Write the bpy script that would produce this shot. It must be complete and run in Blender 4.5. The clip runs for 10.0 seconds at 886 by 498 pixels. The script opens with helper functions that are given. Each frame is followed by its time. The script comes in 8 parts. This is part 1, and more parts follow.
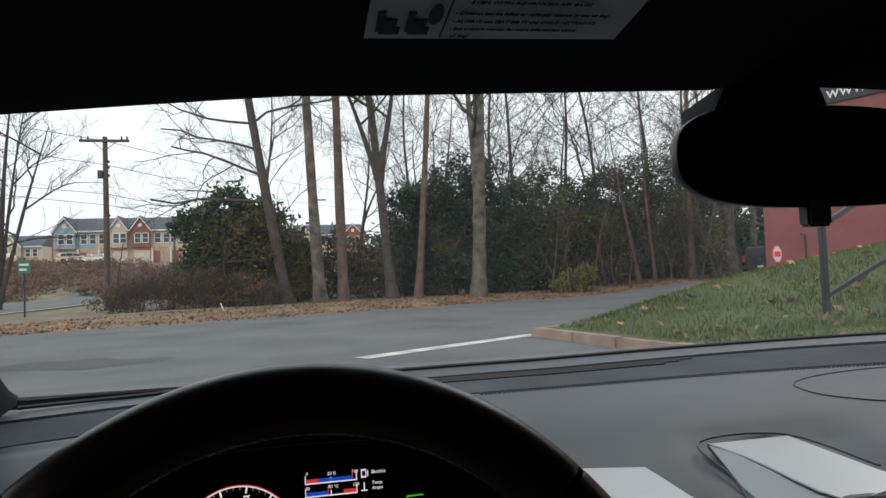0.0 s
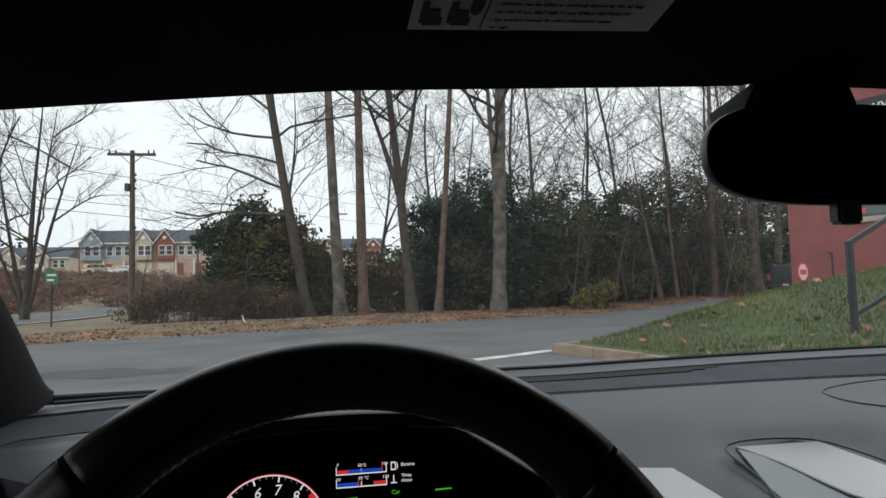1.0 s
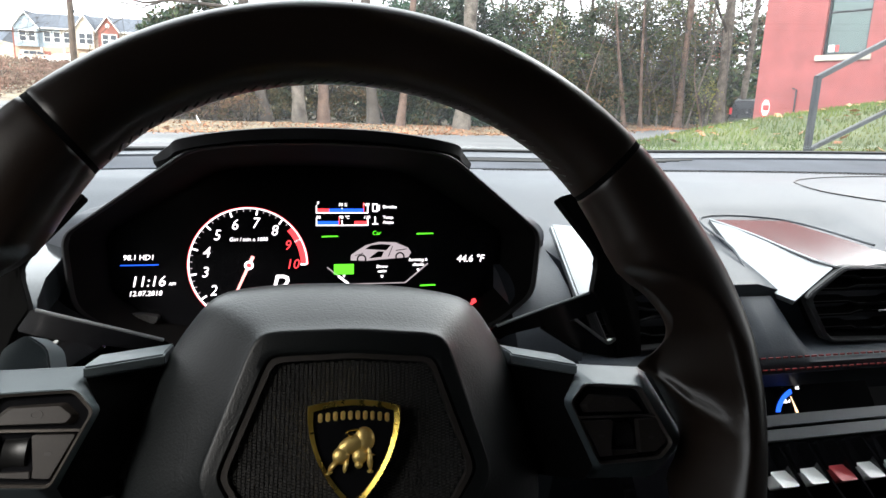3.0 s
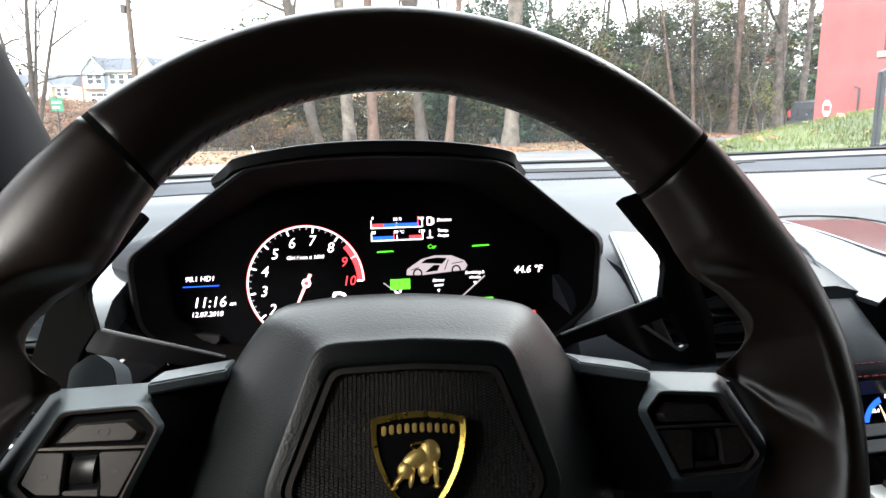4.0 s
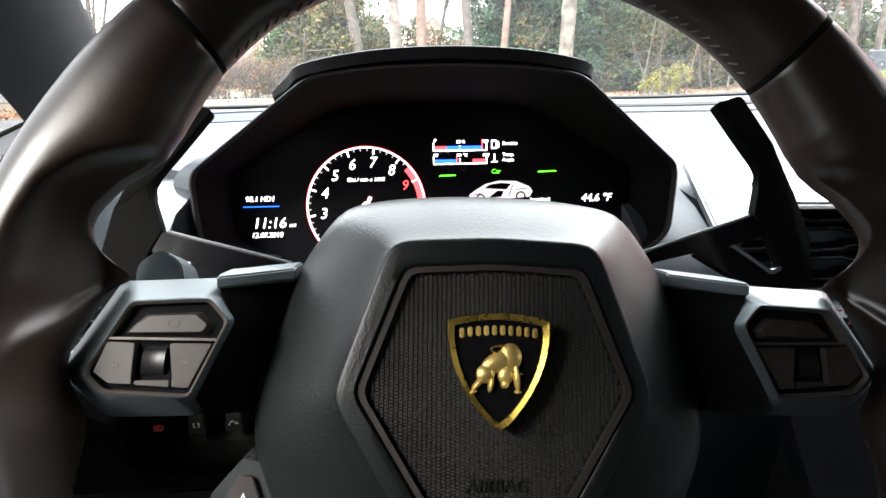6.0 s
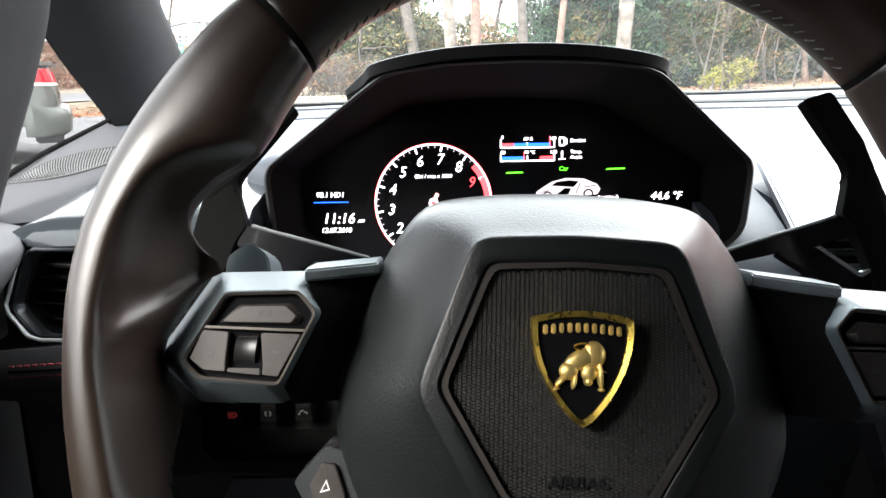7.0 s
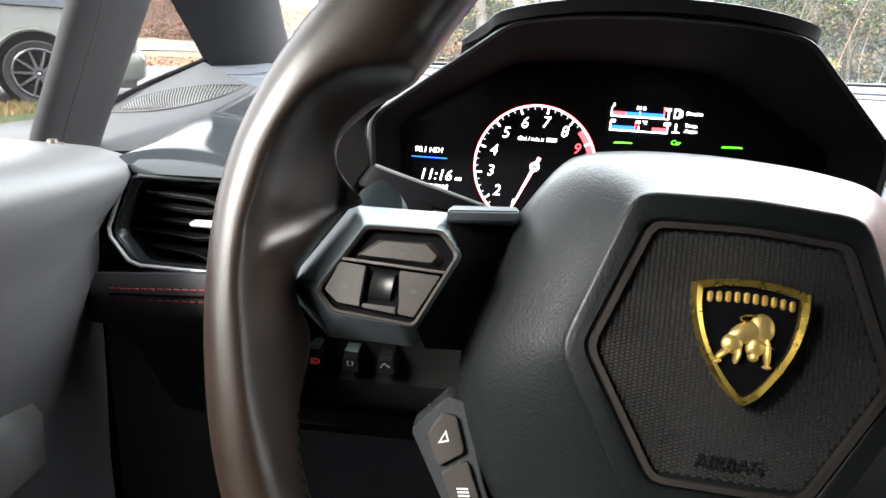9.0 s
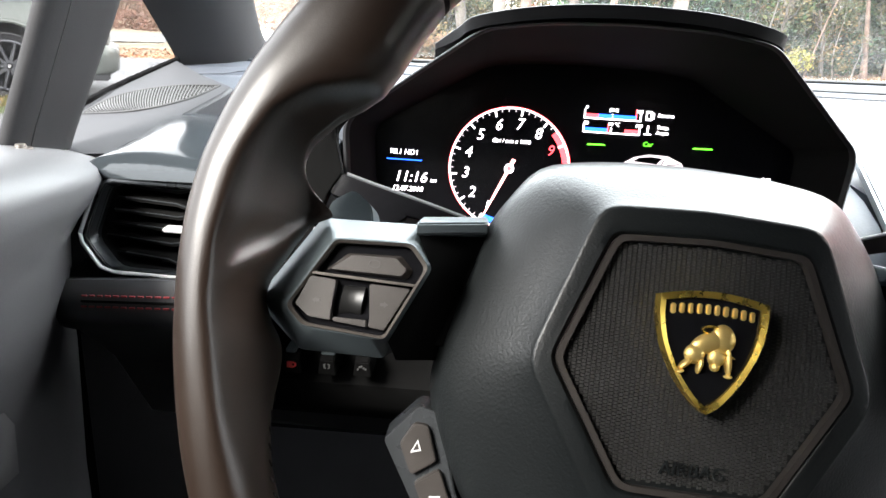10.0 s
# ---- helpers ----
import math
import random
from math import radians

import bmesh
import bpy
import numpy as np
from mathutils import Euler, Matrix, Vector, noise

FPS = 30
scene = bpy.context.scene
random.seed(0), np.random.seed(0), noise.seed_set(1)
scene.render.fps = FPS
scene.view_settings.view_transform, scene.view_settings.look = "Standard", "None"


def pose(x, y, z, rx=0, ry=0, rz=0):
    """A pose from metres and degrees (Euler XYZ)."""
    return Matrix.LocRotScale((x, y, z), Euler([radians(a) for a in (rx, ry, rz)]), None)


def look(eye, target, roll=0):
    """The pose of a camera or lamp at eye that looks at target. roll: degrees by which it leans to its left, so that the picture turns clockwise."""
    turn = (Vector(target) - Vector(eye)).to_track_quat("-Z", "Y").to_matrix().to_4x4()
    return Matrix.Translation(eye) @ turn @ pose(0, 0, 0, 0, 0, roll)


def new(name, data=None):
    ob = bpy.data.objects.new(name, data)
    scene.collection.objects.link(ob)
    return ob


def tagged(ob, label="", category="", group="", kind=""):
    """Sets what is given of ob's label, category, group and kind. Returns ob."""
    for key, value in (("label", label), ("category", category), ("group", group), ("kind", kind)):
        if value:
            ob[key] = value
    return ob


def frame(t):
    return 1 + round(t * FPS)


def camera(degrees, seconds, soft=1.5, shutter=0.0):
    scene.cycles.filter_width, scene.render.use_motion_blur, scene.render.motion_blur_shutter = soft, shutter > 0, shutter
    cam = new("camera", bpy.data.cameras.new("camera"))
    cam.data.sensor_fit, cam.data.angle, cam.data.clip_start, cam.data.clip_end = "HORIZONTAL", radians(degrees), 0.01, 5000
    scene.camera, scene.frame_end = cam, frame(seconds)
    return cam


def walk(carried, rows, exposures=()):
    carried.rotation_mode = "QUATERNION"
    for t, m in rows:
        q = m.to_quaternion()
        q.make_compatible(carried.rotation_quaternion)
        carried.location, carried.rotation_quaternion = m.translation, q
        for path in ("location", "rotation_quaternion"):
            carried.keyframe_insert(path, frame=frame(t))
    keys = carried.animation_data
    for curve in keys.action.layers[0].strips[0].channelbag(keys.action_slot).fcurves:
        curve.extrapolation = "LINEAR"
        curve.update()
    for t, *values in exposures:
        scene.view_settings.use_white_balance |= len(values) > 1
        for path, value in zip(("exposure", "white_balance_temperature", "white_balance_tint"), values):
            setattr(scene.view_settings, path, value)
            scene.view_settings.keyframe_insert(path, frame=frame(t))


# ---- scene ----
cam = camera(68.4, 10.0)
PATH = [
    (0.0, pose(0.0044, -0.5472, 1.0044, 92.63, 2.20, -11.86)),
    (0.5, pose(0.0012, -0.5582, 1.0009, 95.50, 1.76, -10.53)),
    (1.0, pose(-0.0068, -0.5549, 0.9884, 94.01, 1.56, -10.13)),
    (1.5, pose(-0.0066, -0.5446, 0.9715, 87.52, 1.84, -9.11)),
    (2.0, pose(-0.0156, -0.5474, 0.9554, 87.10, -0.18, -11.28)),
    (2.5, pose(-0.0223, -0.5380, 0.9364, 82.68, -1.27, -13.26)),
    (3.0, pose(-0.0248, -0.5242, 0.9259, 77.99, -2.12, -13.38)),
    (3.2, pose(-0.0251, -0.5221, 0.9291, 79.40, -1.14, -12.36)),
    (4.3, pose(-0.0270, -0.5157, 0.9164, 79.64, 0.28, -7.68)),
    (4.5, pose(-0.0287, -0.5179, 0.9187, 77.98, -0.34, -6.17)),
    (5.0, pose(-0.0272, -0.5176, 0.9133, 77.75, 0.53, -3.28)),
    (5.2, pose(-0.0274, -0.5099, 0.9031, 76.85, 0.27, -1.65)),
    (6.3, pose(-0.0414, -0.5013, 0.8950, 75.34, 0.54, -5.71)),
    (6.5, pose(-0.0438, -0.5018, 0.8965, 75.78, 0.84, -3.95)),
    (7.0, pose(-0.0485, -0.5033, 0.8956, 75.17, 0.89, -0.42)),
    (7.5, pose(-0.0489, -0.5022, 0.8926, 73.97, 1.06, -0.32)),
    (8.0, pose(-0.0655, -0.5046, 0.8885, 73.91, -2.33, 1.73)),
    (8.5, pose(-0.0806, -0.4958, 0.8849, 73.65, -3.56, 3.91)),
    (9.0, pose(-0.0843, -0.4941, 0.8809, 72.96, -3.29, 5.05)),
    (9.5, pose(-0.0828, -0.4946, 0.8858, 73.46, -3.33, 4.83)),
    (10.0, pose(-0.0808, -0.4940, 0.8887, 72.39, -3.35, 3.31)),
]
EXPOSURES = [(0.0, 0.45), (0.6, 0.38), (1.1, 0.28), (1.5, 0.40), (2.0, 0.82), (2.6, 1.62), (3.0, 2.55), (3.4, 2.85), (4.5, 3.05), (5.1, 3.45), (6.5, 3.82), (8.0, 4.04), (10.0, 4.2)]
walk(cam, PATH, EXPOSURES)

# ---- light: bright overcast sky with a broad veiled sun ----
world = bpy.data.worlds.new("overcast_sky")
scene.world = world
world.use_nodes = True
wn, wk = world.node_tree.nodes, world.node_tree.links
sky = wn.new("ShaderNodeTexSky")
sky.sky_type, sky.sun_disc = "NISHITA", False
sky.sun_elevation, sky.sun_rotation = radians(38), radians(60)
sky.dust_density, sky.ozone_density, sky.air_density = 6.0, 1.0, 1.0
pale = wn.new("ShaderNodeHueSaturation")
pale.inputs["Saturation"].default_value = 0.22
bg = wn["Background"]
bg.inputs["Strength"].default_value = 0.12
wk.new(sky.outputs[0], pale.inputs["Color"])
# cloud cover: an even white veil over most of the sky
veil = wn.new("ShaderNodeMixRGB")
veil.inputs[0].default_value = 0.82
veil.inputs[2].default_value = (8.2, 8.6, 9.0, 1)
wk.new(pale.outputs[0], veil.inputs[1])
wk.new(veil.outputs[0], bg.inputs["Color"])
sun_data = bpy.data.lights.new("sun", "SUN")
sun_data.energy, sun_data.angle, sun_data.color = 1.0, radians(25), (1.0, 0.96, 0.9)
sun = new("sun", sun_data)
sun.matrix_world = look((30 * math.cos(radians(150)), -30, 30), (0, 0, 0))


# ---- building helpers ----
def thing(name, label, category, at=(0, 0, 0), group="", kind="", turn=None):
    ob = new(name)
    ob.empty_display_size = 0.05
    ob.matrix_basis = turn if turn is not None else Matrix.Translation(at)
    ob["is_local"] = 1 if turn is not None else 0
    return tagged(ob, label, category, group, kind)


def link_mesh(name, me, material, parent=None, label="", angle=35.0, smooth=True):
    ob = new(name, me)
    if material is not None and not me.materials:
        me.materials.append(material)
    if smooth:
        me.polygons.foreach_set("use_smooth", [True] * len(me.polygons))
        me.set_sharp_from_angle(angle=radians(angle))
    if parent is not None:
        ob.parent = parent
        if parent.parent is None and parent.type == "EMPTY" and not parent["is_local"]:
            ob.matrix_parent_inverse = Matrix.Translation(-parent.matrix_basis.translation)
    if label:
        ob["label"] = label
    return ob


def part(name, bm, material, parent=None, label="", angle=35.0, smooth=True):
    bmesh.ops.recalc_face_normals(bm, faces=bm.faces)
    me = bpy.data.meshes.new(name)
    bm.to_mesh(me)
    bm.free()
    return link_mesh(name, me, material, parent, label, angle, smooth)


def piece(name, verts, faces, material, parent=None, label="", smooth=False):
    me = bpy.data.meshes.new(name)
    me.from_pydata([tuple(v) for v in verts], [], faces)
    me.update()
    return link_mesh(name, me, material, parent, label, 35.0, smooth)


class Frame:
    """A flat working plane: u to the right, v up in it, n towards the driver."""

    def __init__(self, origin, tilt):
        a = radians(tilt)
        self.o = Vector(origin)
        self.u = Vector((1, 0, 0))
        self.v = Vector((0, math.sin(a), math.cos(a)))
        self.n = Vector((0, -math.cos(a), math.sin(a)))

    def at(self, u, v, n=0.0):
        return self.o + self.u * u + self.v * v + self.n * n

    def matrix(self, u, v, n=0.0):
        m = Matrix((self.u, self.v, self.n)).transposed().to_4x4()
        m.translation = self.at(u, v, n)
        return m


def loft(bm, rings, caps=True, closed=True):
    vs = [[bm.verts.new(p) for p in ring] for ring in rings]
    k = len(vs[0])
    for a, b in zip(vs, vs[1:]):
        for i in range(k if closed else k - 1):
            j = (i + 1) % k
            bm.faces.new((a[i], a[j], b[j], b[i]))
    if caps and closed:
        bm.faces.new(vs[0][::-1])
        bm.faces.new(vs[-1])
    return vs


def soften(bm, width, segments=2, angle=30):
    if width <= 0:
        return bm
    bm.normal_update()
    edges = [e for e in bm.edges if len(e.link_faces) == 2 and e.calc_face_angle(0) > radians(angle)]
    bmesh.ops.bevel(bm, geom=edges, offset=width, segments=segments, affect="EDGES", clamp_overlap=True)
    return bm


def slab(pts, lo, hi, fr, bevel=0.0, inset=0.0, bm=None):
    """A flat solid from an outline in a Frame between two depths; inset narrows the front."""
    bm = bm or bmesh.new()
    c = sum((Vector(p) for p in pts), Vector((0, 0))) / len(pts)
    front = [Vector(p) + (c - Vector(p)).normalized() * inset for p in pts]
    loft(bm, [[fr.at(p[0], p[1], lo) for p in pts], [fr.at(p[0], p[1], hi) for p in front]])
    bmesh.ops.recalc_face_normals(bm, faces=bm.faces)
    return soften(bm, bevel)


def band(outer, inner, lo, hi, fr, inner_lo=None, inner_hi=None):
    """A closed frame between two outlines of the same count."""
    bm = bmesh.new()
    il, ih = lo if inner_lo is None else inner_lo, hi if inner_hi is None else inner_hi
    rings = [[fr.at(*p, lo) for p in outer], [fr.at(*p, hi) for p in outer], [fr.at(*p, ih) for p in inner], [fr.at(*p, il) for p in inner]]
    vs = loft(bm, rings, caps=False)
    k = len(outer)
    for i in range(k):
        j = (i + 1) % k
        bm.faces.new((vs[3][i], vs[3][j], vs[0][j], vs[0][i]))
    bmesh.ops.recalc_face_normals(bm, faces=bm.faces)
    return bm


def tube(pts, radii, seg=8, bm=None, caps=True):
    bm = bm or bmesh.new()
    pts = [Vector(p) for p in pts]
    rings = []
    side = None
    for i, p in enumerate(pts):
        d = (pts[min(i + 1, len(pts) - 1)] - pts[max(i - 1, 0)]).normalized()
        if side is None:
            side = d.orthogonal().normalized()
        side = (side - d * side.dot(d)).normalized()
        up = d.cross(side)
        r = radii[i] if hasattr(radii, "__len__") else radii
        rings.append([p + (side * math.cos(2 * math.pi * k / seg) + up * math.sin(2 * math.pi * k / seg)) * r for k in range(seg)])
    loft(bm, rings, caps)
    return bm


def box(x0, x1, y0, y1, z0, z1, bevel=0.0, bm=None):
    bm = bm or bmesh.new()
    loft(bm, [[(x0, y0, z), (x1, y0, z), (x1, y1, z), (x0, y1, z)] for z in (z0, z1)])
    bmesh.ops.recalc_face_normals(bm, faces=bm.faces)
    return soften(bm, bevel)


def smooth_line(pts, steps=6, closed=False):
    """Points on a soft curve through the given ones."""
    out, k = [], len(pts)
    pts = [Vector(p) for p in pts]
    for i in range(k if closed else k - 1):
        p0, p1, p2, p3 = (pts[(i + d) % k] if closed else pts[min(max(i + d, 0), k - 1)] for d in (-1, 0, 1, 2))
        for s in range(steps):
            t = s / steps
            out.append(0.5 * ((2 * p1) + (p2 - p0) * t + (2 * p0 - 5 * p1 + 4 * p2 - p3) * t * t + (3 * p1 - p0 - 3 * p2 + p3) * t ** 3))
    if not closed:
        out.append(pts[-1])
    return out


def rounded(pts, r=0.004, steps=3):
    """An outline with its corners rounded."""
    out, k = [], len(pts)
    for i in range(k):
        a, b, c = Vector(pts[i - 1]), Vector(pts[i]), Vector(pts[(i + 1) % k])
        d1, d2 = (a - b), (c - b)
        q = min(r, d1.length * 0.45, d2.length * 0.45)
        p1, p2 = b + d1.normalized() * q, b + d2.normalized() * q
        for s in range(steps + 1):
            t = s / steps
            out.append((1 - t) ** 2 * p1 + 2 * t * (1 - t) * b + t * t * p2)
    return out


def letters(name, body, size, m, material, parent, align="CENTER", shear=0.0, depth=0.0002, wide=1.0, label=""):
    cu = bpy.data.curves.new(name, "FONT")
    cu.body, cu.size, cu.align_x, cu.align_y, cu.shear, cu.extrude = body, size, align, "CENTER", shear, depth
    cu.resolution_u = 2
    ob = bpy.data.objects.new(name, cu)
    scene.collection.objects.link(ob)
    dg = bpy.context.evaluated_depsgraph_get()
    me = bpy.data.meshes.new_from_object(ob.evaluated_get(dg))
    bpy.data.objects.remove(ob)
    me.transform(m @ Matrix.Diagonal((wide, 1, 1, 1)))
    me.materials.clear()
    return link_mesh(name, me, material, parent, label, smooth=False)


# ---- materials ----
def mat(name, base, rough=0.5, metal=0.0, var=0.15, scale=12.0, bump=0.1, bscale=300.0, dist=0.0005, second=None, rvar=0.1, spec=0.5):
    m = bpy.data.materials.new(name)
    m.use_nodes = True
    n, k = m.node_tree.nodes, m.node_tree.links
    b = n["Principled BSDF"]
    b.inputs["Metallic"].default_value, b.inputs["Specular IOR Level"].default_value = metal, spec
    tc = n.new("ShaderNodeTexCoord")
    big, fine = n.new("ShaderNodeTexNoise"), n.new("ShaderNodeTexNoise")
    big.inputs["Scale"].default_value, big.inputs["Detail"].default_value = scale, 6.0
    fine.inputs["Scale"].default_value, fine.inputs["Detail"].default_value = bscale, 3.0
    for t in (big, fine):
        k.new(tc.outputs["Object"], t.inputs["Vector"])
    ramp = n.new("ShaderNodeValToRGB")
    ramp.color_ramp.elements[0].position, ramp.color_ramp.elements[1].position = 0.3, 0.7
    dark = [c * (1 - var) for c in base]
    light = list(second) if second else [min(1, c * (1 + var)) for c in base]
    ramp.color_ramp.elements[0].color, ramp.color_ramp.elements[1].color = (*dark, 1), (*light, 1)
    k.new(big.outputs["Fac"], ramp.inputs[0])
    grain = n.new("ShaderNodeMixRGB")
    grain.blend_type, grain.inputs[0].default_value = "OVERLAY", min(1.0, var)
    k.new(ramp.outputs[0], grain.inputs[1])
    k.new(fine.outputs["Fac"], grain.inputs[2])
    k.new(grain.outputs[0], b.inputs["Base Color"])
    mr = n.new("ShaderNodeMapRange")
    mr.inputs[3].default_value, mr.inputs[4].default_value = max(0.02, rough - rvar), min(1.0, rough + rvar)
    k.new(big.outputs["Fac"], mr.inputs[0])
    k.new(mr.outputs[0], b.inputs["Roughness"])
    bp = n.new("ShaderNodeBump")
    bp.inputs["Strength"].default_value, bp.inputs["Distance"].default_value = bump, dist
    k.new(fine.outputs["Fac"], bp.inputs["Height"])
    k.new(bp.outputs[0], b.inputs["Normal"])
    return m


def leafy(name, tones, rough=0.6, through_light=0.25, patch=0.4, size=0.6):
    """Leaves: each island its own tone, older and younger growth in drifts."""
    m = bpy.data.materials.new(name)
    m.use_nodes = True
    n, k = m.node_tree.nodes, m.node_tree.links
    b = n["Principled BSDF"]
    g = n.new("ShaderNodeNewGeometry")
    r = n.new("ShaderNodeValToRGB")
    r.color_ramp.elements[0].color, r.color_ramp.elements[1].color = (*tones[0], 1), (*tones[-1], 1)
    for i, c in enumerate(tones[1:-1]):
        e = r.color_ramp.elements.new((i + 1) / (len(tones) - 1))
        e.color = (*c, 1)
    k.new(g.outputs["Random Per Island"], r.inputs[0])
    drift, warm = n.new("ShaderNodeTexNoise"), n.new("ShaderNodeTexNoise")
    drift.inputs["Scale"].default_value, drift.inputs["Detail"].default_value = size, 3.0
    warm.inputs["Scale"].default_value, warm.inputs["Detail"].default_value = size * 0.7, 2.0
    shift = n.new("ShaderNodeVectorMath")
    shift.inputs[1].default_value = (31.0, 17.0, 5.0)
    k.new(g.outputs["Position"], drift.inputs["Vector"])
    k.new(g.outputs["Position"], shift.inputs[0])
    k.new(shift.outputs[0], warm.inputs["Vector"])
    lo_hi, how_warm = n.new("ShaderNodeMapRange"), n.new("ShaderNodeMapRange")
    for node, noise, a, c in ((lo_hi, drift, 1 - 0.6 * patch, 1 + 1.3 * patch), (how_warm, warm, 0.0, patch)):
        node.inputs[1].default_value, node.inputs[2].default_value = 0.36, 0.66
        node.inputs[3].default_value, node.inputs[4].default_value = a, c
        k.new(noise.outputs["Fac"], node.inputs[0])
    scale = n.new("ShaderNodeVectorMath")
    scale.operation = "SCALE"
    k.new(r.outputs[0], scale.inputs[0])
    k.new(lo_hi.outputs[0], scale.inputs["Scale"])
    brown = n.new("ShaderNodeVectorMath")
    brown.operation = "MULTIPLY"
    brown.inputs[1].default_value = (2.1, 1.15, 1.1)
    k.new(scale.outputs[0], brown.inputs[0])
    hue = n.new("ShaderNodeMix")
    hue.data_type = "RGBA"
    k.new(how_warm.outputs[0], hue.inputs[0])
    k.new(scale.outputs[0], hue.inputs[6])
    k.new(brown.outputs[0], hue.inputs[7])
    k.new(hue.outputs[2], b.inputs["Base Color"])
    b.inputs["Roughness"].default_value = rough
    b.inputs["Specular IOR Level"].default_value = 0.2
    tr = n.new("ShaderNodeBsdfTranslucent")
    k.new(hue.outputs[2], tr.inputs["Color"])
    mx = n.new("ShaderNodeMixShader")
    mx.inputs[0].default_value = through_light
    k.new(b.outputs[0], mx.inputs[1])
    k.new(tr.outputs[0], mx.inputs[2])
    k.new(mx.outputs[0], n["Material Output"].inputs[0])
    return m


def glow(name, color, strength):
    m = bpy.data.materials.new(name)
    m.use_nodes = True
    b = m.node_tree.nodes["Principled BSDF"]
    b.inputs["Base Color"].default_value = (*[c * 0.2 for c in color], 1)
    b.inputs["Emission Color"].default_value = (*color, 1)
    b.inputs["Emission Strength"].default_value = strength
    return m


def pane(name, tint=(1, 1, 1), rough=0.0, dust_haze=0.0):
    m = bpy.data.materials.new(name)
    m.use_nodes = True
    n, k = m.node_tree.nodes, m.node_tree.links
    n.remove(n["Principled BSDF"])
    t, g, f, mx = n.new("ShaderNodeBsdfTransparent"), n.new("ShaderNodeBsdfGlossy"), n.new("ShaderNodeLayerWeight"), n.new("ShaderNodeMixShader")
    t.inputs[0].default_value = (*tint, 1)
    g.inputs["Roughness"].default_value = rough
    # mirror share of one glass face, rising steeply at a slant
    pw, ml = n.new("ShaderNodeMath"), n.new("ShaderNodeMath")
    pw.operation, ml.operation = "POWER", "MULTIPLY_ADD"
    pw.inputs[1].default_value, ml.inputs[1].default_value, ml.inputs[2].default_value = 5.0, 0.65, 0.025
    k.new(f.outputs["Facing"], pw.inputs[0])
    k.new(pw.outputs[0], ml.inputs[0])
    k.new(ml.outputs[0], mx.inputs[0])
    k.new(t.outputs[0], mx.inputs[1])
    k.new(g.outputs[0], mx.inputs[2])
    last = mx
    if dust_haze:
        # thin uneven film: some dust, plus glare haze put into the glass
        tc, no, mr = n.new("ShaderNodeTexCoord"), n.new("ShaderNodeTexNoise"), n.new("ShaderNodeMapRange")
        no.inputs["Scale"].default_value, no.inputs["Detail"].default_value = 5.0, 8.0
        mr.inputs[1].default_value, mr.inputs[2].default_value = 0.3, 0.7
        mr.inputs[3].default_value, mr.inputs[4].default_value = dust_haze * 0.6, dust_haze * 1.4
        film, last = n.new("ShaderNodeBsdfTranslucent"), n.new("ShaderNodeMixShader")
        film.inputs[0].default_value = (0.85, 0.84, 0.82, 1)
        k.new(tc.outputs["Object"], no.inputs["Vector"])
        k.new(no.outputs["Fac"], mr.inputs[0])
        k.new(mr.outputs[0], last.inputs[0])
        k.new(mx.outputs[0], last.inputs[1])
        k.new(film.outputs[0], last.inputs[2])
    k.new(last.outputs[0], n["Material Output"].inputs[0])
    return m


M_LEATHER = mat("black_leather", (0.020, 0.0185, 0.0175), 0.29, var=0.25, scale=9, bump=0.08, bscale=1100, dist=0.0003)
M_GRIP = mat("worn_rim_leather", (0.0160, 0.0100, 0.0070), 0.33, var=0.3, scale=13, bump=0.12, bscale=1700, dist=0.0003, rvar=0.12, spec=0.65)
M_HUB = mat("grained_airbag_cover", (0.0095, 0.0112, 0.0118), 0.38, var=0.15, scale=20, bump=0.38, bscale=1000, dist=0.0004, spec=0.48)
M_RIBBED = mat("ribbed_rubber", (0.046, 0.045, 0.044), 0.5, var=0.2, scale=40, bump=0.3, bscale=1500, dist=0.0003)
M_PLASTIC = mat("black_plastic", (0.030, 0.030, 0.031), 0.45, var=0.15, scale=30, bump=0.12, bscale=900, dist=0.0003)
M_GLOSS = mat("piano_black", (0.006, 0.006, 0.007), 0.12, var=0.1, scale=10, bump=0.0, rvar=0.03)
M_SATIN = mat("satin_grey_trim", (0.082, 0.100, 0.108), 0.42, metal=0.25, var=0.1, scale=30, bump=0.08, bscale=1200, dist=0.0002)
M_TRIM = mat("dark_satin_trim", (0.05, 0.054, 0.058), 0.28, metal=0.3, var=0.1, scale=30, bump=0.06, bscale=1200, dist=0.0002)
M_VENTRIM = mat("dark_vent_surround", (0.022, 0.025, 0.028), 0.3, metal=0.2, var=0.1, scale=30, bump=0.05, bscale=1200, dist=0.0002)
M_BUTTON = mat("button_plastic", (0.036, 0.031, 0.028), 0.45, var=0.15, scale=60, bump=0.15, bscale=1400, dist=0.0002)
M_GOLDSATIN = mat("satin_gold", (0.95, 0.68, 0.24), 0.45, metal=0.8, var=0.1, scale=90, bump=0.2, bscale=420, dist=0.0006)
M_BUTTONLIP = mat("bezel_lip", (0.11, 0.098, 0.088), 0.34, metal=0.5, var=0.12, scale=60, bump=0.1, bscale=1400, dist=0.0002)
M_DASH = mat("grey_dash_leather", (0.040, 0.046, 0.057), 0.5, var=0.16, scale=7, bump=0.3, bscale=600, dist=0.0004)
M_PAD = mat("matt_corner_leather", (0.040, 0.041, 0.045), 0.62, var=0.16, scale=7, bump=0.3, bscale=600, dist=0.0004, spec=0.22)
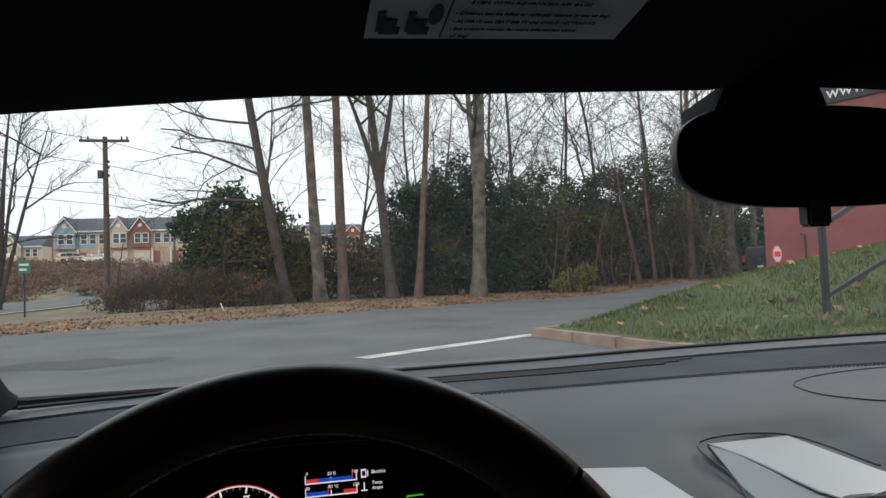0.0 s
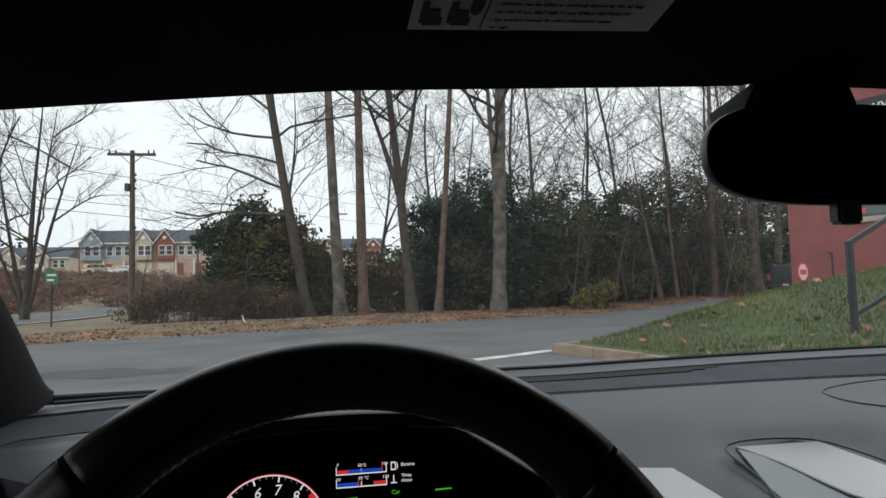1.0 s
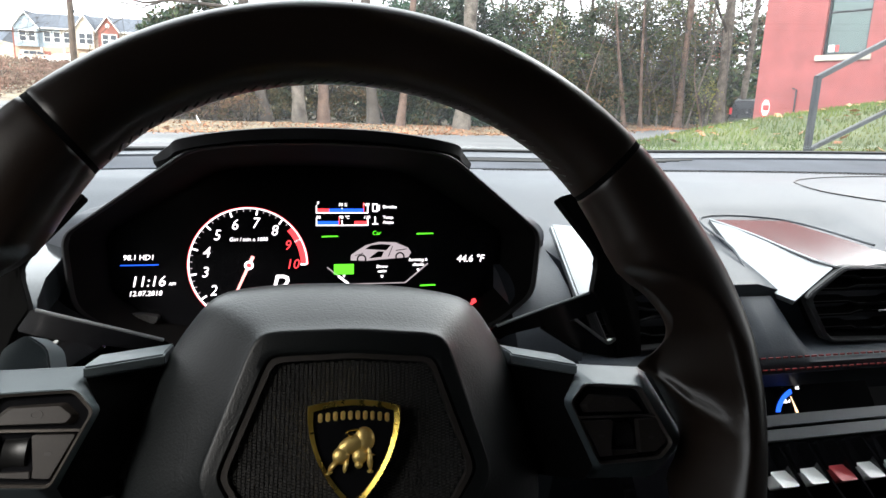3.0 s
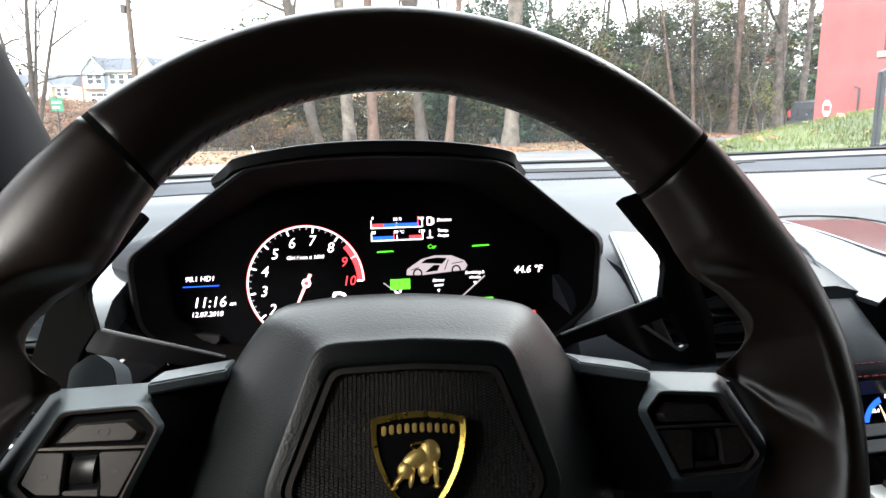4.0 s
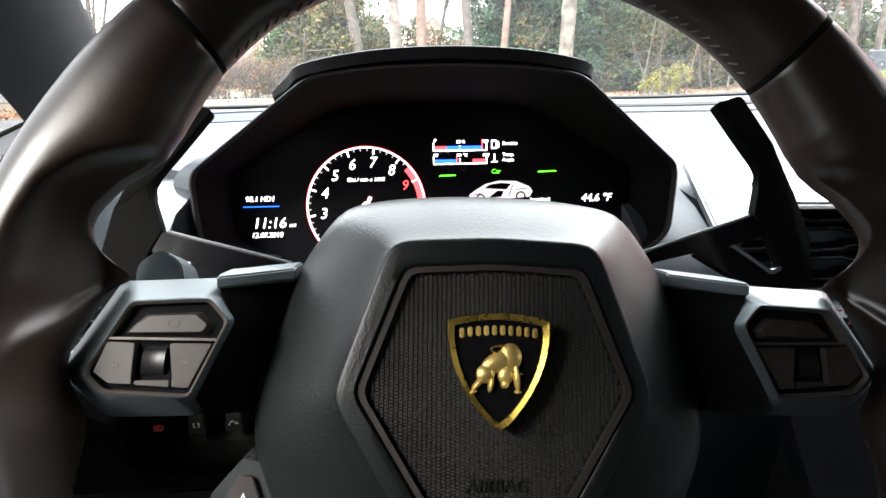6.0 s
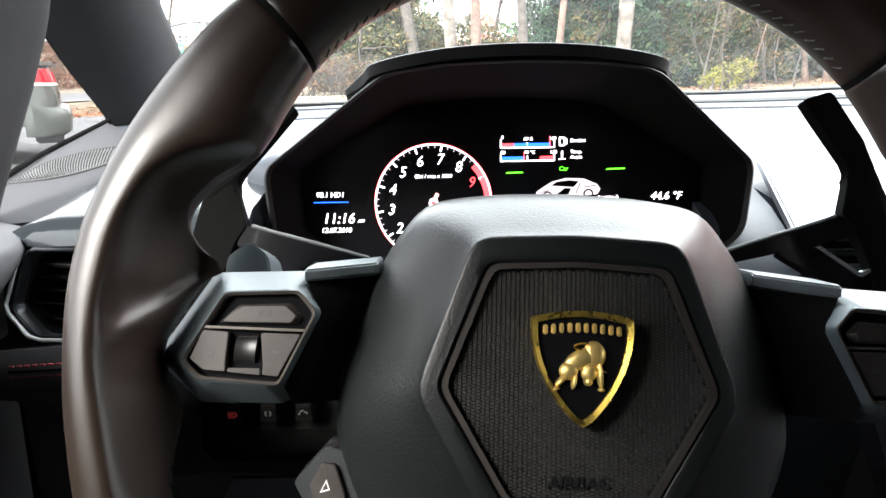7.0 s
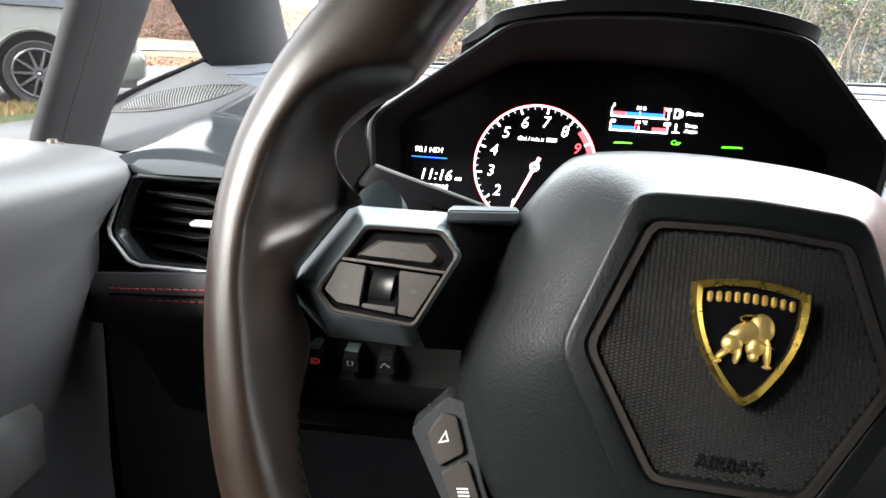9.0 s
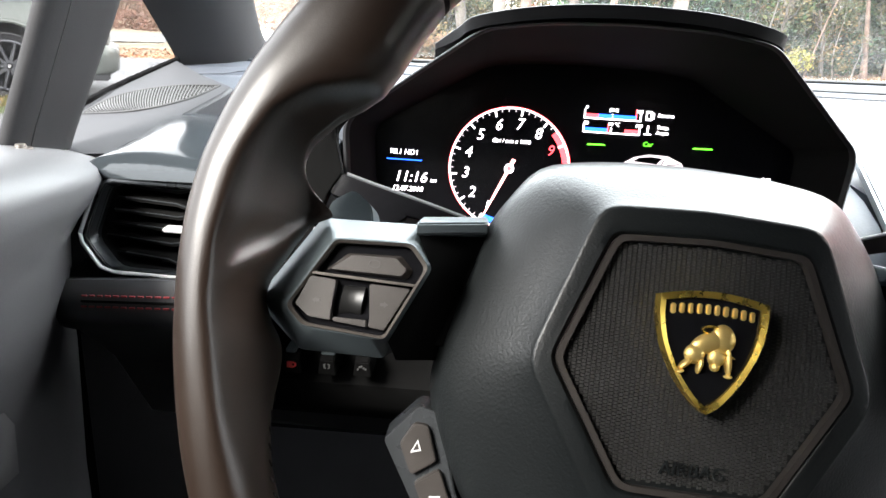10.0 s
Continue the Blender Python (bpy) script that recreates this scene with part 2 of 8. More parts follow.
M_SUEDE = mat("grey_suede", (0.052, 0.057, 0.068), 0.9, var=0.3, scale=9, bump=0.2, bscale=900, dist=0.0004, spec=0.2)
M_ALU = mat("satin_aluminium", (0.31, 0.32, 0.33), 0.36, metal=0.75, var=0.05, scale=8, bump=0.04, bscale=900, dist=0.0002, rvar=0.04)
M_ALUPOL = mat("polished_grey_metal", (0.165, 0.17, 0.18), 0.13, metal=1.0, var=0.04, scale=8, bump=0.0, rvar=0.02)
M_SILVER = mat("bright_satin_silver", (0.75, 0.75, 0.75), 0.35, metal=0.45, var=0.05, scale=20, bump=0.0)
M_CHROME = mat("dark_chrome", (0.6, 0.6, 0.6), 0.15, metal=1.0, var=0.05, scale=20, bump=0.0)
M_GOLD = mat("gold_metal", (0.95, 0.64, 0.13), 0.27, metal=0.95, var=0.12, scale=90, bump=0.03, bscale=420, dist=0.0006)
M_DOOR = mat("door_leather", (0.060, 0.061, 0.0645), 0.46, var=0.15, scale=6, bump=0.15, bscale=900, dist=0.0003)
M_HEAD = mat("black_headliner", (0.018, 0.018, 0.019), 0.95, var=0.2, scale=15, bump=0.3, bscale=900, dist=0.0005, spec=0.1)
M_CARPET = mat("black_carpet", (0.0065, 0.0065, 0.007), 0.95, var=0.2, scale=15, bump=0.4, bscale=700, dist=0.0006, spec=0.05)
M_PILLAR = mat("black_pillar_cloth", (0.021, 0.021, 0.0225), 0.75, var=0.2, scale=12, bump=0.25, bscale=900, dist=0.0004, spec=0.25)
M_FASCIA = mat("black_fascia_leather", (0.022, 0.022, 0.0235), 0.5, var=0.15, scale=8, bump=0.15, bscale=900, dist=0.0003)
M_HOUSING = mat("matt_black_housing", (0.011, 0.011, 0.012), 0.6, var=0.15, scale=30, bump=0.1, bscale=900, dist=0.0003, spec=0.25)
M_THREAD = mat("red_thread", (0.22, 0.022, 0.026), 0.7, var=0.2, scale=90)
M_GREYTHREAD = mat("dark_thread", (0.035, 0.034, 0.033), 0.7, var=0.2, scale=90)
M_SCREEN = mat("dark_screen", (0.002, 0.002, 0.003), 0.25, var=0.05, scale=10, bump=0.0, rvar=0.03)
M_MESH = mat("speaker_mesh", (0.115, 0.117, 0.120), 0.45, metal=0.2, var=0.15, scale=60)
M_FRIT = mat("black_frit", (0.008, 0.008, 0.008), 0.4, var=0.1)
M_LINING = mat("dull_black_lining", (0.005, 0.005, 0.005), 0.85, var=0.1, spec=0.05)
M_DUCT = mat("duct_black", (0.005, 0.005, 0.005), 0.9, var=0.1, spec=0.1)
M_TOGGLE = mat("pale_toggle_cap", (0.88, 0.88, 0.86), 0.35, var=0.04, scale=40)
M_LABEL = mat("label_paper", (0.85, 0.86, 0.85), 0.6, var=0.05, scale=30)
M_AMBER = mat("label_amber", (0.95, 0.56, 0.06), 0.6, var=0.06, scale=30)
M_INK = mat("label_ink", (0.03, 0.03, 0.03), 0.7, var=0.1)
M_ICON = mat("dim_icon_print", (0.06, 0.056, 0.053), 0.6, var=0.1)
M_DIMPRINT = mat("dim_white_print", (0.085, 0.085, 0.085), 0.6, var=0.1)
M_WHITEPRINT = mat("white_print", (0.7, 0.7, 0.7), 0.6, var=0.05)
M_REDPRINT = mat("red_print", (0.8, 0.07, 0.07), 0.5, var=0.05)
G_WHITE = glow("screen_white", (1.0, 0.93, 0.95), 0.55)
G_RED = glow("screen_red", (1.0, 0.05, 0.06), 0.42)
G_PINK = glow("screen_needle", (1.0, 0.35, 0.33), 0.5)
G_BLUE = glow("screen_blue", (0.02, 0.13, 1.0), 0.32)
G_GREEN = glow("screen_green", (0.12, 0.9, 0.03), 0.32)
G_DIM = glow("screen_grey", (0.55, 0.47, 0.5), 0.19)
G_AMBER = glow("screen_amber", (1.0, 0.6, 0.35), 0.5)
M_GLASS = pane("windscreen_glass", (0.97, 0.985, 0.98), dust_haze=0.0032)
M_SIDEGLASS = pane("side_glass", (0.60, 0.595, 0.59))
M_ASPHALT = mat("worn_asphalt", (0.105, 0.108, 0.112), 0.85, var=0.32, scale=0.5, bump=0.5, bscale=35, dist=0.01, second=(0.14, 0.142, 0.146))
M_PATCH = mat("dark_asphalt_patch", (0.06, 0.06, 0.062), 0.85, var=0.3, scale=0.8, bump=0.5, bscale=40, dist=0.01)
M_CONCRETE = mat("concrete", (0.36, 0.33, 0.28), 0.85, var=0.2, scale=2.0, bump=0.4, bscale=40, dist=0.006)
M_KERB = mat("tan_concrete_kerb", (0.27, 0.2, 0.15), 0.9, var=0.25, scale=3.0, bump=0.4, bscale=40, dist=0.008)
M_PAINT = mat("white_road_paint", (0.55, 0.54, 0.5), 0.8, var=0.35, scale=3.0)
M_SOIL = mat("leaf_strewn_soil", (0.13, 0.1, 0.07), 0.95, var=0.35, scale=0.9, bump=0.8, bscale=14, dist=0.04, second=(0.24, 0.2, 0.13))
M_TURF = mat("turf", (0.058, 0.085, 0.026), 0.9, var=0.3, scale=0.8, bump=0.5, bscale=30, dist=0.02, second=(0.095, 0.108, 0.042))
M_BARK = mat("grey_bark", (0.070, 0.056, 0.046), 0.95, var=0.4, scale=2.5, bump=1.0, bscale=14, dist=0.04, second=(0.17, 0.145, 0.122))
M_BARKDARK = mat("dark_bark", (0.055, 0.045, 0.038), 0.95, var=0.35, scale=4, bump=0.8, bscale=20, dist=0.02)
M_BARKRED = mat("reddish_bark", (0.105, 0.062, 0.046), 0.95, var=0.35, scale=3, bump=0.9, bscale=18, dist=0.03, second=(0.15, 0.1, 0.078))
M_TWIG = mat("twig", (0.06, 0.05, 0.043), 0.95, var=0.3, scale=3)
M_EVER = leafy("evergreen_leaf", [(0.005, 0.013, 0.006), (0.010, 0.028, 0.011), (0.018, 0.045, 0.015), (0.034, 0.062, 0.021), (0.055, 0.046, 0.024)], 0.5, 0.15, 0.9)
M_HOLLY = leafy("holly_leaf", [(0.004, 0.012, 0.007), (0.008, 0.026, 0.014), (0.014, 0.040, 0.020), (0.026, 0.052, 0.022)], 0.45, 0.12, 0.9)
M_PRIVET = leafy("privet_leaf", [(0.008, 0.018, 0.006), (0.020, 0.040, 0.012), (0.040, 0.062, 0.018), (0.062, 0.074, 0.024)], 0.55, 0.15, 0.8)
M_OLIVE = leafy("olive_leaf", [(0.02, 0.03, 0.014), (0.05, 0.055, 0.022), (0.1, 0.075, 0.03)], 0.6)
M_YELLOW = leafy("yellow_leaf", [(0.09, 0.1, 0.02), (0.20, 0.2, 0.04), (0.15, 0.13, 0.03)], 0.6, 0.25, 0.1)
M_BROWNLEAF = leafy("fallen_leaf", [(0.12, 0.06, 0.03), (0.24, 0.13, 0.07), (0.32, 0.22, 0.13)], 0.8, 0.1)
M_PINKBUD = leafy("russet_leaf", [(0.2, 0.08, 0.06), (0.3, 0.13, 0.1)], 0.7)
M_BLADE = leafy("grass_blade", [(0.046, 0.080, 0.022), (0.066, 0.112, 0.028), (0.098, 0.128, 0.042)], 0.7)
M_BRUSH = leafy("dry_brush", [(0.05, 0.032, 0.02), (0.09, 0.058, 0.034), (0.125, 0.088, 0.05), (0.05, 0.055, 0.025), (0.03, 0.022, 0.016)], 0.9, 0.15)
M_FIELD = leafy("rusty_brush", [(0.085, 0.060, 0.047), (0.115, 0.084, 0.066), (0.14, 0.105, 0.082), (0.095, 0.080, 0.056)], 0.9, 0.15)
M_STRAW = leafy("straw_grass", [(0.075, 0.082, 0.032), (0.125, 0.110, 0.050), (0.165, 0.135, 0.072), (0.060, 0.078, 0.028)], 0.8)
M_POLE = mat("weathered_pole", (0.085, 0.062, 0.048), 0.95, var=0.3, scale=4, bump=0.6, bscale=25, dist=0.01)
M_IRON = mat("black_iron_rail", (0.02, 0.023, 0.028), 0.5, var=0.2, scale=12)
M_REDBRICK = mat("painted_red_brick", (0.255, 0.074, 0.072), 0.75, var=0.16, scale=1.2, bump=0.3, bscale=60, dist=0.004)
M_WINGLASS = mat("reflective_pane", (0.03, 0.06, 0.055), 0.06, var=0.3, scale=0.6, bump=0.0, spec=1.0, rvar=0.03)
M_ROOF = mat("slate_shingle", (0.075, 0.085, 0.105), 0.9, var=0.2, scale=1.5, bump=0.4, bscale=12, dist=0.02)
M_TOWNBRICK = mat("town_brick", (0.24, 0.085, 0.065), 0.9, var=0.2, scale=1.0)
M_SIDING = mat("beige_siding", (0.45, 0.38, 0.3), 0.8, var=0.1, scale=1.0)
M_SIDINGBLUE = mat("grey_blue_siding", (0.27, 0.32, 0.36), 0.8, var=0.1, scale=1.0)
M_TAN = mat("tan_brick", (0.42, 0.3, 0.22), 0.85, var=0.15, scale=1.0)
M_WHITE = mat("white_trim", (0.7, 0.69, 0.66), 0.6, var=0.06, scale=2)
M_GARAGE = mat("garage_door_paint", (0.55, 0.47, 0.39), 0.6, var=0.06, scale=2)
M_DARKPANE = mat("dark_window_pane", (0.03, 0.035, 0.045), 0.1, var=0.2, scale=0.8, bump=0.0)
M_SUVPAINT = mat("grey_green_car_paint", (0.105, 0.112, 0.102), 0.25, metal=0.3, var=0.06, scale=1.5, bump=0.0, rvar=0.04)
M_TRUCK = mat("black_car_paint", (0.012, 0.014, 0.02), 0.2, metal=0.2, var=0.1, scale=2, bump=0.0, rvar=0.04)
M_TYRE = mat("tyre_rubber", (0.012, 0.012, 0.013), 0.85, var=0.2, scale=8, bump=0.3, bscale=60, dist=0.004)
M_WHEEL = mat("dark_alloy", (0.075, 0.075, 0.08), 0.32, metal=0.8, var=0.1, scale=10)
M_TAIL = mat("red_lamp_lens", (0.45, 0.012, 0.02), 0.15, var=0.1, scale=8, bump=0.0)
M_SIGNGREEN = mat("green_sign", (0.03, 0.16, 0.09), 0.5, var=0.1, scale=5)

# =====================================================================
# the car's cabin
# =====================================================================
WF = Frame((0, -0.300, 0.793), 23.0)     # steering wheel plane
DF = Frame((0, 0.0, 0.80), 8.5)          # instrument screen plane
ROLL = radians(2.8)                      # the wheel stands slightly turned to the right
HUB_U, HUB_V = -0.0011, 0.008            # its axis of symmetry runs through this point
WR = Frame((0, -0.300, 0.793), 23.0)     # the same plane, turned with the wheel
WR.o = WF.at(HUB_U - HUB_V * math.tan(ROLL), 0)
WR.u, WR.v = WF.u * math.cos(ROLL) - WF.v * math.sin(ROLL), WF.v * math.cos(ROLL) + WF.u * math.sin(ROLL)


def across(p):
    """The point on the other half of the turned wheel."""
    d = Vector((math.sin(ROLL), math.cos(ROLL)))
    q = Vector((p[0] - HUB_U, p[1] - HUB_V))
    q = d * (2 * q.dot(d)) - q
    return (q.x + HUB_U, q.y + HUB_V)


def mirrored(pts, shift=0.0):
    return [(-p[0] + shift, p[1]) for p in pts][::-1]


def scaled(pts, f, c=(0, 0)):
    return [(c[0] + (p[0] - c[0]) * f, c[1] + (p[1] - c[1]) * f) for p in pts]


# ---- steering wheel ----
LIFT = (-95, -20, -12, 0, 8, 15, 19, 22.5, 27, 30, 33, 37, 42, 48, 58, 95)
INNER = (0.1480, 0.1520, 0.1495, 0.1525, 0.1550, 0.1550, 0.1520, 0.1497, 0.1455, 0.1408, 0.1380, 0.1382, 0.1406, 0.1436, 0.1465, 0.1465)


def ramp01(x):
    x = max(0.0, min(1.0, x))
    return x * x * (3 - 2 * x)


def scoop_crest(lift):
    """Radius of the ridge that bounds the thumb hollow."""
    return float(np.interp(lift, (-20, 0, 7, 18, 23.4, 27.7, 32.3, 36), (0.160, 0.162, 0.1635, 0.1635, 0.161, 0.1545, 0.1420, 0.134)))


def scoop_share(r, lift):
    """How much of the hollow is there: all above the ridge along the spoke, less below it."""
    low = float(np.interp(r, (0.133, 0.141, 0.143, 0.147, 0.153, 0.159, 0.163), (18.0, 13.0, 10.4, 7.6, 5.0, 3.3, 2.5)))
    below = 0.5 * ramp01((low - 0.5 - lift) / 7.0) * ramp01((lift + 26.0) / 18.0)
    return max(0.85 * ramp01((lift - low + 0.8) / 7.0), below)


# how the leather runs inward to meet each spoke: lift, radius, height
WEB_LIFT = (-30, -15, -6.5, -2.1, 1.1, 7.4, 14.2, 15.4, 17.0, 18.5, 20.5, 24.0)
WEB_R = (0.1500, 0.1500, 0.1462, 0.1504, 0.1586, 0.1500, 0.1436, 0.1456, 0.1490, 0.1508, 0.1520, 0.1490)
WEB_N = (0.002, -0.006, -0.0175, -0.0200, -0.0200, -0.0200, -0.0195, -0.0170, -0.0125, -0.0080, -0.0030, 0.003)


RIM_EDGE = 30      # the inner edge in a ring of the rim


def rim_section(deg, shrink=1.0):
    top = 90 - math.degrees(ROLL)
    other = (deg - top) % 360 > 180
    if other:
        deg = 2 * top - deg
    a = radians(deg)
    up = deg % 360
    lift = up if up <= 90 else (180 - up if up <= 270 else up - 360)
    cu = 0.003 + (HUB_U + 0.0002 - 0.003) * ramp01((lift - 40) / 50)
    ro = float(np.interp(lift, (-40, -8, 0, 10, 16), (0.1740, 0.1745, 0.1755, 0.1777, 0.1785)))
    ri = float(np.interp(lift, LIFT, INNER))
    rc, hw = (ro + ri) / 2, (ro - ri) / 2 * shrink
    depth = (0.0165 + 0.002 * math.exp(-((lift - 30) / 25) ** 2)) * shrink
    web = ramp01((25.0 - lift) / 8.0) * ramp01((lift + 30.0) / 26.0)
    wr = sum(float(np.interp(lift + d, WEB_LIFT, WEB_R)) for d in (-3, -1.5, 0, 1.5, 3)) / 5
    wn = sum(float(np.interp(lift + d, WEB_LIFT, WEB_N)) for d in (-2, -1, 0, 1, 2)) / 5
    crown, back = 0.004 + depth, 0.004 - depth
    tongue = -0.0085 * math.exp(-((lift - 15.0) / 1.7) ** 2)      # runs on to the top of the spoke
    ri = rc - hw
    er, en = ri + (wr - ri) * web, 0.004 + (wn - 0.004) * web
    crest = min(scoop_crest(lift), rc - 0.001)
    x_ = max(0.0, min(1.0, (rc - crest) / (rc - er))) ** (1 / 0.9)
    high = en + (crown - en) * math.sqrt(1 - x_ * x_) ** 0.85
    ring = []
    for k in range(48):
        # outer front, inner front, inner back, outer back
        if k < 8:
            th = math.pi / 2 * k / 8
            r, n, f = rc + hw * math.cos(th) ** 0.85, 0.004 + depth * math.sin(th) ** 0.85, 0.0
        elif k <= RIM_EDGE:
            f = (k - 8) / (RIM_EDGE - 8)
            th = math.pi / 2 * f
            r, n = rc + (er - rc) * math.sin(th) ** 0.9 + tongue * f ** 8, en + (crown - en) * math.cos(th) ** 0.85
        elif k < 40:
            f = 1.0
            th = math.pi / 2 * (k - RIM_EDGE) / (40 - RIM_EDGE)
            r, n = rc + (er - rc) * math.cos(th) ** 0.85 + tongue * max(0.0, math.cos(th)) ** 8, en + (back - en) * math.sin(th) ** 0.85
        else:
            f = 1.0
            th = math.pi / 2 * (k - 40) / 8
            r, n = rc + hw * math.sin(th) ** 0.85, 0.004 - depth * math.cos(th) ** 0.85
        if 8 < k <= RIM_EDGE and r < crest:
            dip = en + (high - en) * max(0.0, 1 - (crest - r) / max(crest - er, 1e-4)) ** 1.45
            n += (dip - n) * scoop_share(r, lift) * ramp01((crest - r) / (0.0045 + 0.007 * ramp01((7 - lift) / 12)))
        u, v = cu + r * math.cos(a), 0.008 + r * math.sin(a)
        if v < -0.128:
            v = -0.128 - (v + 0.128) * -0.25
        if other:
            u, v = across((u, v))
        ring.append(WF.at(u, v, n))
    return ring


def rim_arc(lo, hi, steps):
    rings = []
    for i in range(steps + 1):
        f = i / steps
        edge = min(f, 1 - f) * (hi - lo)
        shrink = 0.94 + 0.06 * min(1.0, edge / 0.9) ** 0.5
        rings.append(rim_section(lo + (hi - lo) * f, shrink))
    bm = bmesh.new()
    loft(bm, rings)
    return bm


def build_wheel():
    w = thing("steering_wheel", "black leather steering wheel with grey spokes and gold shield", "steering wheel", WF.at(0, 0, 0))
    part("rim_top", rim_arc(42.2, 132.2, 100), M_GRIP, w, "smooth black leather top of rim", 60)
    part("grip", rim_arc(132, 262, 240), M_GRIP, w, "worn brownish black leather grip", 120)
    part("grip", rim_arc(-87.6, 42.4, 240), M_GRIP, w, "worn brownish black leather grip", 120)
    part("rim_bottom", rim_arc(262, 272.4, 10), M_LEATHER, w, "", 60)
    # dark grooves where the pieces of leather meet
    for deg in (132.1, 42.3):
        bm = bmesh.new()
        loft(bm, [rim_section(deg + d_, 0.985) for d_ in (-0.55, 0, 0.55)])
        part("joint", bm, M_LINING, w, "dark groove between the leather pieces", 60)
    # stitches along the inner back of the rim
    for lo, hi in ((-38, -11), (45, 130), (191, 218)):
        bm = bmesh.new()
        a = lo
        while a < hi:
            ring0, ring1 = rim_section(a), rim_section(a + 0.9)
            p, q = Vector(ring0[RIM_EDGE]), Vector(ring1[RIM_EDGE + 1])
            tube([p, (p + q) / 2 + WF.n * -0.0002, q], [0.00045] * 3, 4, bm)
            a += 1.9
        part("stitching", bm, M_GREYTHREAD, w, "dark hand stitching")
    # airbag cover
    LEDGE = [(0, 0.0528), (0.0376, 0.0510), (0.0570, -0.0045), (0.0285, -0.0520), (0, -0.0530)]
    PANEL = [(0, 0.0437), (0.0326, 0.0420), (0.0496, -0.0024), (0.0245, -0.0430), (0, -0.0432)]
    FLANK = [[(0, 0.0760), (0.030, 0.0748), (0.0575, 0.0705)], [(0.0575, 0.0705), (0.0735, 0.0465), (0.0815, 0.0240), (0.0892, -0.0070)],
             [(0.0892, -0.0070), (0.0901, -0.0250), (0.0790, -0.0524), (0.0520, -0.0900)], [(0.0520, -0.0900), (0.030, -0.098), (0, -0.100)]]

    def walk_line(pts, steps):
        """Even points along a chain."""
        d = [0.0]
        for p, q in zip(pts, pts[1:]):
            d.append(d[-1] + math.hypot(q[0] - p[0], q[1] - p[1]))
        return [Vector((float(np.interp(f, d, [p[0] for p in pts])), float(np.interp(f, d, [p[1] for p in pts])))) for f in np.linspace(0, d[-1], steps + 1)[:-1]]
    STEPS = (12, 18, 18, 8)

    def corner_ring(chains):
        side = [p for c_, k_ in zip(chains, STEPS) for p in walk_line(c_, k_)]
        return side + [Vector(chains[-1][-1])] + [Vector((-p.x, p.y)) for p in side[:0:-1]]

    def even(ring, times):
        """Soften the corners of a ring of points."""
        for _ in range(times):
            ring = [(ring[i - 1] + ring[i] * 2 + ring[(i + 1) % len(ring)]) / 4 for i in range(len(ring))]
        return ring
    ledge = even(corner_ring([[a_, b_] for a_, b_ in zip(LEDGE, LEDGE[1:])]), 5)
    panel = even(corner_ring([[a_, b_] for a_, b_ in zip(PANEL, PANEL[1:])]), 2)
    flank = even(corner_ring(FLANK), 4)
    bm = bmesh.new()
    rings = [[WR.at(p.x * 0.90, p.y * 0.92, -0.085) for p in flank], [WR.at(p.x * 0.99, p.y * 0.99, -0.058) for p in flank], [WR.at(p.x, p.y, -0.046) for p in flank]]
    for f, n in ((0.012, -0.0400), (0.05, -0.0350), (0.13, -0.0300), (0.26, -0.0250), (0.42, -0.0200), (0.60, -0.0150), (0.80, -0.0098), (0.93, -0.0066), (0.98, -0.0050), (1.0, -0.0044)):
        rings.append([WR.at(*p.lerp(q, f), n) for p, q in zip(flank, ledge)])
    for f, n in ((0.06, -0.0037), (0.2, -0.0034), (0.6, -0.0031), (0.93, -0.0028), (1.0, -0.0034)):
        rings.append([WR.at(*p.lerp(q, f), n) for p, q in zip(ledge, panel)])
    rings.append([WR.at(*(p * 0.985), -0.0052) for p in panel])
    loft(bm, rings)
    cover = part("airbag_cover", bm, M_HUB, w, "dark grained airbag cover", 55)
    part("panel_rim", band([p * 0.975 for p in panel], [p * 0.93 for p in panel], -0.0051, -0.0018, WR), M_BUTTON, cover, "black raised border")
    # fine upright ribs across the panel, each a chain of small ridges
    V, F = [], []
    pitch, rise = 0.00165, 0.00118
    edge = [p * 0.925 for p in panel]

    def inside_span(u):
        cut = []
        for p, q in zip(edge, edge[1:] + edge[:1]):
            if (p.x - u) * (q.x - u) < 0:
                cut.append(p.y + (q.y - p.y) * (u - p.x) / (q.x - p.x))
        return (min(cut), max(cut)) if len(cut) > 1 else None
    for k in range(-29, 30):
        u = k * pitch + 0.00001
        cut = inside_span(u)
        if not cut or cut[1] - cut[0] < 0.003:
            continue
        v = math.ceil(cut[0] / rise) * rise + (rise / 2 if k % 2 else 0.0)
        while v + rise < cut[1]:
            b = len(V)
            V += [WR.at(u + a_, v + b_, -0.0053) for a_, b_ in ((-0.00078, 0), (0.00078, 0), (0.00078, rise * 0.97), (-0.00078, rise * 0.97))]
            V += [WR.at(u + a_, v + b_, n_) for a_, b_, n_ in ((-0.00056, 0.00012, -0.0046), (0.00056, 0.00012, -0.0046), (0.00056, rise * 0.88, -0.0042), (-0.00056, rise * 0.88, -0.0042))]
            F += [(b + 4, b + 5, b + 6, b + 7)] + [(b + i_, b + (i_ + 1) % 4, b + 4 + (i_ + 1) % 4, b + 4 + i_) for i_ in range(4)]
            v += rise
    piece("ribs", V, F, M_RIBBED, cover, "fine upright woven ribbing")
    letters("embossed_word", "AIRBAG", 0.0062, WR.matrix(0, -0.0335, -0.0040), M_HUB, cover, shear=0.1, depth=0.0004)
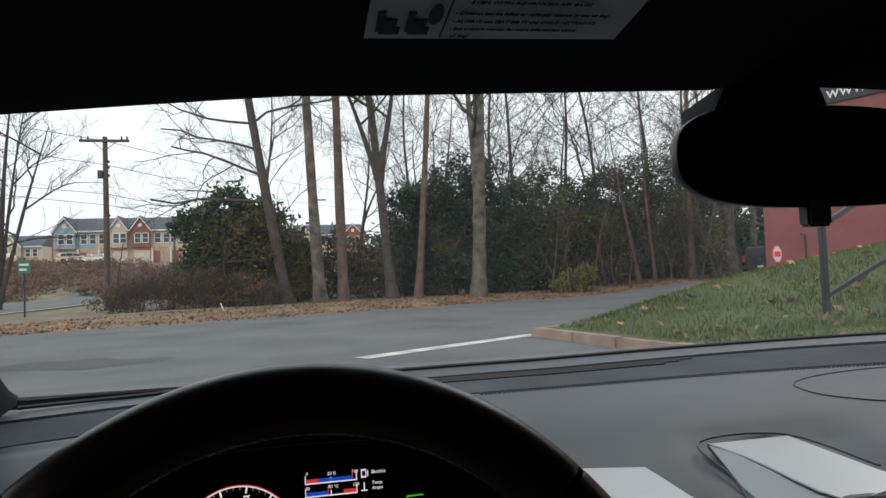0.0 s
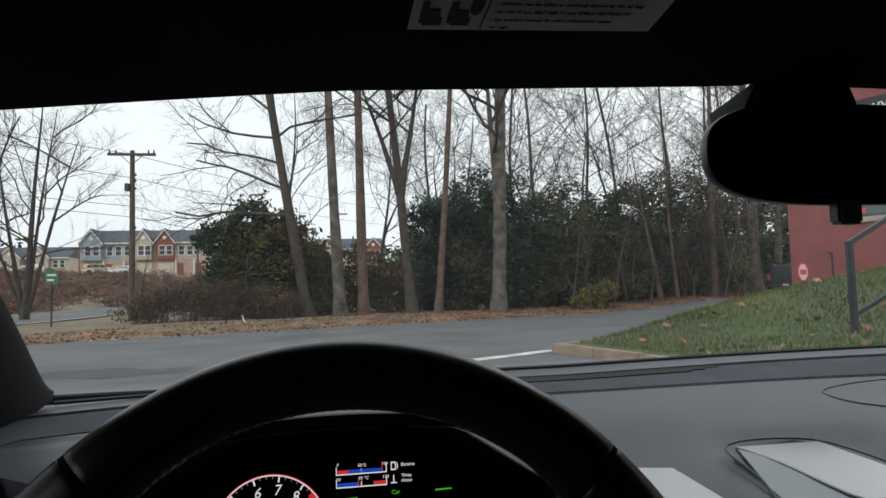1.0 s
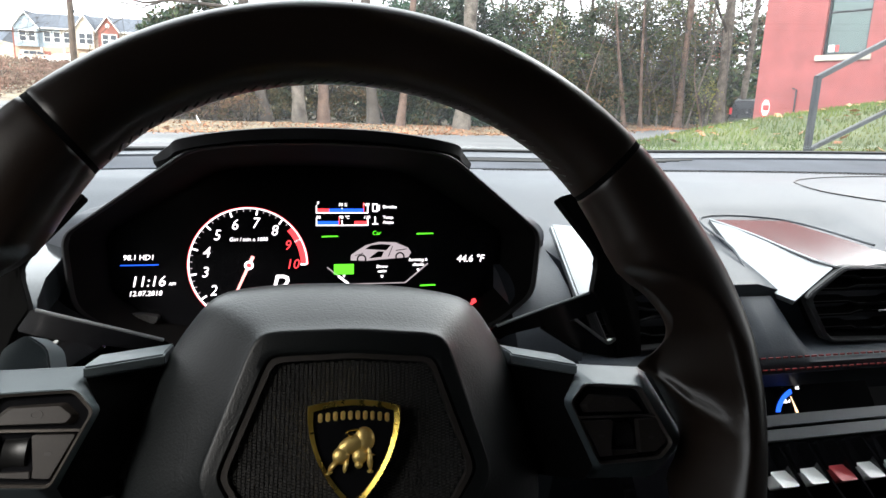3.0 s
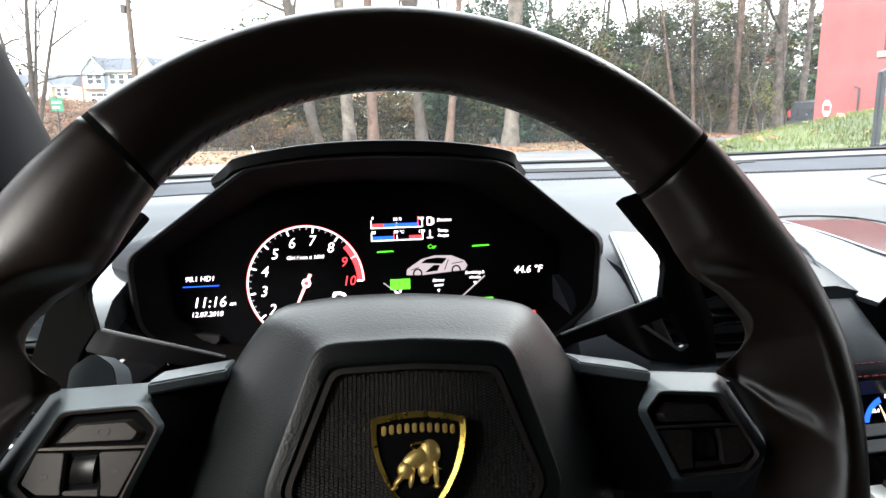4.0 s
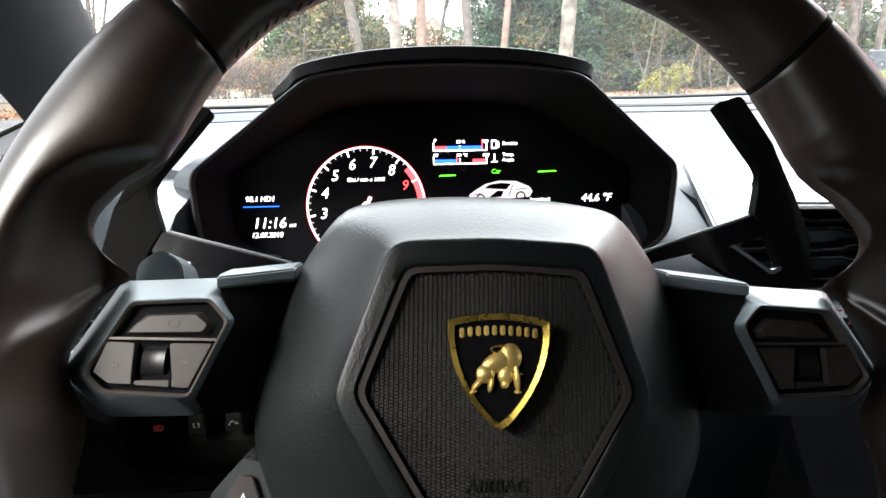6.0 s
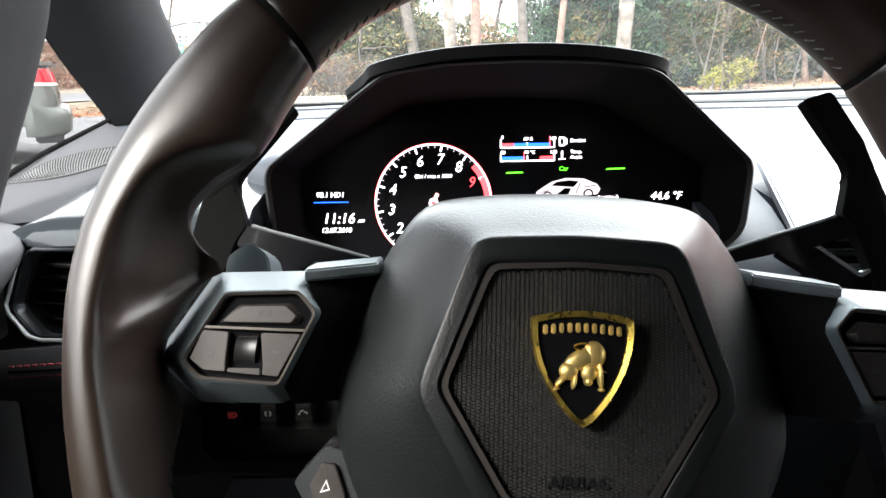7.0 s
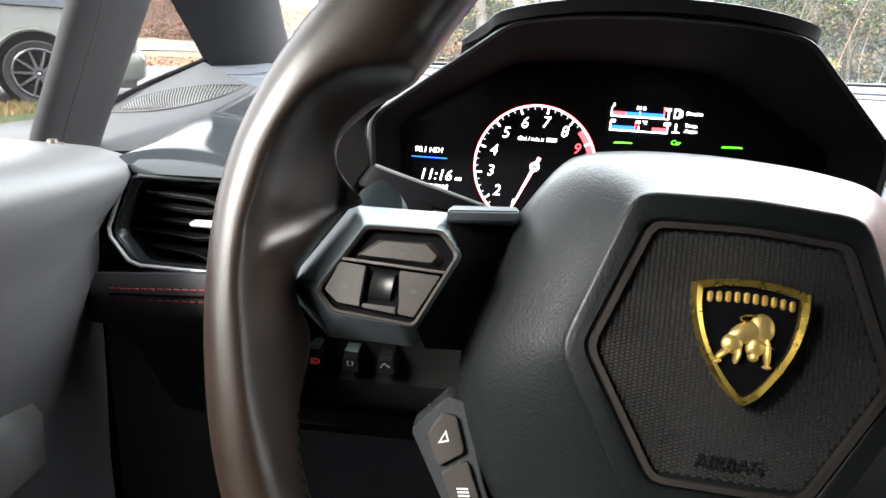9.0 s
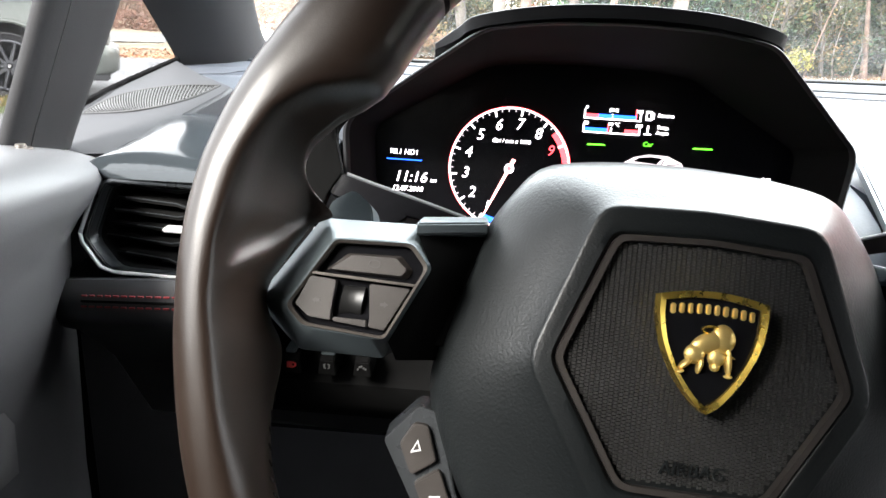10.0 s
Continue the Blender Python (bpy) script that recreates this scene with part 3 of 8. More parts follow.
    # shield
    side = smooth_line([(0.0172, 0.0226, 0), (0.0171, 0.0160, 0), (0.0150, 0.0068, 0), (0.0105, -0.0025, 0), (0.0045, -0.0105, 0), (0, -0.0140, 0)], 4)
    s = [(0, 0.0250), (0.0045, 0.0248), (0.009, 0.0243), (0.0135, 0.0235)] + [(p.x, p.y) for p in side]
    shield = s + [(-p[0], p[1]) for p in s[1:-1]][::-1]
    em = part("shield", slab(scaled(shield, 0.93, (0, 0.006)), -0.0024, 0.0022, WR), M_GLOSS, w, "black and gold shield badge")
    bm = band(shield, scaled(shield, 0.885, (0, 0.0065)), -0.0024, 0.0042, WR, inner_hi=0.0034)
    part("shield_rim", bm, M_GOLD, em, "raised gold border")
    # plain raised gold figure and a row of bars
    for u, v, ru, rv, turn in ((0.0042, 0.0104, 0.0038, 0.0046, 12), (-0.0004, 0.0086, 0.0062, 0.0033, 26), (-0.0046, 0.0046, 0.0034, 0.0032, 40), (-0.0072, 0.0014, 0.0030, 0.0011, 46), (-0.0090, -0.0014, 0.0016, 0.0007, 15), (-0.0028, 0.0012, 0.0010, 0.0030, -10),
                               (0.0024, 0.0044, 0.0029, 0.0034, -14), (0.0020, 0.0012, 0.0016, 0.0016, 0), (0.0040, 0.0056, 0.0046, 0.0005, -16), (0.0060, 0.0036, 0.0012, 0.0052, 6), (0.0064, -0.0014, 0.0013, 0.0007, 0)):
        bm = bmesh.new()
        bmesh.ops.create_icosphere(bm, subdivisions=3, radius=1.0, matrix=WR.matrix(u, v, 0.0024) @ Matrix.Rotation(radians(turn), 4, "Z") @ Matrix.Diagonal((ru, rv, 0.0022, 1)))
        part("gold_relief", bm, M_GOLDSATIN, em, "", 60)
    bm = tube([WR.at(0.0005 + 0.0032 * math.cos(t), 0.0128 + 0.0011 * math.sin(t), 0.003) for t in np.linspace(0.3, 5.6, 12)], 0.0004, 5)
    part("gold_relief", bm, M_GOLD, em)
    for k in range(10):
        u = -0.0126 + 0.0028 * k
        v = 0.0192 - 0.0009 * (abs(u) / 0.0126) ** 2
        part("gold_bar", slab([(u - 0.0009, v - 0.0017), (u + 0.0009, v - 0.0017), (u + 0.0009, v + 0.0017), (u - 0.0009, v + 0.0017)], 0.002, 0.0032, WR, 0.0004), M_GOLDSATIN, em)
    # spokes with their switch pods
    plate = [(-0.1308, 0.0423), (-0.1000, 0.0427), (-0.0985, 0.0405), (-0.0945, 0.0267), (-0.1062, -0.0040), (-0.1389, -0.0048), (-0.1473, -0.0012), (-0.1527, 0.0124)]
    dark = [(-0.0985, 0.0385), (-0.0700, 0.0425), (-0.0800, 0.012), (-0.0880, -0.0070), (-0.103, -0.0062), (-0.1062, 0.0000), (-0.0930, 0.0267)]
    bezel = [(-0.1269, 0.0342), (-0.0999, 0.0345), (-0.0936, 0.0267), (-0.1069, 0.0010), (-0.1359, 0.0039), (-0.1420, 0.0103)]
    for side in (0, 1):
        def S(pts):
            return [across(p) for p in pts][::-1] if side else pts

        def S_(vals):
            return vals[::-1] if side else vals
        sp = part("spoke", slab(rounded(S(plate), 0.003), -0.045, -0.0312, WF, 0.0020, 0.0020), M_SATIN, w, "satin blue-grey metal spoke")
        edge = [(-0.1355, 0.0434), (-0.0985, 0.0434), (-0.0915, 0.0268), (-0.1055, -0.0010), (-0.1080, -0.0066), (-0.1395, -0.0056), (-0.1576, 0.0112)]
        rim_of_bezel = scaled(bezel, 1.01, (-0.1180, 0.0180))
        bm = bmesh.new()
        outer, inner = rounded(S(edge), 0.0022), rounded(S(rim_of_bezel), 0.002)

        mid_ = across((-0.1180, 0.0180)) if side else (-0.1180, 0.0180)

        def along(pts, ang):
            c2 = mid_
            d = (math.cos(ang), math.sin(ang))
            best = 0.0
            for i in range(len(pts)):
                p0, p1 = pts[i], pts[(i + 1) % len(pts)]
                ex, ey = p1[0] - p0[0], p1[1] - p0[1]
                den = d[0] * ey - d[1] * ex
                if abs(den) > 1e-12:
                    ax, ay = p0[0] - c2[0], p0[1] - c2[1]
                    tt, ss = (ax * ey - ay * ex) / den, (ax * d[1] - ay * d[0]) / den
                    if tt > best and -1e-6 <= ss <= 1 + 1e-6:
                        best = tt
            return c2[0] + d[0] * best, c2[1] + d[1] * best
        turns = sorted([math.atan2(q[1] - mid_[1], q[0] - mid_[0]) for q in list(outer) + list(inner)] + [math.pi * k / 24 for k in range(-24, 24)])
        rows = []
        for fo, n in ((1.0, -0.046), (1.0, -0.0240), (0.97, -0.0225), (0.06, -0.0092), (0.0, -0.0088), (-0.02, -0.020)):
            rows.append([])
            for ang in turns:
                po, pi_ = along(outer, ang), along(inner, ang)
                rows[-1].append(WF.at(pi_[0] + (po[0] - pi_[0]) * fo, pi_[1] + (po[1] - pi_[1]) * fo, n))
        loft(bm, rows)
        part("pod_surround", bm, M_SATIN, sp, "sloping blue-grey surround", 12)
        bm = bmesh.new()
        loft(bm, [[WF.at(*q, -0.050) for q in S(dark)], [WF.at(*q, n_) for q, n_ in zip(S(dark), S_([-0.0150, -0.0400, -0.0420, -0.0420, -0.0150, -0.0140, -0.0140]))]])
        bmesh.ops.recalc_face_normals(bm, faces=bm.faces)
        part("spoke_inlay", bm, M_LINING, sp, "black inlay falling away to the hub", 20)
        ends = [[(-0.0992, 0.0380, -0.0200), (-0.0992, 0.0384, -0.0140), (-0.0992, 0.0424, -0.0132), (-0.0992, 0.0436, -0.0150), (-0.0992, 0.0480, -0.0350), (-0.0992, 0.0400, -0.0420)]]
        ends.append([(-0.0735, q[1] + 0.0042, q[2] - 0.016) for q in ends[0]])
        bm = bmesh.new()
        loft(bm, [[WF.at(*(across(q) if side else q[:2]), q[2]) for q in e] for e in ends])
        bmesh.ops.recalc_face_normals(bm, faces=bm.faces)
        part("spoke_bar", soften(bm, 0.0006, 2, 20), M_SATIN, sp, "bright satin bar along the spoke")
        back = [(-0.150, 0.0), (-0.135, 0.030), (-0.07, 0.036), (-0.075, -0.004), (-0.105, -0.004), (-0.13, -0.0055)]
        part("spoke_back", slab(S(back), -0.070, -0.033, WF, 0.003, 0.0), M_LINING, sp, "black plastic spoke back")
        mid = (-0.1180, 0.0180)
        part("bezel", band(rounded(S(bezel), 0.002), rounded(S(scaled(bezel, 0.945, mid)), 0.002), -0.013, -0.0080, WF, inner_hi=-0.0090), M_BUTTONLIP, sp, "warm grey bezel lip")
        part("pod_floor", slab(S(scaled(bezel, 0.96, mid)), -0.0320, -0.0122, WF), M_GLOSS, sp, "black recess")
        part("button", slab(rounded(S([(-0.1225, 0.0300), (-0.1035, 0.0303), (-0.0990, 0.0254), (-0.1010, 0.0222), (-0.1300, 0.0236)]), 0.0010), -0.0122, -0.0090, WF, 0.0005, 0.0022), M_BUTTON, sp)
        part("divider", slab(S([(-0.1352, 0.0218), (-0.0980, 0.0197), (-0.0978, 0.0206), (-0.1345, 0.0227)]), -0.0122, -0.0086, WF, 0.0002), M_BUTTONLIP, sp)
        part("button", slab(rounded(S([(-0.1346, 0.0213), (-0.1252, 0.0204), (-0.1262, 0.0078), (-0.1260, 0.0060), (-0.1342, 0.0068), (-0.1392, 0.0110)]), 0.0008), -0.0122, -0.0088, WF, 0.0004, 0.0003), M_BUTTON, sp)
        part("button", slab(rounded(S([(-0.1138, 0.0198), (-0.0992, 0.0190), (-0.1073, 0.0038), (-0.1132, 0.0045), (-0.1130, 0.0076)]), 0.0008), -0.0122, -0.0088, WF, 0.0004, 0.0003), M_BUTTON, sp)
        part("lower_lip", slab(S([(-0.1257, 0.0074), (-0.1136, 0.0070), (-0.1136, 0.0046), (-0.1257, 0.0060)]), -0.0122, -0.0091, WF, 0.0003, 0.0002), M_BUTTON, sp)
        # ribbed roller in a dark well
        bm = bmesh.new()
        rings = []
        for k in range(13):
            f = k / 12
            v_ = 0.0086 + 0.0100 * f
            hgt = -0.0122 + 0.0024 * math.sin(math.pi * f) ** 0.5
            c_ = -0.1196 + 0.0012 * (f - 0.5)
            rings.append([WF.at(*(across((q, v_)) if side else (q, v_)), n_) for q, n_ in ((c_ - 0.0040, -0.0122), (c_ - 0.0038, hgt), (c_ - 0.0024, hgt - 0.0003), (c_, hgt - 0.0008), (c_ + 0.0024, hgt - 0.0003), (c_ + 0.0038, hgt), (c_ + 0.0040, -0.0122))])
        loft(bm, rings)
        part("roller", bm, M_FRIT, sp, "dark saddle-shaped roller switch", 40)
        for du, flip in ((-0.1318, 1), (-0.1080, -1)):
            pts = [(-0.0018, 0), (0, 0.0014), (0, 0.0007), (0.0018, 0.0007), (0.0018, -0.0007), (0, -0.0007), (0, -0.0014)]
            part("arrow_mark", slab(S([(du + flip * p[0] * 0.75, 0.0128 + p[1] * 0.75) for p in pts]), -0.0092, -0.00865, WF), M_ICON, sp)
        c = (-0.1125, 0.0266)
        part("lamp_mark", band(S([(c[0] + 0.0022 * math.cos(t), c[1] + 0.0016 * math.sin(t)) for t in np.linspace(0, 5.6, 10)]), S([(c[0] + 0.0018 * math.cos(t), c[1] + 0.0012 * math.sin(t)) for t in np.linspace(0, 5.6, 10)]), -0.0092, -0.0088, WF), M_ICON, sp)
    # lower left key pod
    podp = [(-0.1085, -0.0366), (-0.0952, -0.0229), (-0.0870, -0.0250), (-0.0770, -0.0560), (-0.0640, -0.0880), (-0.0780, -0.0960), (-0.0905, -0.0700)]
    pod = part("lower_pod", slab(rounded(podp, 0.002), -0.060, -0.0362, WF, 0.0012, 0.0015), M_TRIM, w, "dark grey lower switch pod")
    for pts in ([(-0.1012, -0.0385), (-0.0960, -0.0300), (-0.0905, -0.0305), (-0.0862, -0.0440), (-0.0958, -0.0500)], [(-0.0948, -0.0520), (-0.0852, -0.0462), (-0.0760, -0.0690), (-0.0838, -0.0750)]):
        part("key", slab(rounded(pts, 0.0015), -0.0368, -0.0335, WF, 0.0006, 0.0005), M_BUTTON, pod, "dark grey key")
    tri = [(-0.0966, -0.0412), (-0.0926, -0.0402), (-0.0940, -0.0362)]
    part("triangle_mark", band(tri, scaled(tri, 0.62, (-0.0944, -0.0392)), -0.0336, -0.0332, WF), M_WHITEPRINT, pod, "white triangle outline")
    for k in range(4):
        v = -0.0570 - 0.0012 * k
        part("list_mark", slab([(-0.0884 + 0.0004 * k, v), (-0.0842 + 0.0004 * k, v + 0.0003), (-0.0842 + 0.0004 * k, v + 0.0009), (-0.0884 + 0.0004 * k, v + 0.0006)], -0.0336, -0.0332, WF), M_WHITEPRINT, pod)
    part("stalk", slab(rounded([(-0.138, 0.040), (-0.118, 0.040), (-0.120, 0.052), (-0.128, 0.058), (-0.137, 0.052)], 0.003), -0.062, -0.040, WF, 0.002), M_SATIN, w, "grey stalk end")
    col = []
    for n, r in ((-0.06, 0.052), (-0.11, 0.060), (-0.20, 0.066)):
        col.append([WF.at(r * math.cos(t), -0.012 + r * 0.8 * math.sin(t), n) for t in np.linspace(0, 2 * math.pi, 20, endpoint=False)])
    bm = bmesh.new()
    loft(bm, col)
    part("column_shroud", bm, M_FRIT, w, "black plastic column shroud")
    return w


def build_paddles():
    """Fixed behind the wheel: a leaning blade, an arm to the column and a braced window."""
    blade = [(0.1140, 0.1195), (0.1255, 0.1222), (0.1500, 0.1040), (0.1660, 0.0850), (0.1720, 0.0600), (0.1700, 0.0355), (0.1561, 0.0351), (0.1558, 0.0448), (0.1501, 0.0629), (0.1443, 0.0728), (0.1488, 0.0880), (0.1485, 0.0925), (0.1442, 0.0969), (0.1291, 0.1081)]
    arm = [(0.0600, 0.0425), (0.0859, 0.0557), (0.1319, 0.0691), (0.1443, 0.0728), (0.1501, 0.0629), (0.1310, 0.0572), (0.1120, 0.0545), (0.0915, 0.0505), (0.0620, 0.0350)]
    brace = [(0.1120, 0.0545), (0.1310, 0.0572), (0.1507, 0.0420), (0.1558, 0.0448), (0.1561, 0.0351), (0.1349, 0.0395)]
    # pale metal strip put in for the light caught on the window's lower edge
    trim = [(0.1310, 0.0572), (0.1507, 0.0420), (0.1558, 0.0448), (0.1554, 0.0466), (0.1508, 0.0441), (0.1325, 0.0581)]

    def lean(v):
        return -0.080 + max(0.0, v - 0.09)
    for side in (0, 1):
        def S(pts):
            return mirrored(pts, 0.003) if side else pts
        t = thing("shift_paddle", "black shift paddle on the column behind the wheel", "shift paddle", WF.at(-0.06 if side else 0.06, 0.04, -0.08), group="shift paddles")
        for name, pts, m, front, bev, label in (("blade", blade, M_LINING, 0.0, 0.0012, "leaning black blade"), ("arm", arm, M_GLOSS, -0.0010, 0.0010, ""), ("brace", brace, M_GLOSS, -0.0012, 0.0010, ""), ("window_glint", trim, M_ALU, -0.0006, 0.0003, "pale strip for light caught on the window's lower edge")):
            bm = bmesh.new()
            q = rounded(S(pts), 0.0022)
            loft(bm, [[WF.at(p.x, p.y, lean(p.y) + front - d) for p in q] for d in (0.007, 0.0)])
            bmesh.ops.recalc_face_normals(bm, faces=bm.faces)
            part(name, soften(bm, bev), m, t, label)
        # pale tube added as the highlight along the arm's upper edge
        top = S([(0.0859, 0.0557), (0.1100, 0.0629), (0.1319, 0.0691), (0.1420, 0.0722)])
        part("arm_glint", tube([WF.at(p[0], p[1], lean(p[1]) - 0.0012) for p in top], 0.0009, 6), M_ALU, t, "pale tube for the highlight on the arm's upper edge")


# ---- instrument cluster ----
def build_cluster():
    c = thing("instrument_cluster", "black hooded instrument cluster with lit digital screen", "instrument panel", DF.at(0, 0, 0))
    # the front edge leans towards the driver at its top: across, up, forward
    half = [(0, 0.0862, 0.1340), (0.045, 0.0850, 0.1315), (0.0815, 0.0812, 0.1240), (0.1725, 0.0265, 0.0570), (0.1690, -0.0240, 0.0520), (0.1380, -0.0470, 0.0500), (0.0800, -0.0630, 0.0480)]
    edge = [(-p[0], p[1], p[2]) for p in half[:0:-1]] + half
    edge = rounded(edge, 0.011, 5)
    c0 = Vector((0, 0.018, 0))

    def grown(f, dn):
        out = []
        for p in edge:
            q = c0 + (p - c0) * f
            out.append(DF.at(q.x, q.y, p.z + dn))
        return out

    def sunk(k, n):
        """Between the front edge and the screen's own outline."""
        out = []
        for p in edge:
            q = Vector((p.x * 0.915, 0.018 + (p.y - 0.018) * 0.90))
            r_ = Vector((p.x, p.y)) * 0.972 + Vector((0, 0.0005))
            f = r_.lerp(q, k)
            out.append(DF.at(f.x, f.y, (p.z - 0.003) * (1 - k) + n * k))
        return out
    bm = bmesh.new()
    rings = []
    for p in edge:
        q = c0 + (p - c0) * 1.06
        rings.append(DF.at(q.x, q.y, -0.06))
    loft(bm, [rings, grown(1.012, -0.030), grown(1.004, -0.010), grown(1.0, -0.004), grown(0.994, -0.0012), grown(0.985, 0.0), grown(0.976, -0.0012), sunk(0, 0)], caps=False)
    part("housing", bm, M_HOUSING, c, "satin black angular housing", 60)
    bm = bmesh.new()
    loft(bm, [sunk(0, 0), sunk(0.12, -0.002), sunk(0.6, -0.002), sunk(1, -0.002)], caps=False)
    part("housing_lining", bm, M_LINING, c, "dull black inner lining", 50)
    dd = [Vector((p.x * 0.915, 0.018 + (p.y - 0.018) * 0.90)) for p in edge]
    # smooth flanks that carry the housing into the dashboard
    for side in (-1, 1):
        pts = [p for p in smooth_line([(side * q[0], q[1], q[2]) for q in ((0.0850, 0.0770, 0.100), (0.1126, 0.0620, 0.085), (0.145, 0.0430, 0.062), (0.1735, 0.0250, 0.040), (0.1725, 0.000, 0.036), (0.1698, -0.0260, 0.034), (0.138, -0.0490, 0.034))], 4)]
        rings = []
        for p in pts:
            q = Vector((p.x, p.y))
            k = ramp01((abs(p.x) - 0.11) / 0.05)
            o1, o2, o3, o4 = (Vector((q.x + side * d_ * k, q.y * (1 + 0.6 * d_ * (1 - k) * 4))) for d_ in (0.001, 0.004, 0.012, 0.030))
            rings.append([DF.at(q.x * 0.99, q.y, p.z - 0.008), DF.at(o1.x, o1.y, p.z - 0.010), DF.at(o2.x, o2.y, p.z - 0.022), DF.at(o3.x, o3.y, p.z - 0.040), DF.at(o4.x, o4.y, p.z - 0.060), DF.at(q.x * 0.95, q.y * 0.97, -0.050)])
        bm = bmesh.new()
        loft(bm, rings)
        part("housing_flank", bm, M_DASH, c, "smooth grey flank", 60)
    scr = part("screen", slab(dd, -0.012, -0.0010, DF), M_SCREEN, c, "black screen with white, red and green graphics")
    # low visor standing on the housing, its ends swept back
    front = [(-0.1115, 0.0790, 0.0620), (-0.0960, 0.0835, 0.0990), (-0.0835, 0.0868, 0.1240), (-0.0450, 0.0918, 0.1350), (0, 0.0934, 0.1385), (0.0450, 0.0918, 0.1350), (0.0835, 0.0878, 0.1200), (0.0960, 0.0840, 0.0960), (0.1115, 0.0790, 0.0620)]
    fs = smooth_line(front, 5)
    bm = bmesh.new()
    rings = []
    for p in fs:
        low = min(0.0062, 0.003 + (p.z - 0.062) * 0.10)
        back = Vector((p.x * 1.02, p.y - 0.004, p.z * 0.42))
        rings.append([DF.at(p.x, p.y, p.z), DF.at(p.x, p.y + 0.0008, p.z - 0.002), DF.at(back.x, back.y, back.z), DF.at(back.x, back.y - 0.003, back.z), DF.at(p.x, p.y - low, p.z - 0.003)])
    loft(bm, rings)
    part("hood", bm, M_HOUSING, c, "thin black visor above the screen", 30)
    part("check_button", slab(rounded([(-0.146, -0.039), (-0.122, -0.043), (-0.119, -0.037), (-0.144, -0.033)], 0.003), -0.001, 0.010, DF, 0.0015), M_PLASTIC, c, "small black button marked CHK")
    letters("button_word", "CHK", 0.005, DF.matrix(-0.1325, -0.038, 0.0105), M_ICON, c)
    e0, e1 = 0.0002, 0.0006

    def strip(name, pts, g, label=""):
        return part(name, slab(pts, -0.0008, e1, DF), g, scr, label)

    def rect(name, u0, u1, v0, v1, g, skew=0.0):
        return strip(name, [(u0, v0), (u1, v0), (u1 + skew, v1), (u0 + skew, v1)], g)

    def word(body, u, v, size, g=G_WHITE, align="CENTER", shear=0.15, wide=1.0):
        return letters("lettering", body, size, DF.matrix(u, v, e0), g, scr, align, shear, 0.0002, wide)
    # rev counter
    hu, hv, R = -0.0537, 0.0, 0.0457

    def pol(r, k):
        a = radians(-90 - 27 * k)
        return (hu + r * math.cos(a), hv + r * math.sin(a))

    def arc(name, r0, r1, k0, k1, g, steps=40):
        ks = np.linspace(k0, k1, steps)
        bm = bmesh.new()
        loft(bm, [[DF.at(*pol(r0, k), -0.0008), DF.at(*pol(r1, k), -0.0008), DF.at(*pol(r1, k), e1), DF.at(*pol(r0, k), e1)] for k in ks])
        return part(name, bm, g, scr)
    arc("dial_ring", R * 0.979, R, 0, 10, G_WHITE, 70)
    arc("dial_glow", R * 1.0, R * 1.012, 0, 10, G_RED, 70)
    arc("red_zone", R * 0.88, R * 0.968, 8.45, 9.95, G_RED, 16)
    arc("blue_zone", R * 0.86, R * 0.95, 0.05, 0.95, G_BLUE, 8)
    for k in np.arange(0, 10.01, 0.25):
        main = abs(k - round(k)) < 0.01
        if not main and k > 8.3:
            continue
        a, b = pol(R * (0.875 if main else 0.93), k), pol(R * 0.972, k)
        d = (Vector(b) - Vector(a)).normalized()
        s = Vector((-d.y, d.x)) * (0.0006 if main else 0.0003)
        A, B = Vector(a), Vector(b)
        strip("tick", [A - s, B - s, B + s, A + s], G_WHITE if main else G_DIM)
    for k in range(11):
        u, v = pol(R * 0.735, k)
        word(str(k), u, v, 0.0118 if k < 9 else 0.0112, G_WHITE if k < 9 else G_RED, shear=0.2, wide=0.95)
    word("Giri / min x 1000", hu, hv + 0.0205, 0.0042, G_WHITE)
    tip, tail = Vector(pol(R * 0.93, 0.92)), Vector(pol(-R * 0.17, 0.92))
    d = (tip - tail).normalized()
    s = Vector((-d.y, d.x))
    strip("needle", [tail - s * 0.0014, tip - s * 0.0005, tip + s * 0.0005, tail + s * 0.0014], G_PINK, "pink needle")
    ringp = [(hu + 0.0036 * math.cos(t), hv + 0.0036 * math.sin(t)) for t in np.linspace(0, 2 * math.pi, 20, endpoint=False)]
    part("needle_hub", band(ringp, scaled(ringp, 0.55, (hu, hv)), e1, e1 + 0.0004, DF), G_WHITE, scr)
    part("needle_dot", slab(scaled(ringp, 0.45, (hu, hv)), e1, e1 + 0.0004, DF), G_RED, scr)
    word("P", -0.0325, -0.0185, 0.027, shear=0.25)
    word("R", -0.0215, -0.0190, 0.006, G_DIM)
    # left column
    word("98.1 HD1", -0.1345, 0.0072, 0.0056)
    rect("blue_line", -0.1475, -0.1205, 0.0012, 0.0019, G_BLUE)
    word("11:16", -0.1285, -0.0115, 0.0115, shear=0.2)
    word("AM", -0.1110, -0.0135, 0.0035)
    word("12.07.2018", -0.1305, -0.0205, 0.0054, shear=0.2)
    # gauges on the upper right
    for v, zones in ((0.0420, ((0.000, 0.0095, G_RED), (0.0095, 0.0375, G_BLUE))), (0.0318, ((0.000, 0.0170, G_BLUE), (0.0300, 0.0405, G_RED)))):
        rect("gauge_line", -0.0010, 0.0412, v - 0.0008, v, G_WHITE)
        rect("gauge_end", -0.0010, -0.0003, v, v + 0.0058, G_WHITE)
        rect("gauge_end", 0.0405, 0.0412, v, v + 0.0058, G_WHITE)
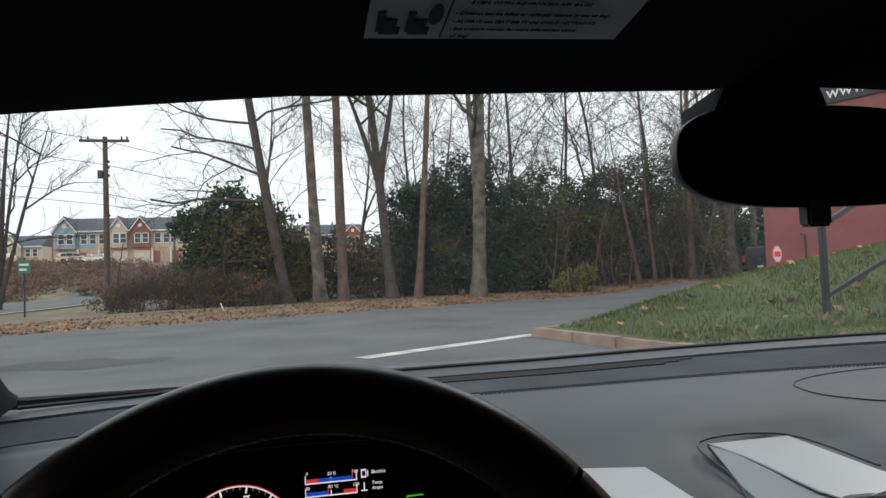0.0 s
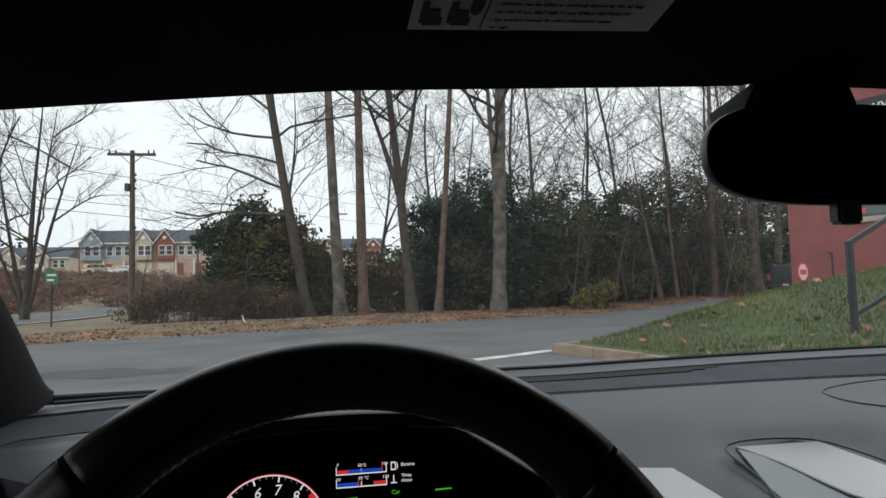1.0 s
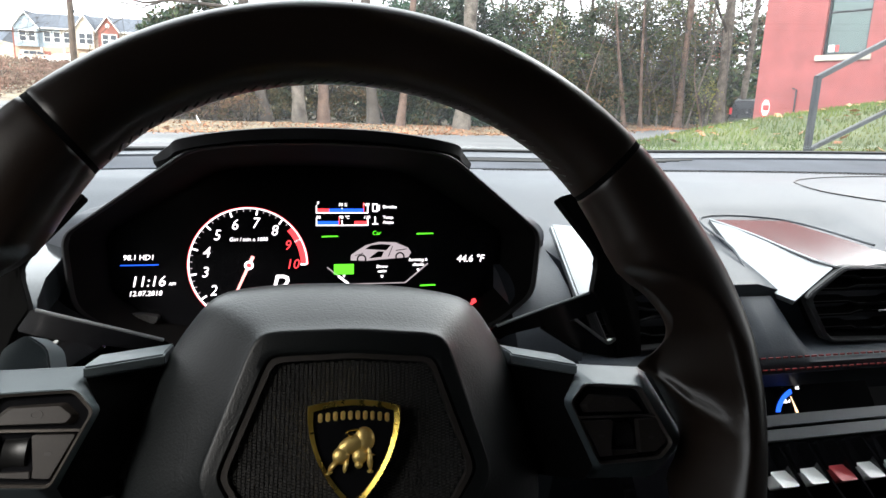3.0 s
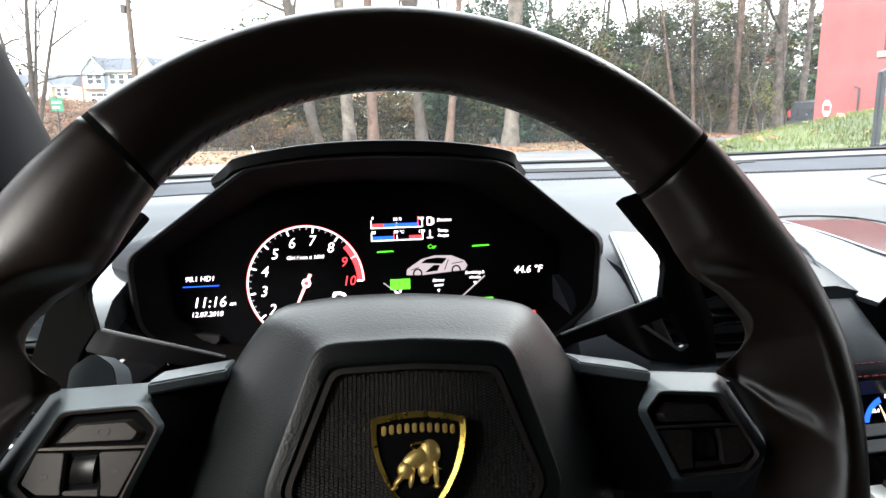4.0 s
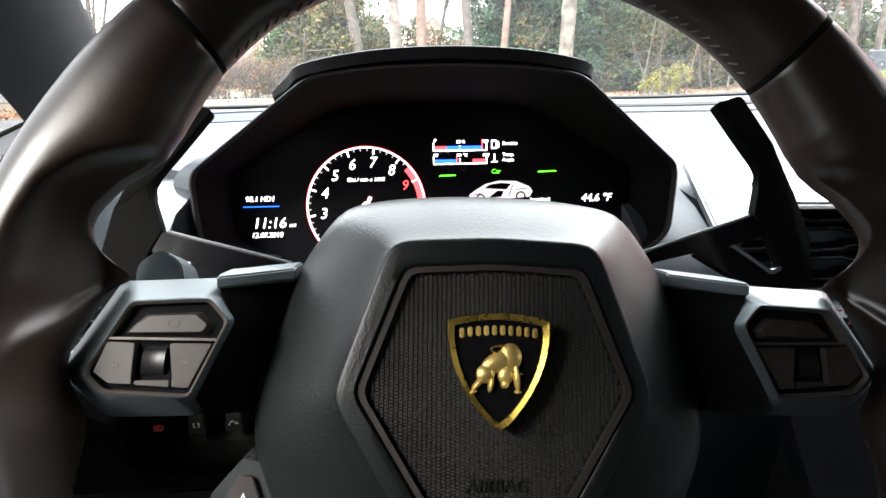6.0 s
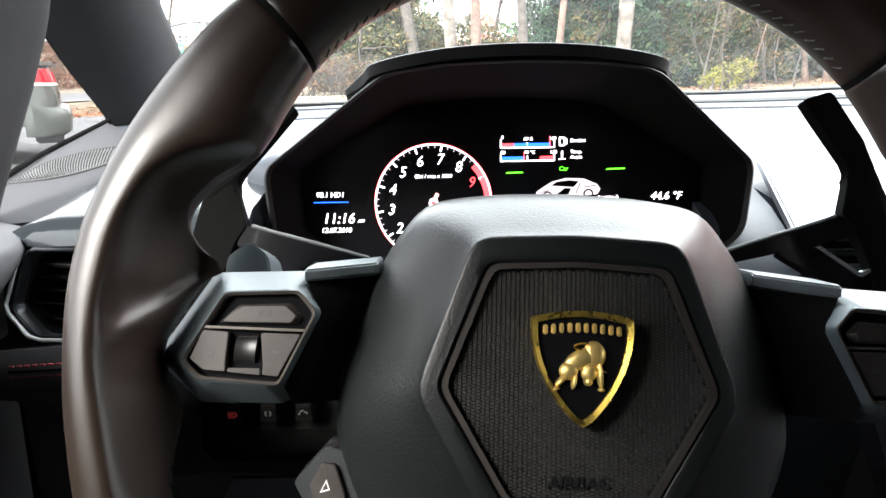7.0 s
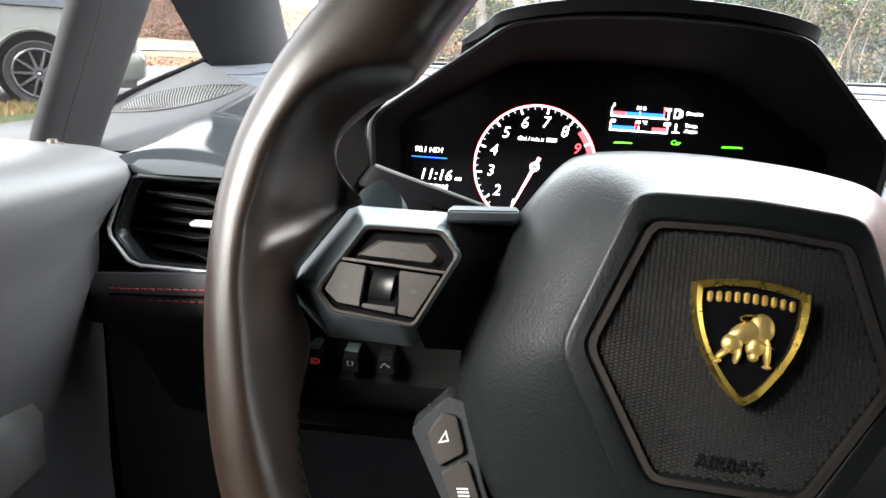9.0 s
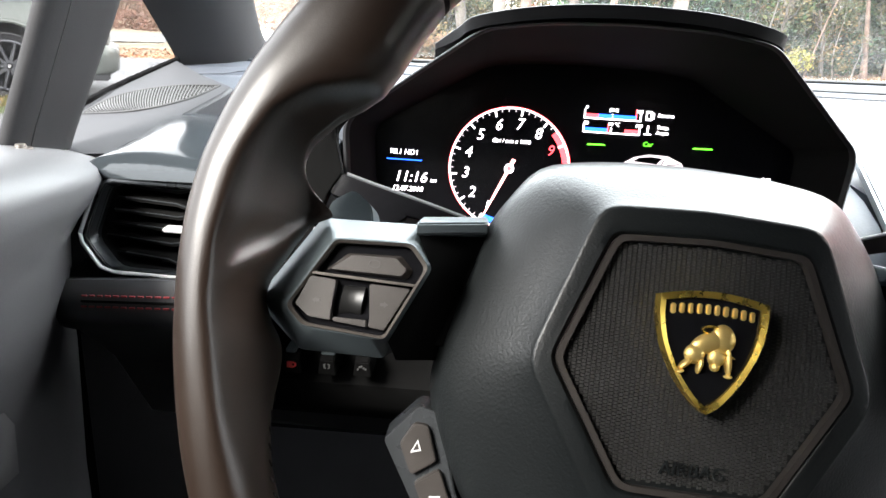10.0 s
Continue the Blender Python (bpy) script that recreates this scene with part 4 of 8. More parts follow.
        for a, b, g in zones:
            rect("gauge_bar", a, b, v + 0.0003, v + 0.0030, g)
        rect("gauge_mark", 0.0195, 0.0202, v, v + 0.0035, G_WHITE)
    rect("gauge_pointer", 0.0372, 0.0378, 0.0412, 0.0500, G_RED)
    rect("gauge_pointer", 0.0172, 0.0178, 0.0310, 0.0380, G_RED)
    for body, u, v in (("0", 0.0005, 0.0495), ("50 %", 0.0205, 0.0482), ("100", 0.0395, 0.0482), ("50", 0.0008, 0.0378), ("90 °C", 0.0215, 0.0378), ("130", 0.0400, 0.0378)):
        word(body, u, v, 0.0036)
    pump = [(0.0448, 0.0425), (0.0490, 0.0425), (0.0490, 0.0492), (0.0448, 0.0492)]
    part("fuel_mark", band(pump, scaled(pump, 0.68, (0.0469, 0.0458)), -0.0006, e1, DF), G_WHITE, scr)
    rect("fuel_mark", 0.0500, 0.0506, 0.0435, 0.0480, G_WHITE)
    rect("temperature_mark", 0.0466, 0.0474, 0.0325, 0.0385, G_WHITE)
    rect("temperature_mark", 0.0445, 0.0495, 0.0320, 0.0327, G_WHITE)
    word("Benzina", 0.0532, 0.0465, 0.0038, align="LEFT")
    word("Temp.", 0.0532, 0.0378, 0.0036, align="LEFT")
    word("Acqua", 0.0532, 0.0338, 0.0036, align="LEFT")
    # menu with the little car
    for u0, u1, v in ((0.003, 0.0168, 0.0225), (0.0815, 0.0965, 0.0243), (0.005, 0.0185, -0.0205), (0.0845, 0.0985, -0.0195)):
        strip("green_bar", [(u0, v - 0.0008), (u1, v - 0.0004), (u1 - 0.001, v + 0.0005), (u0 + 0.001, v + 0.0003)], G_GREEN)
    word("Car", 0.0480, 0.0248, 0.0048, G_GREEN)
    body = [(0.0265, 0.0025), (0.0270, 0.0070), (0.0320, 0.0105), (0.0395, 0.0150), (0.0500, 0.0175), (0.0640, 0.0170), (0.0745, 0.0125), (0.0770, 0.0085), (0.0745, 0.0045), (0.0640, 0.0038), (0.0400, 0.0020)]
    strip("car_picture", body, G_DIM, "small silver car graphic")
    glassp = [(0.0385, 0.0118), (0.0430, 0.0148), (0.0520, 0.0158), (0.0600, 0.0150), (0.0560, 0.0105)]
    for pts in ([(0.0300, 0.0062), (0.0370, 0.0082), (0.0368, 0.0087), (0.0298, 0.0067)], [(0.0415, 0.0040), (0.0490, 0.0098), (0.0540, 0.0095), (0.0520, 0.0050)], [(0.0575, 0.0055), (0.0610, 0.0140), (0.0616, 0.0140), (0.0582, 0.0055)], [(0.0640, 0.0100), (0.0735, 0.0112), (0.0730, 0.0118), (0.0640, 0.0106)]):
        part("car_picture_line", slab(pts, e1, e1 + 0.0002, DF), M_SCREEN, scr)
    strip("car_picture_seat", [(0.0470, 0.0050), (0.0500, 0.0080), (0.0515, 0.0078), (0.0500, 0.0052)], G_PINK)
    part("car_picture_window", slab(glassp, e1, e1 + 0.0002, DF), M_SCREEN, scr)
    for wu_, wv in ((0.0355, 0.0035), (0.0675, 0.0050)):
        ringw = [(wu_ + 0.0040 * math.cos(t), wv + 0.0040 * math.sin(t)) for t in np.linspace(0, 2 * math.pi, 16, endpoint=False)]
        part("car_picture_wheel", band(ringw, scaled(ringw, 0.7, (wu_, wv)), e1, e1 + 0.0003, DF), M_SCREEN, scr)
    rect("green_box", 0.0130, 0.0290, -0.0088, -0.0005, G_GREEN)
    word("Vehicle", 0.0210, -0.0030, 0.0034, G_WHITE)
    word("Driver", 0.0525, -0.0030, 0.0036)
    word("assist", 0.0525, -0.0068, 0.0034)
    word("Servicing &", 0.0830, 0.0022, 0.0036)
    word("checks", 0.0830, -0.0018, 0.0036)
    for u, v in ((0.0210, -0.0105), (0.0525, -0.0115), (0.0830, -0.0065)):
        strip("pointer", [(u - 0.0011, v + 0.001), (u + 0.0011, v + 0.001), (u, v - 0.0011)], G_WHITE)
    hexl = [(0.0075, -0.003), (0.0250, -0.0170), (0.0720, -0.0170), (0.0915, -0.001)]
    for a, b, g, wd in ((hexl[0], hexl[1], G_DIM, 0.0004), (hexl[1], hexl[2], G_DIM, 0.0003), (hexl[2], hexl[3], G_DIM, 0.0004), ((0.0165, -0.0102), (0.0250, -0.0170), G_WHITE, 0.0009)):
        A, B = Vector(a), Vector(b)
        d = (B - A).normalized()
        s = Vector((-d.y, d.x)) * wd
        strip("menu_line", [A - s, B - s, B + s, A + s], g)
    word("033205 mi", 0.0100, -0.0375, 0.0068, shear=0.1)
    word("000", 0.0665, -0.0400, 0.0195, shear=0.2)
    word("mph", 0.0870, -0.0355, 0.0062)
    word("44.6 °F", 0.1285, 0.0023, 0.0085, shear=0.2)
    strip("belt_warning", [(0.1272, -0.0440), (0.1372, -0.0435), (0.1356, -0.0380), (0.1334, -0.0322), (0.1308, -0.0325), (0.1286, -0.0380)], G_RED, "red seat belt warning light")
    return c


# ---- dashboard ----
def dash_y(x):
    return 0.475 - 0.10 * ((x - 0.36) / 0.75) ** 2


def dash_z(y, x=0.36):
    ys = (-0.06, -0.02, 0.03, 0.08, 0.13, 0.17, 0.30, 0.42, 0.52)
    zs = (0.780, 0.794, 0.809, 0.8225, 0.8405, 0.8500, 0.8545, 0.8560, 0.864)
    rise = 0.020 * (max(0.0, x - 0.36) / 0.6) ** 1.2
    dip = 0.009 * ramp01((x - 0.395) / 0.02) * ramp01((0.60 - x) / 0.04) * ramp01((0.105 - y) / 0.03)
    return float(np.interp(y, ys, zs)) - dip + rise * float(np.interp(y, (0.12, 0.42), (0.0, 1.0)))


def build_dash():
    d = thing("dashboard", "grey leather dashboard with suede strip and double stitching", "dashboard", (0.36, 0.2, 0.80))
    xs = np.linspace(-0.40, 1.14, 60)

    def sheet(name, y0, y1, m, label, lift=0.0, under=0.02, x_lo=-9, x_hi=9, steps=18):
        bm = bmesh.new()
        rings = []
        for x in [q for q in xs if x_lo <= q <= x_hi]:
            top = []
            for i in range(steps + 1):
                f = i / steps
                yy0 = y0(x) if callable(y0) else y0
                yy1 = y1(x) if callable(y1) else y1
                y = yy0 + (yy1 - yy0) * f
                top.append((x, y, dash_z(y, x) + lift - 0.010 * max(0.0, (abs(x - 0.36) - 0.55)) / 0.2 * (1 if y < 0.2 else 0.4 if x < 0 else 0.0)))
            low = [(x, p[1], p[2] - under) for p in (top[-1], top[0])]
            rings.append(top + low)
        loft(bm, rings)
        return part(name, bm, m, d, label, 40)
    sheet("top_pad", lambda x: 0.062 if abs(x) < 0.186 else (0.035 - 0.080 * ramp01((x - 0.195) / 0.035) if x > 0 else 0.062 + (-0.186 - x) * 0.5), lambda x: dash_y(x) - 0.19, M_DASH, "smooth grey leather pad", under=0.05)
    sheet("suede_strip", lambda x: dash_y(x) - 0.188, lambda x: dash_y(x) - 0.062, M_SUEDE, "worn grey suede strip", 0.0012)
    sheet("cowl_gap", lambda x: dash_y(x) - 0.062, lambda x: dash_y(x) - 0.050, M_FRIT, "dark gap", -0.003, steps=4)
    sheet("cowl_strip", lambda x: dash_y(x) - 0.050, lambda x: dash_y(x) + 0.03, M_DASH, "grey cowl strip", 0.003, steps=6)
    bm = tube([(x, dash_y(x) + 0.006, dash_z(dash_y(x) + 0.006, x) + 0.0050) for x in np.linspace(-0.36, 1.08, 40)], 0.0030, 6)
    part("glass_gasket", bm, M_FRIT, d, "black rubber gasket along the glass")
    # defroster slots
    for k in range(3):
        bm = bmesh.new()
        pts = [(x, dash_y(x) - 0.072 - 0.013 * k, dash_z(dash_y(x) - 0.08, x) + 0.0018) for x in np.linspace(0.10, 0.60 - 0.03 * k, 16)]
        tube(pts, [0.0028] * 16, 6, bm)
        part("defroster_slot", bm, M_FRIT, d, "black defroster slot")
    # seams
    def seam(pts, m, name, r=0.0009):
        bm = bmesh.new()
        for a, b in zip(pts, pts[1:]):
            a, b = Vector(a), Vector(b)
            n = max(1, int((b - a).length / 0.006))
            for i in range(n):
                p, q = a.lerp(b, i / n), a.lerp(b, (i + 0.62) / n)
                tube([p, q], [r, r], 4, bm)
        part(name, bm, m, d)
    for off in (0.193, 0.199):
        seam([(x, dash_y(x) - off, dash_z(dash_y(x) - off, x) + 0.0008) for x in np.linspace(0.22, 1.1, 30)], M_PLASTIC, "stitch_line")
    oval = [(0.77 + 0.165 * math.cos(t), 0.170 + 0.058 * math.sin(t)) for t in np.linspace(0, 2 * math.pi, 40)]
    bm = tube([(x, y, dash_z(y, x) + 0.0003) for x, y in oval], 0.0011, 5)
    part("panel_seam", bm, M_FRIT, d, "oval airbag seam")
    # sloping shoulder between the instruments and the middle vent
    bm = bmesh.new()
    rings = []
    for x in np.linspace(0.150, 0.204, 8):
        lift = -0.004 * ramp01((0.175 - x) / 0.02)
        rings.append([(x, y_, z_ + lift) for y_, z_ in ((0.060, 0.8160), (0.020, 0.8065), (-0.015, 0.7960), (-0.040, 0.7835), (-0.058, 0.7690), (-0.070, 0.7520), (-0.074, 0.7330), (-0.040, 0.7300), (0.060, 0.7900))])
    loft(bm, rings)
    part("shoulder", bm, M_DASH, d, "smooth grey shoulder beside the instruments", 60)
    # front face below the pad, the left half
    bm = bmesh.new()
    rings = []
    for x in np.linspace(-0.36, 0.20, 24):
        back = 0.13 if x > -0.17 else (x + 0.2) * -0.12 if x < -0.2 else 0.0
        if x > -0.215:
            rings.append([(x, y_, z_) for y_, z_ in ((0.08, 0.73), (0.08, 0.72), (0.08, 0.712), (0.08, 0.704), (0.08, 0.694), (0.08, 0.672), (0.08, 0.655), (0.08, 0.62), (0.09, 0.55), (0.12, 0.48), (0.14, 0.48), (0.12, 0.60), (0.11, 0.70))])
            continue
        back, dz = -0.33 * (x + 0.316), 0.19 * (x + 0.316)
        rings.append([(x, -0.010, 0.725), (x, -0.104 + back, 0.7285 + dz), (x, -0.119 + back, 0.7325 + dz), (x, -0.130 + back, 0.7235 + dz), (x, -0.130 + back, 0.7105 + dz), (x, -0.120 + back, 0.700 + dz), (x, -0.085 + back, 0.680 + dz), (x, -0.030, 0.63), (x, 0.02, 0.55), (x, 0.12, 0.48), (x, 0.14, 0.48), (x, 0.06, 0.60), (x, 0.02, 0.69)])
    loft(bm, rings)
    part("lower_fascia", bm, M_FASCIA, d, "black leather lower fascia", 50)
    # blacker than its plastic: the footwell's shade is put into the colour
    bm = bmesh.new()
    loft(bm, [[(x, -0.050, 0.684), (x, -0.052, 0.652), (x, -0.062, 0.640), (x, -0.060, 0.622), (x, -0.035, 0.596), (x, 0.085, 0.560), (x, 0.085, 0.684)] for x in np.linspace(-0.232, -0.030, 12)])
    part("knee_panel", bm, M_LINING, d, "knee panel under the light switches, blackened for shade", 40)
    for y, z in ((-0.1296, 0.7258), (-0.1312, 0.7192)):
        seam([(x, y - 0.33 * (x + 0.316), z + 0.19 * (x + 0.316)) for x in np.linspace(-0.318, -0.18, 12)], M_THREAD, "red_stitching", 0.00065)
    bm = tube([(x, -0.1304 - 0.33 * (x + 0.316), 0.7224 + 0.19 * (x + 0.316)) for x in np.linspace(-0.318, -0.18, 12)], 0.0009, 5)
    part("seam_groove", bm, M_LINING, d, "dark seam between the stitch rows")
    bm = bmesh.new()
    rings = []
    for x in np.linspace(0.20, 1.14, 120):
        up = max(ramp01((x - 0.350) / 0.014) * ramp01((0.414 - x) / 0.014), ramp01((x - 0.585) / 0.02))
        rings.append([(x, -0.034, 0.745 + 0.036 * up), (x, -0.050, 0.738 + 0.033 * up), (x, -0.072, 0.7345 + 0.018 * up), (x, -0.084, 0.7325 + 0.006 * up), (x, -0.090, 0.728), (x, -0.088, 0.718), (x, -0.068, 0.708), (x, -0.055, 0.66), (x, -0.02, 0.5), (x, 0.05, 0.5), (x, 0.0, 0.735 + 0.03 * up)])
    loft(bm, rings)
    part("passenger_fascia", bm, M_DASH, d, "dark grey leather passenger fascia", 50)
    for z, y in ((0.7325, -0.0872), (0.7235, -0.0915)):
        seam([(x, y, z) for x in np.linspace(0.28, 0.60, 12)], M_THREAD, "red_stitching")
    return d


def hex_vent(name, label, fr_pts, depth_dir, slat_count, trim):
    """An air outlet: trim ring, dark box, waved slats and a small tab."""
    hexo = [Vector(p) for p in fr_pts]
    c = sum(hexo, Vector()) / len(hexo)
    pts = []
    for a, b, e in zip(hexo[-1:] + hexo[:-1], hexo, hexo[1:] + hexo[:1]):
        p, q = b + (a - b).normalized() * 0.007, b + (e - b).normalized() * 0.007
        pts += [p, (p + q + b * 2) / 4, q]
    dd = Vector(depth_dir).normalized()
    v = thing(name, label, "air vent", c)
    bm = bmesh.new()
    inner = [c + (p - c) * 0.90 for p in pts]
    loft(bm, [[p + dd * 0.006 for p in pts], [p - dd * 0.002 for p in pts], [c + (p - c) * 0.94 - dd * 0.004 for p in pts], [p for p in inner], [p + dd * 0.004 for p in inner]], caps=False)
    part("trim_ring", soften(bm, 0.0008), trim, v, "dark chrome edged ring")
    bm = bmesh.new()
    loft(bm, [[c + (p - c) * 1.01 + dd * 0.003 for p in inner], [p + dd * 0.052 for p in inner]], caps=False)
    bm.faces.new(bm.verts[len(inner):])
    part("duct", bm, M_DUCT, v, "dark duct")
    zs = [p.z for p in inner]
    lo, hi = min(zs), max(zs)
    xs = [p.x for p in inner]

    def span(z):
        cut = []
        for i in range(len(inner)):
            a, b = inner[i], inner[(i + 1) % len(inner)]
            if (a.z - z) * (b.z - z) < 0:
                cut.append(a.lerp(b, (z - a.z) / (b.z - a.z)))
        cut.sort(key=lambda p: p.x)
        return cut
    for k in range(slat_count):
        z = lo + (hi - lo) * (k + 0.75) / (slat_count + 0.5)
        s = span(z)
        if len(s) < 2:
            continue
        a, b = s[0], s[-1]
        bm = bmesh.new()
        rings = []
        for i in range(25):
            f = i / 24
            p = a.lerp(b, f)
            wave = 0.0026 * (1 if k % 2 else -1) * ramp01((f - 0.34) / 0.07) * ramp01((0.72 - f) / 0.07)
            q = Vector((p.x, p.y, p.z + wave)) + dd * 0.010
            rings.append([q + Vector((0, 0, 0.0016)), q + dd * 0.034 + Vector((0, 0, 0.0060)), q + dd * 0.034 + Vector((0, 0, 0.0035)), q - Vector((0, 0, 0.0016))])
        loft(bm, rings)
        part("slat", bm, M_DUCT, v, "", 15)
        # thin paler tube stands in for the highlight on the slat's front edge
        part("slat_glint", tube([r_[0].lerp(r_[3], 0.3) - dd * 0.0006 for r_ in rings], 0.0005, 4), M_TRIM, v)
    return v, c, dd


def build_vents():
    left = [(-0.3268, -0.0779, 0.7890), (-0.2000, -0.1060, 0.7960), (-0.160, -0.1170, 0.7600), (-0.185, -0.1300, 0.7420), (-0.3130, -0.1050, 0.7340), (-0.3389, -0.0871, 0.7495)]
    v, c, dd = hex_vent("air_vent", "six-sided black air vent with satin chrome lower trim", left, (0.25, 1, -0.2), 6, M_VENTRIM)
    low = [Vector(p) - dd * 0.0045 for p in (left[0], left[5], left[4], left[3])]
    bm = tube([low[0].lerp(low[1], 0.3), low[1].lerp(low[0], 0.08), low[1].lerp(low[2], 0.15), low[2].lerp(low[1], 0.12), low[2].lerp(low[3], 0.06), low[3]], 0.0014, 8)
    part("chrome_edge", bm, M_SILVER, v, "bright chrome edge")
    part("tab", box(-0.2736, -0.250, -0.1095, -0.101, 0.7640, 0.7670, 0.0008), M_SILVER, v, "small bright tab")
    # gloss cap over the left vent
    bm = bmesh.new()
    rings = []
    front = smooth_line([(-0.340, -0.072, 0.785), (-0.3265, -0.0785, 0.7890), (-0.2522, -0.1005, 0.7955), (-0.170, -0.108, 0.7985)], 6)
    rear = smooth_line([(-0.3675, -0.001, 0.7860), (-0.3534, 0.0250, 0.7975), (-0.332, 0.0670, 0.8165), (-0.185, 0.060, 0.8150)], 6)
    for p, q in zip(front, rear):
        up = Vector((0, -0.02, 0.0075))
        rings.append([p, p.lerp(q, 0.12) + up * 0.55, p.lerp(q, 0.33) + up, p.lerp(q, 0.6) + up * 0.8, q, q - Vector((0, 0, 0.02)), p + Vector((0, 0.01, -0.006))])
    loft(bm, rings)
    part("gloss_cap", bm, mat("gloss_grey_trim", (0.022, 0.026, 0.029), 0.12, metal=0.2, var=0.08, scale=10, bump=0.05, bscale=900, rvar=0.05), v, "glossy dark grey cap", 45)
    right = [(0.4493, -0.066, 0.806), (0.536, -0.066, 0.803), (0.570, -0.066, 0.770), (0.545, -0.070, 0.734), (0.4383, -0.070, 0.7375), (0.413, -0.066, 0.7786)]
    v, c, dd = hex_vent("air_vent", "six-sided black centre vent under an aluminium scoop", right, (0, 1, 0), 5, M_PLASTIC)
    part("tab", box(0.497, 0.512, -0.066, -0.058, 0.7615, 0.7640, 0.0006), M_CHROME, v, "small bright tab")

    def scoop(parent, tip, backr, f, fr_, g, gr):
        bm = bmesh.new()
        P = [Vector(p) for p in (tip, backr, fr_, f, g, gr)]
        vs = [bm.verts.new(p) for p in P]
        t_, br, fr2, fl, gl, gr2 = vs
        bm.faces.new((t_, br, fr2, fl))
        bm.faces.new((t_, fl, gl))
        bm.faces.new((br, gr2, fr2))
        ext = bmesh.ops.extrude_face_region(bm, geom=bm.faces[:])
        for e in ext["geom"]:
            if isinstance(e, bmesh.types.BMVert):
                e.co += Vector((0, 0.006, -0.006))
        bmesh.ops.recalc_face_normals(bm, faces=bm.faces)
        return part("scoop", soften(bm, 0.0016, 2, 20), M_ALU, parent, "satin aluminium scoop", 30)
    # the right scoop: a broad satin flank and a polished top
    tip, ridge = Vector((0.402, 0.060, 0.8255)), Vector((0.4225, 0.020, 0.8178))
    f, g, e, m_ = Vector((0.4443, -0.062, 0.8040)), Vector((0.4066, -0.064, 0.7745)), Vector((0.3965, -0.030, 0.7782)), Vector((0.4030, 0.010, 0.7975))
    b1, b2, fr_ = Vector((0.511, 0.0775, 0.8205)), Vector((0.519, -0.028, 0.8125)), Vector((0.540, -0.062, 0.8058))
    for name, faces, m, label in (("scoop_flank", [(tip, ridge, m_), (ridge, f, g, m_), (m_, g, e)], M_ALU, "satin aluminium flank"), ("scoop_top", [(tip, b1, ridge), (b1, b2, f, ridge), (b2, fr_, f)], M_ALUPOL, "polished grey scoop top")):
        bm = bmesh.new()
        seen = {}
        for fc in faces:
            vs = []
            for p in fc:
                key = tuple(p)
                if key not in seen:
                    seen[key] = bm.verts.new(p)
                vs.append(seen[key])
            bm.faces.new(vs)
        ext = bmesh.ops.extrude_face_region(bm, geom=bm.faces[:])
        for q in ext["geom"]:
            if isinstance(q, bmesh.types.BMVert):
                q.co += Vector((0.002, 0.004, -0.005))
        bmesh.ops.recalc_face_normals(bm, faces=bm.faces)
        part(name, bm, m, v, label, 40)
    edge = smooth_line([tuple(tip), tuple(ridge), tuple(f), tuple(f.lerp(fr_, 0.5)), tuple(fr_)], 4)
    part("scoop_ridge", tube(edge, 0.0014, 6), M_ALU, v, "bright rounded ridge")
    groove = smooth_line([tuple(e + Vector((-0.008, 0, 0.004))), tuple(m_ + Vector((-0.008, 0, 0.008))), tuple(tip + Vector((-0.006, 0.006, 0.001))), tuple(b1 + Vector((0, 0.006, 0.0005))), tuple(b2 + Vector((0.006, 0.004, 0.002)))], 5)
    part("groove", tube(groove, 0.0013, 6), M_DASH, v, "fine seam round the scoop")
    mid = [(0.235, -0.066, 0.806), (0.3300, -0.066, 0.8034), (0.351, -0.066, 0.7709), (0.347, -0.068, 0.7490), (0.335, -0.070, 0.7420), (0.225, -0.070, 0.7375), (0.205, -0.066, 0.7786)]
    v, c, dd = hex_vent("air_vent", "six-sided black centre vent beside the wheel", mid, (0, 1, 0), 5, M_PLASTIC)
    scoop(v, (0.213, 0.030, 0.8270), (0.318, 0.035, 0.8175), (0.2350, -0.062, 0.8075), (0.3295, -0.062, 0.8045), (0.203, -0.064, 0.7790), (0.350, -0.064, 0.7790))


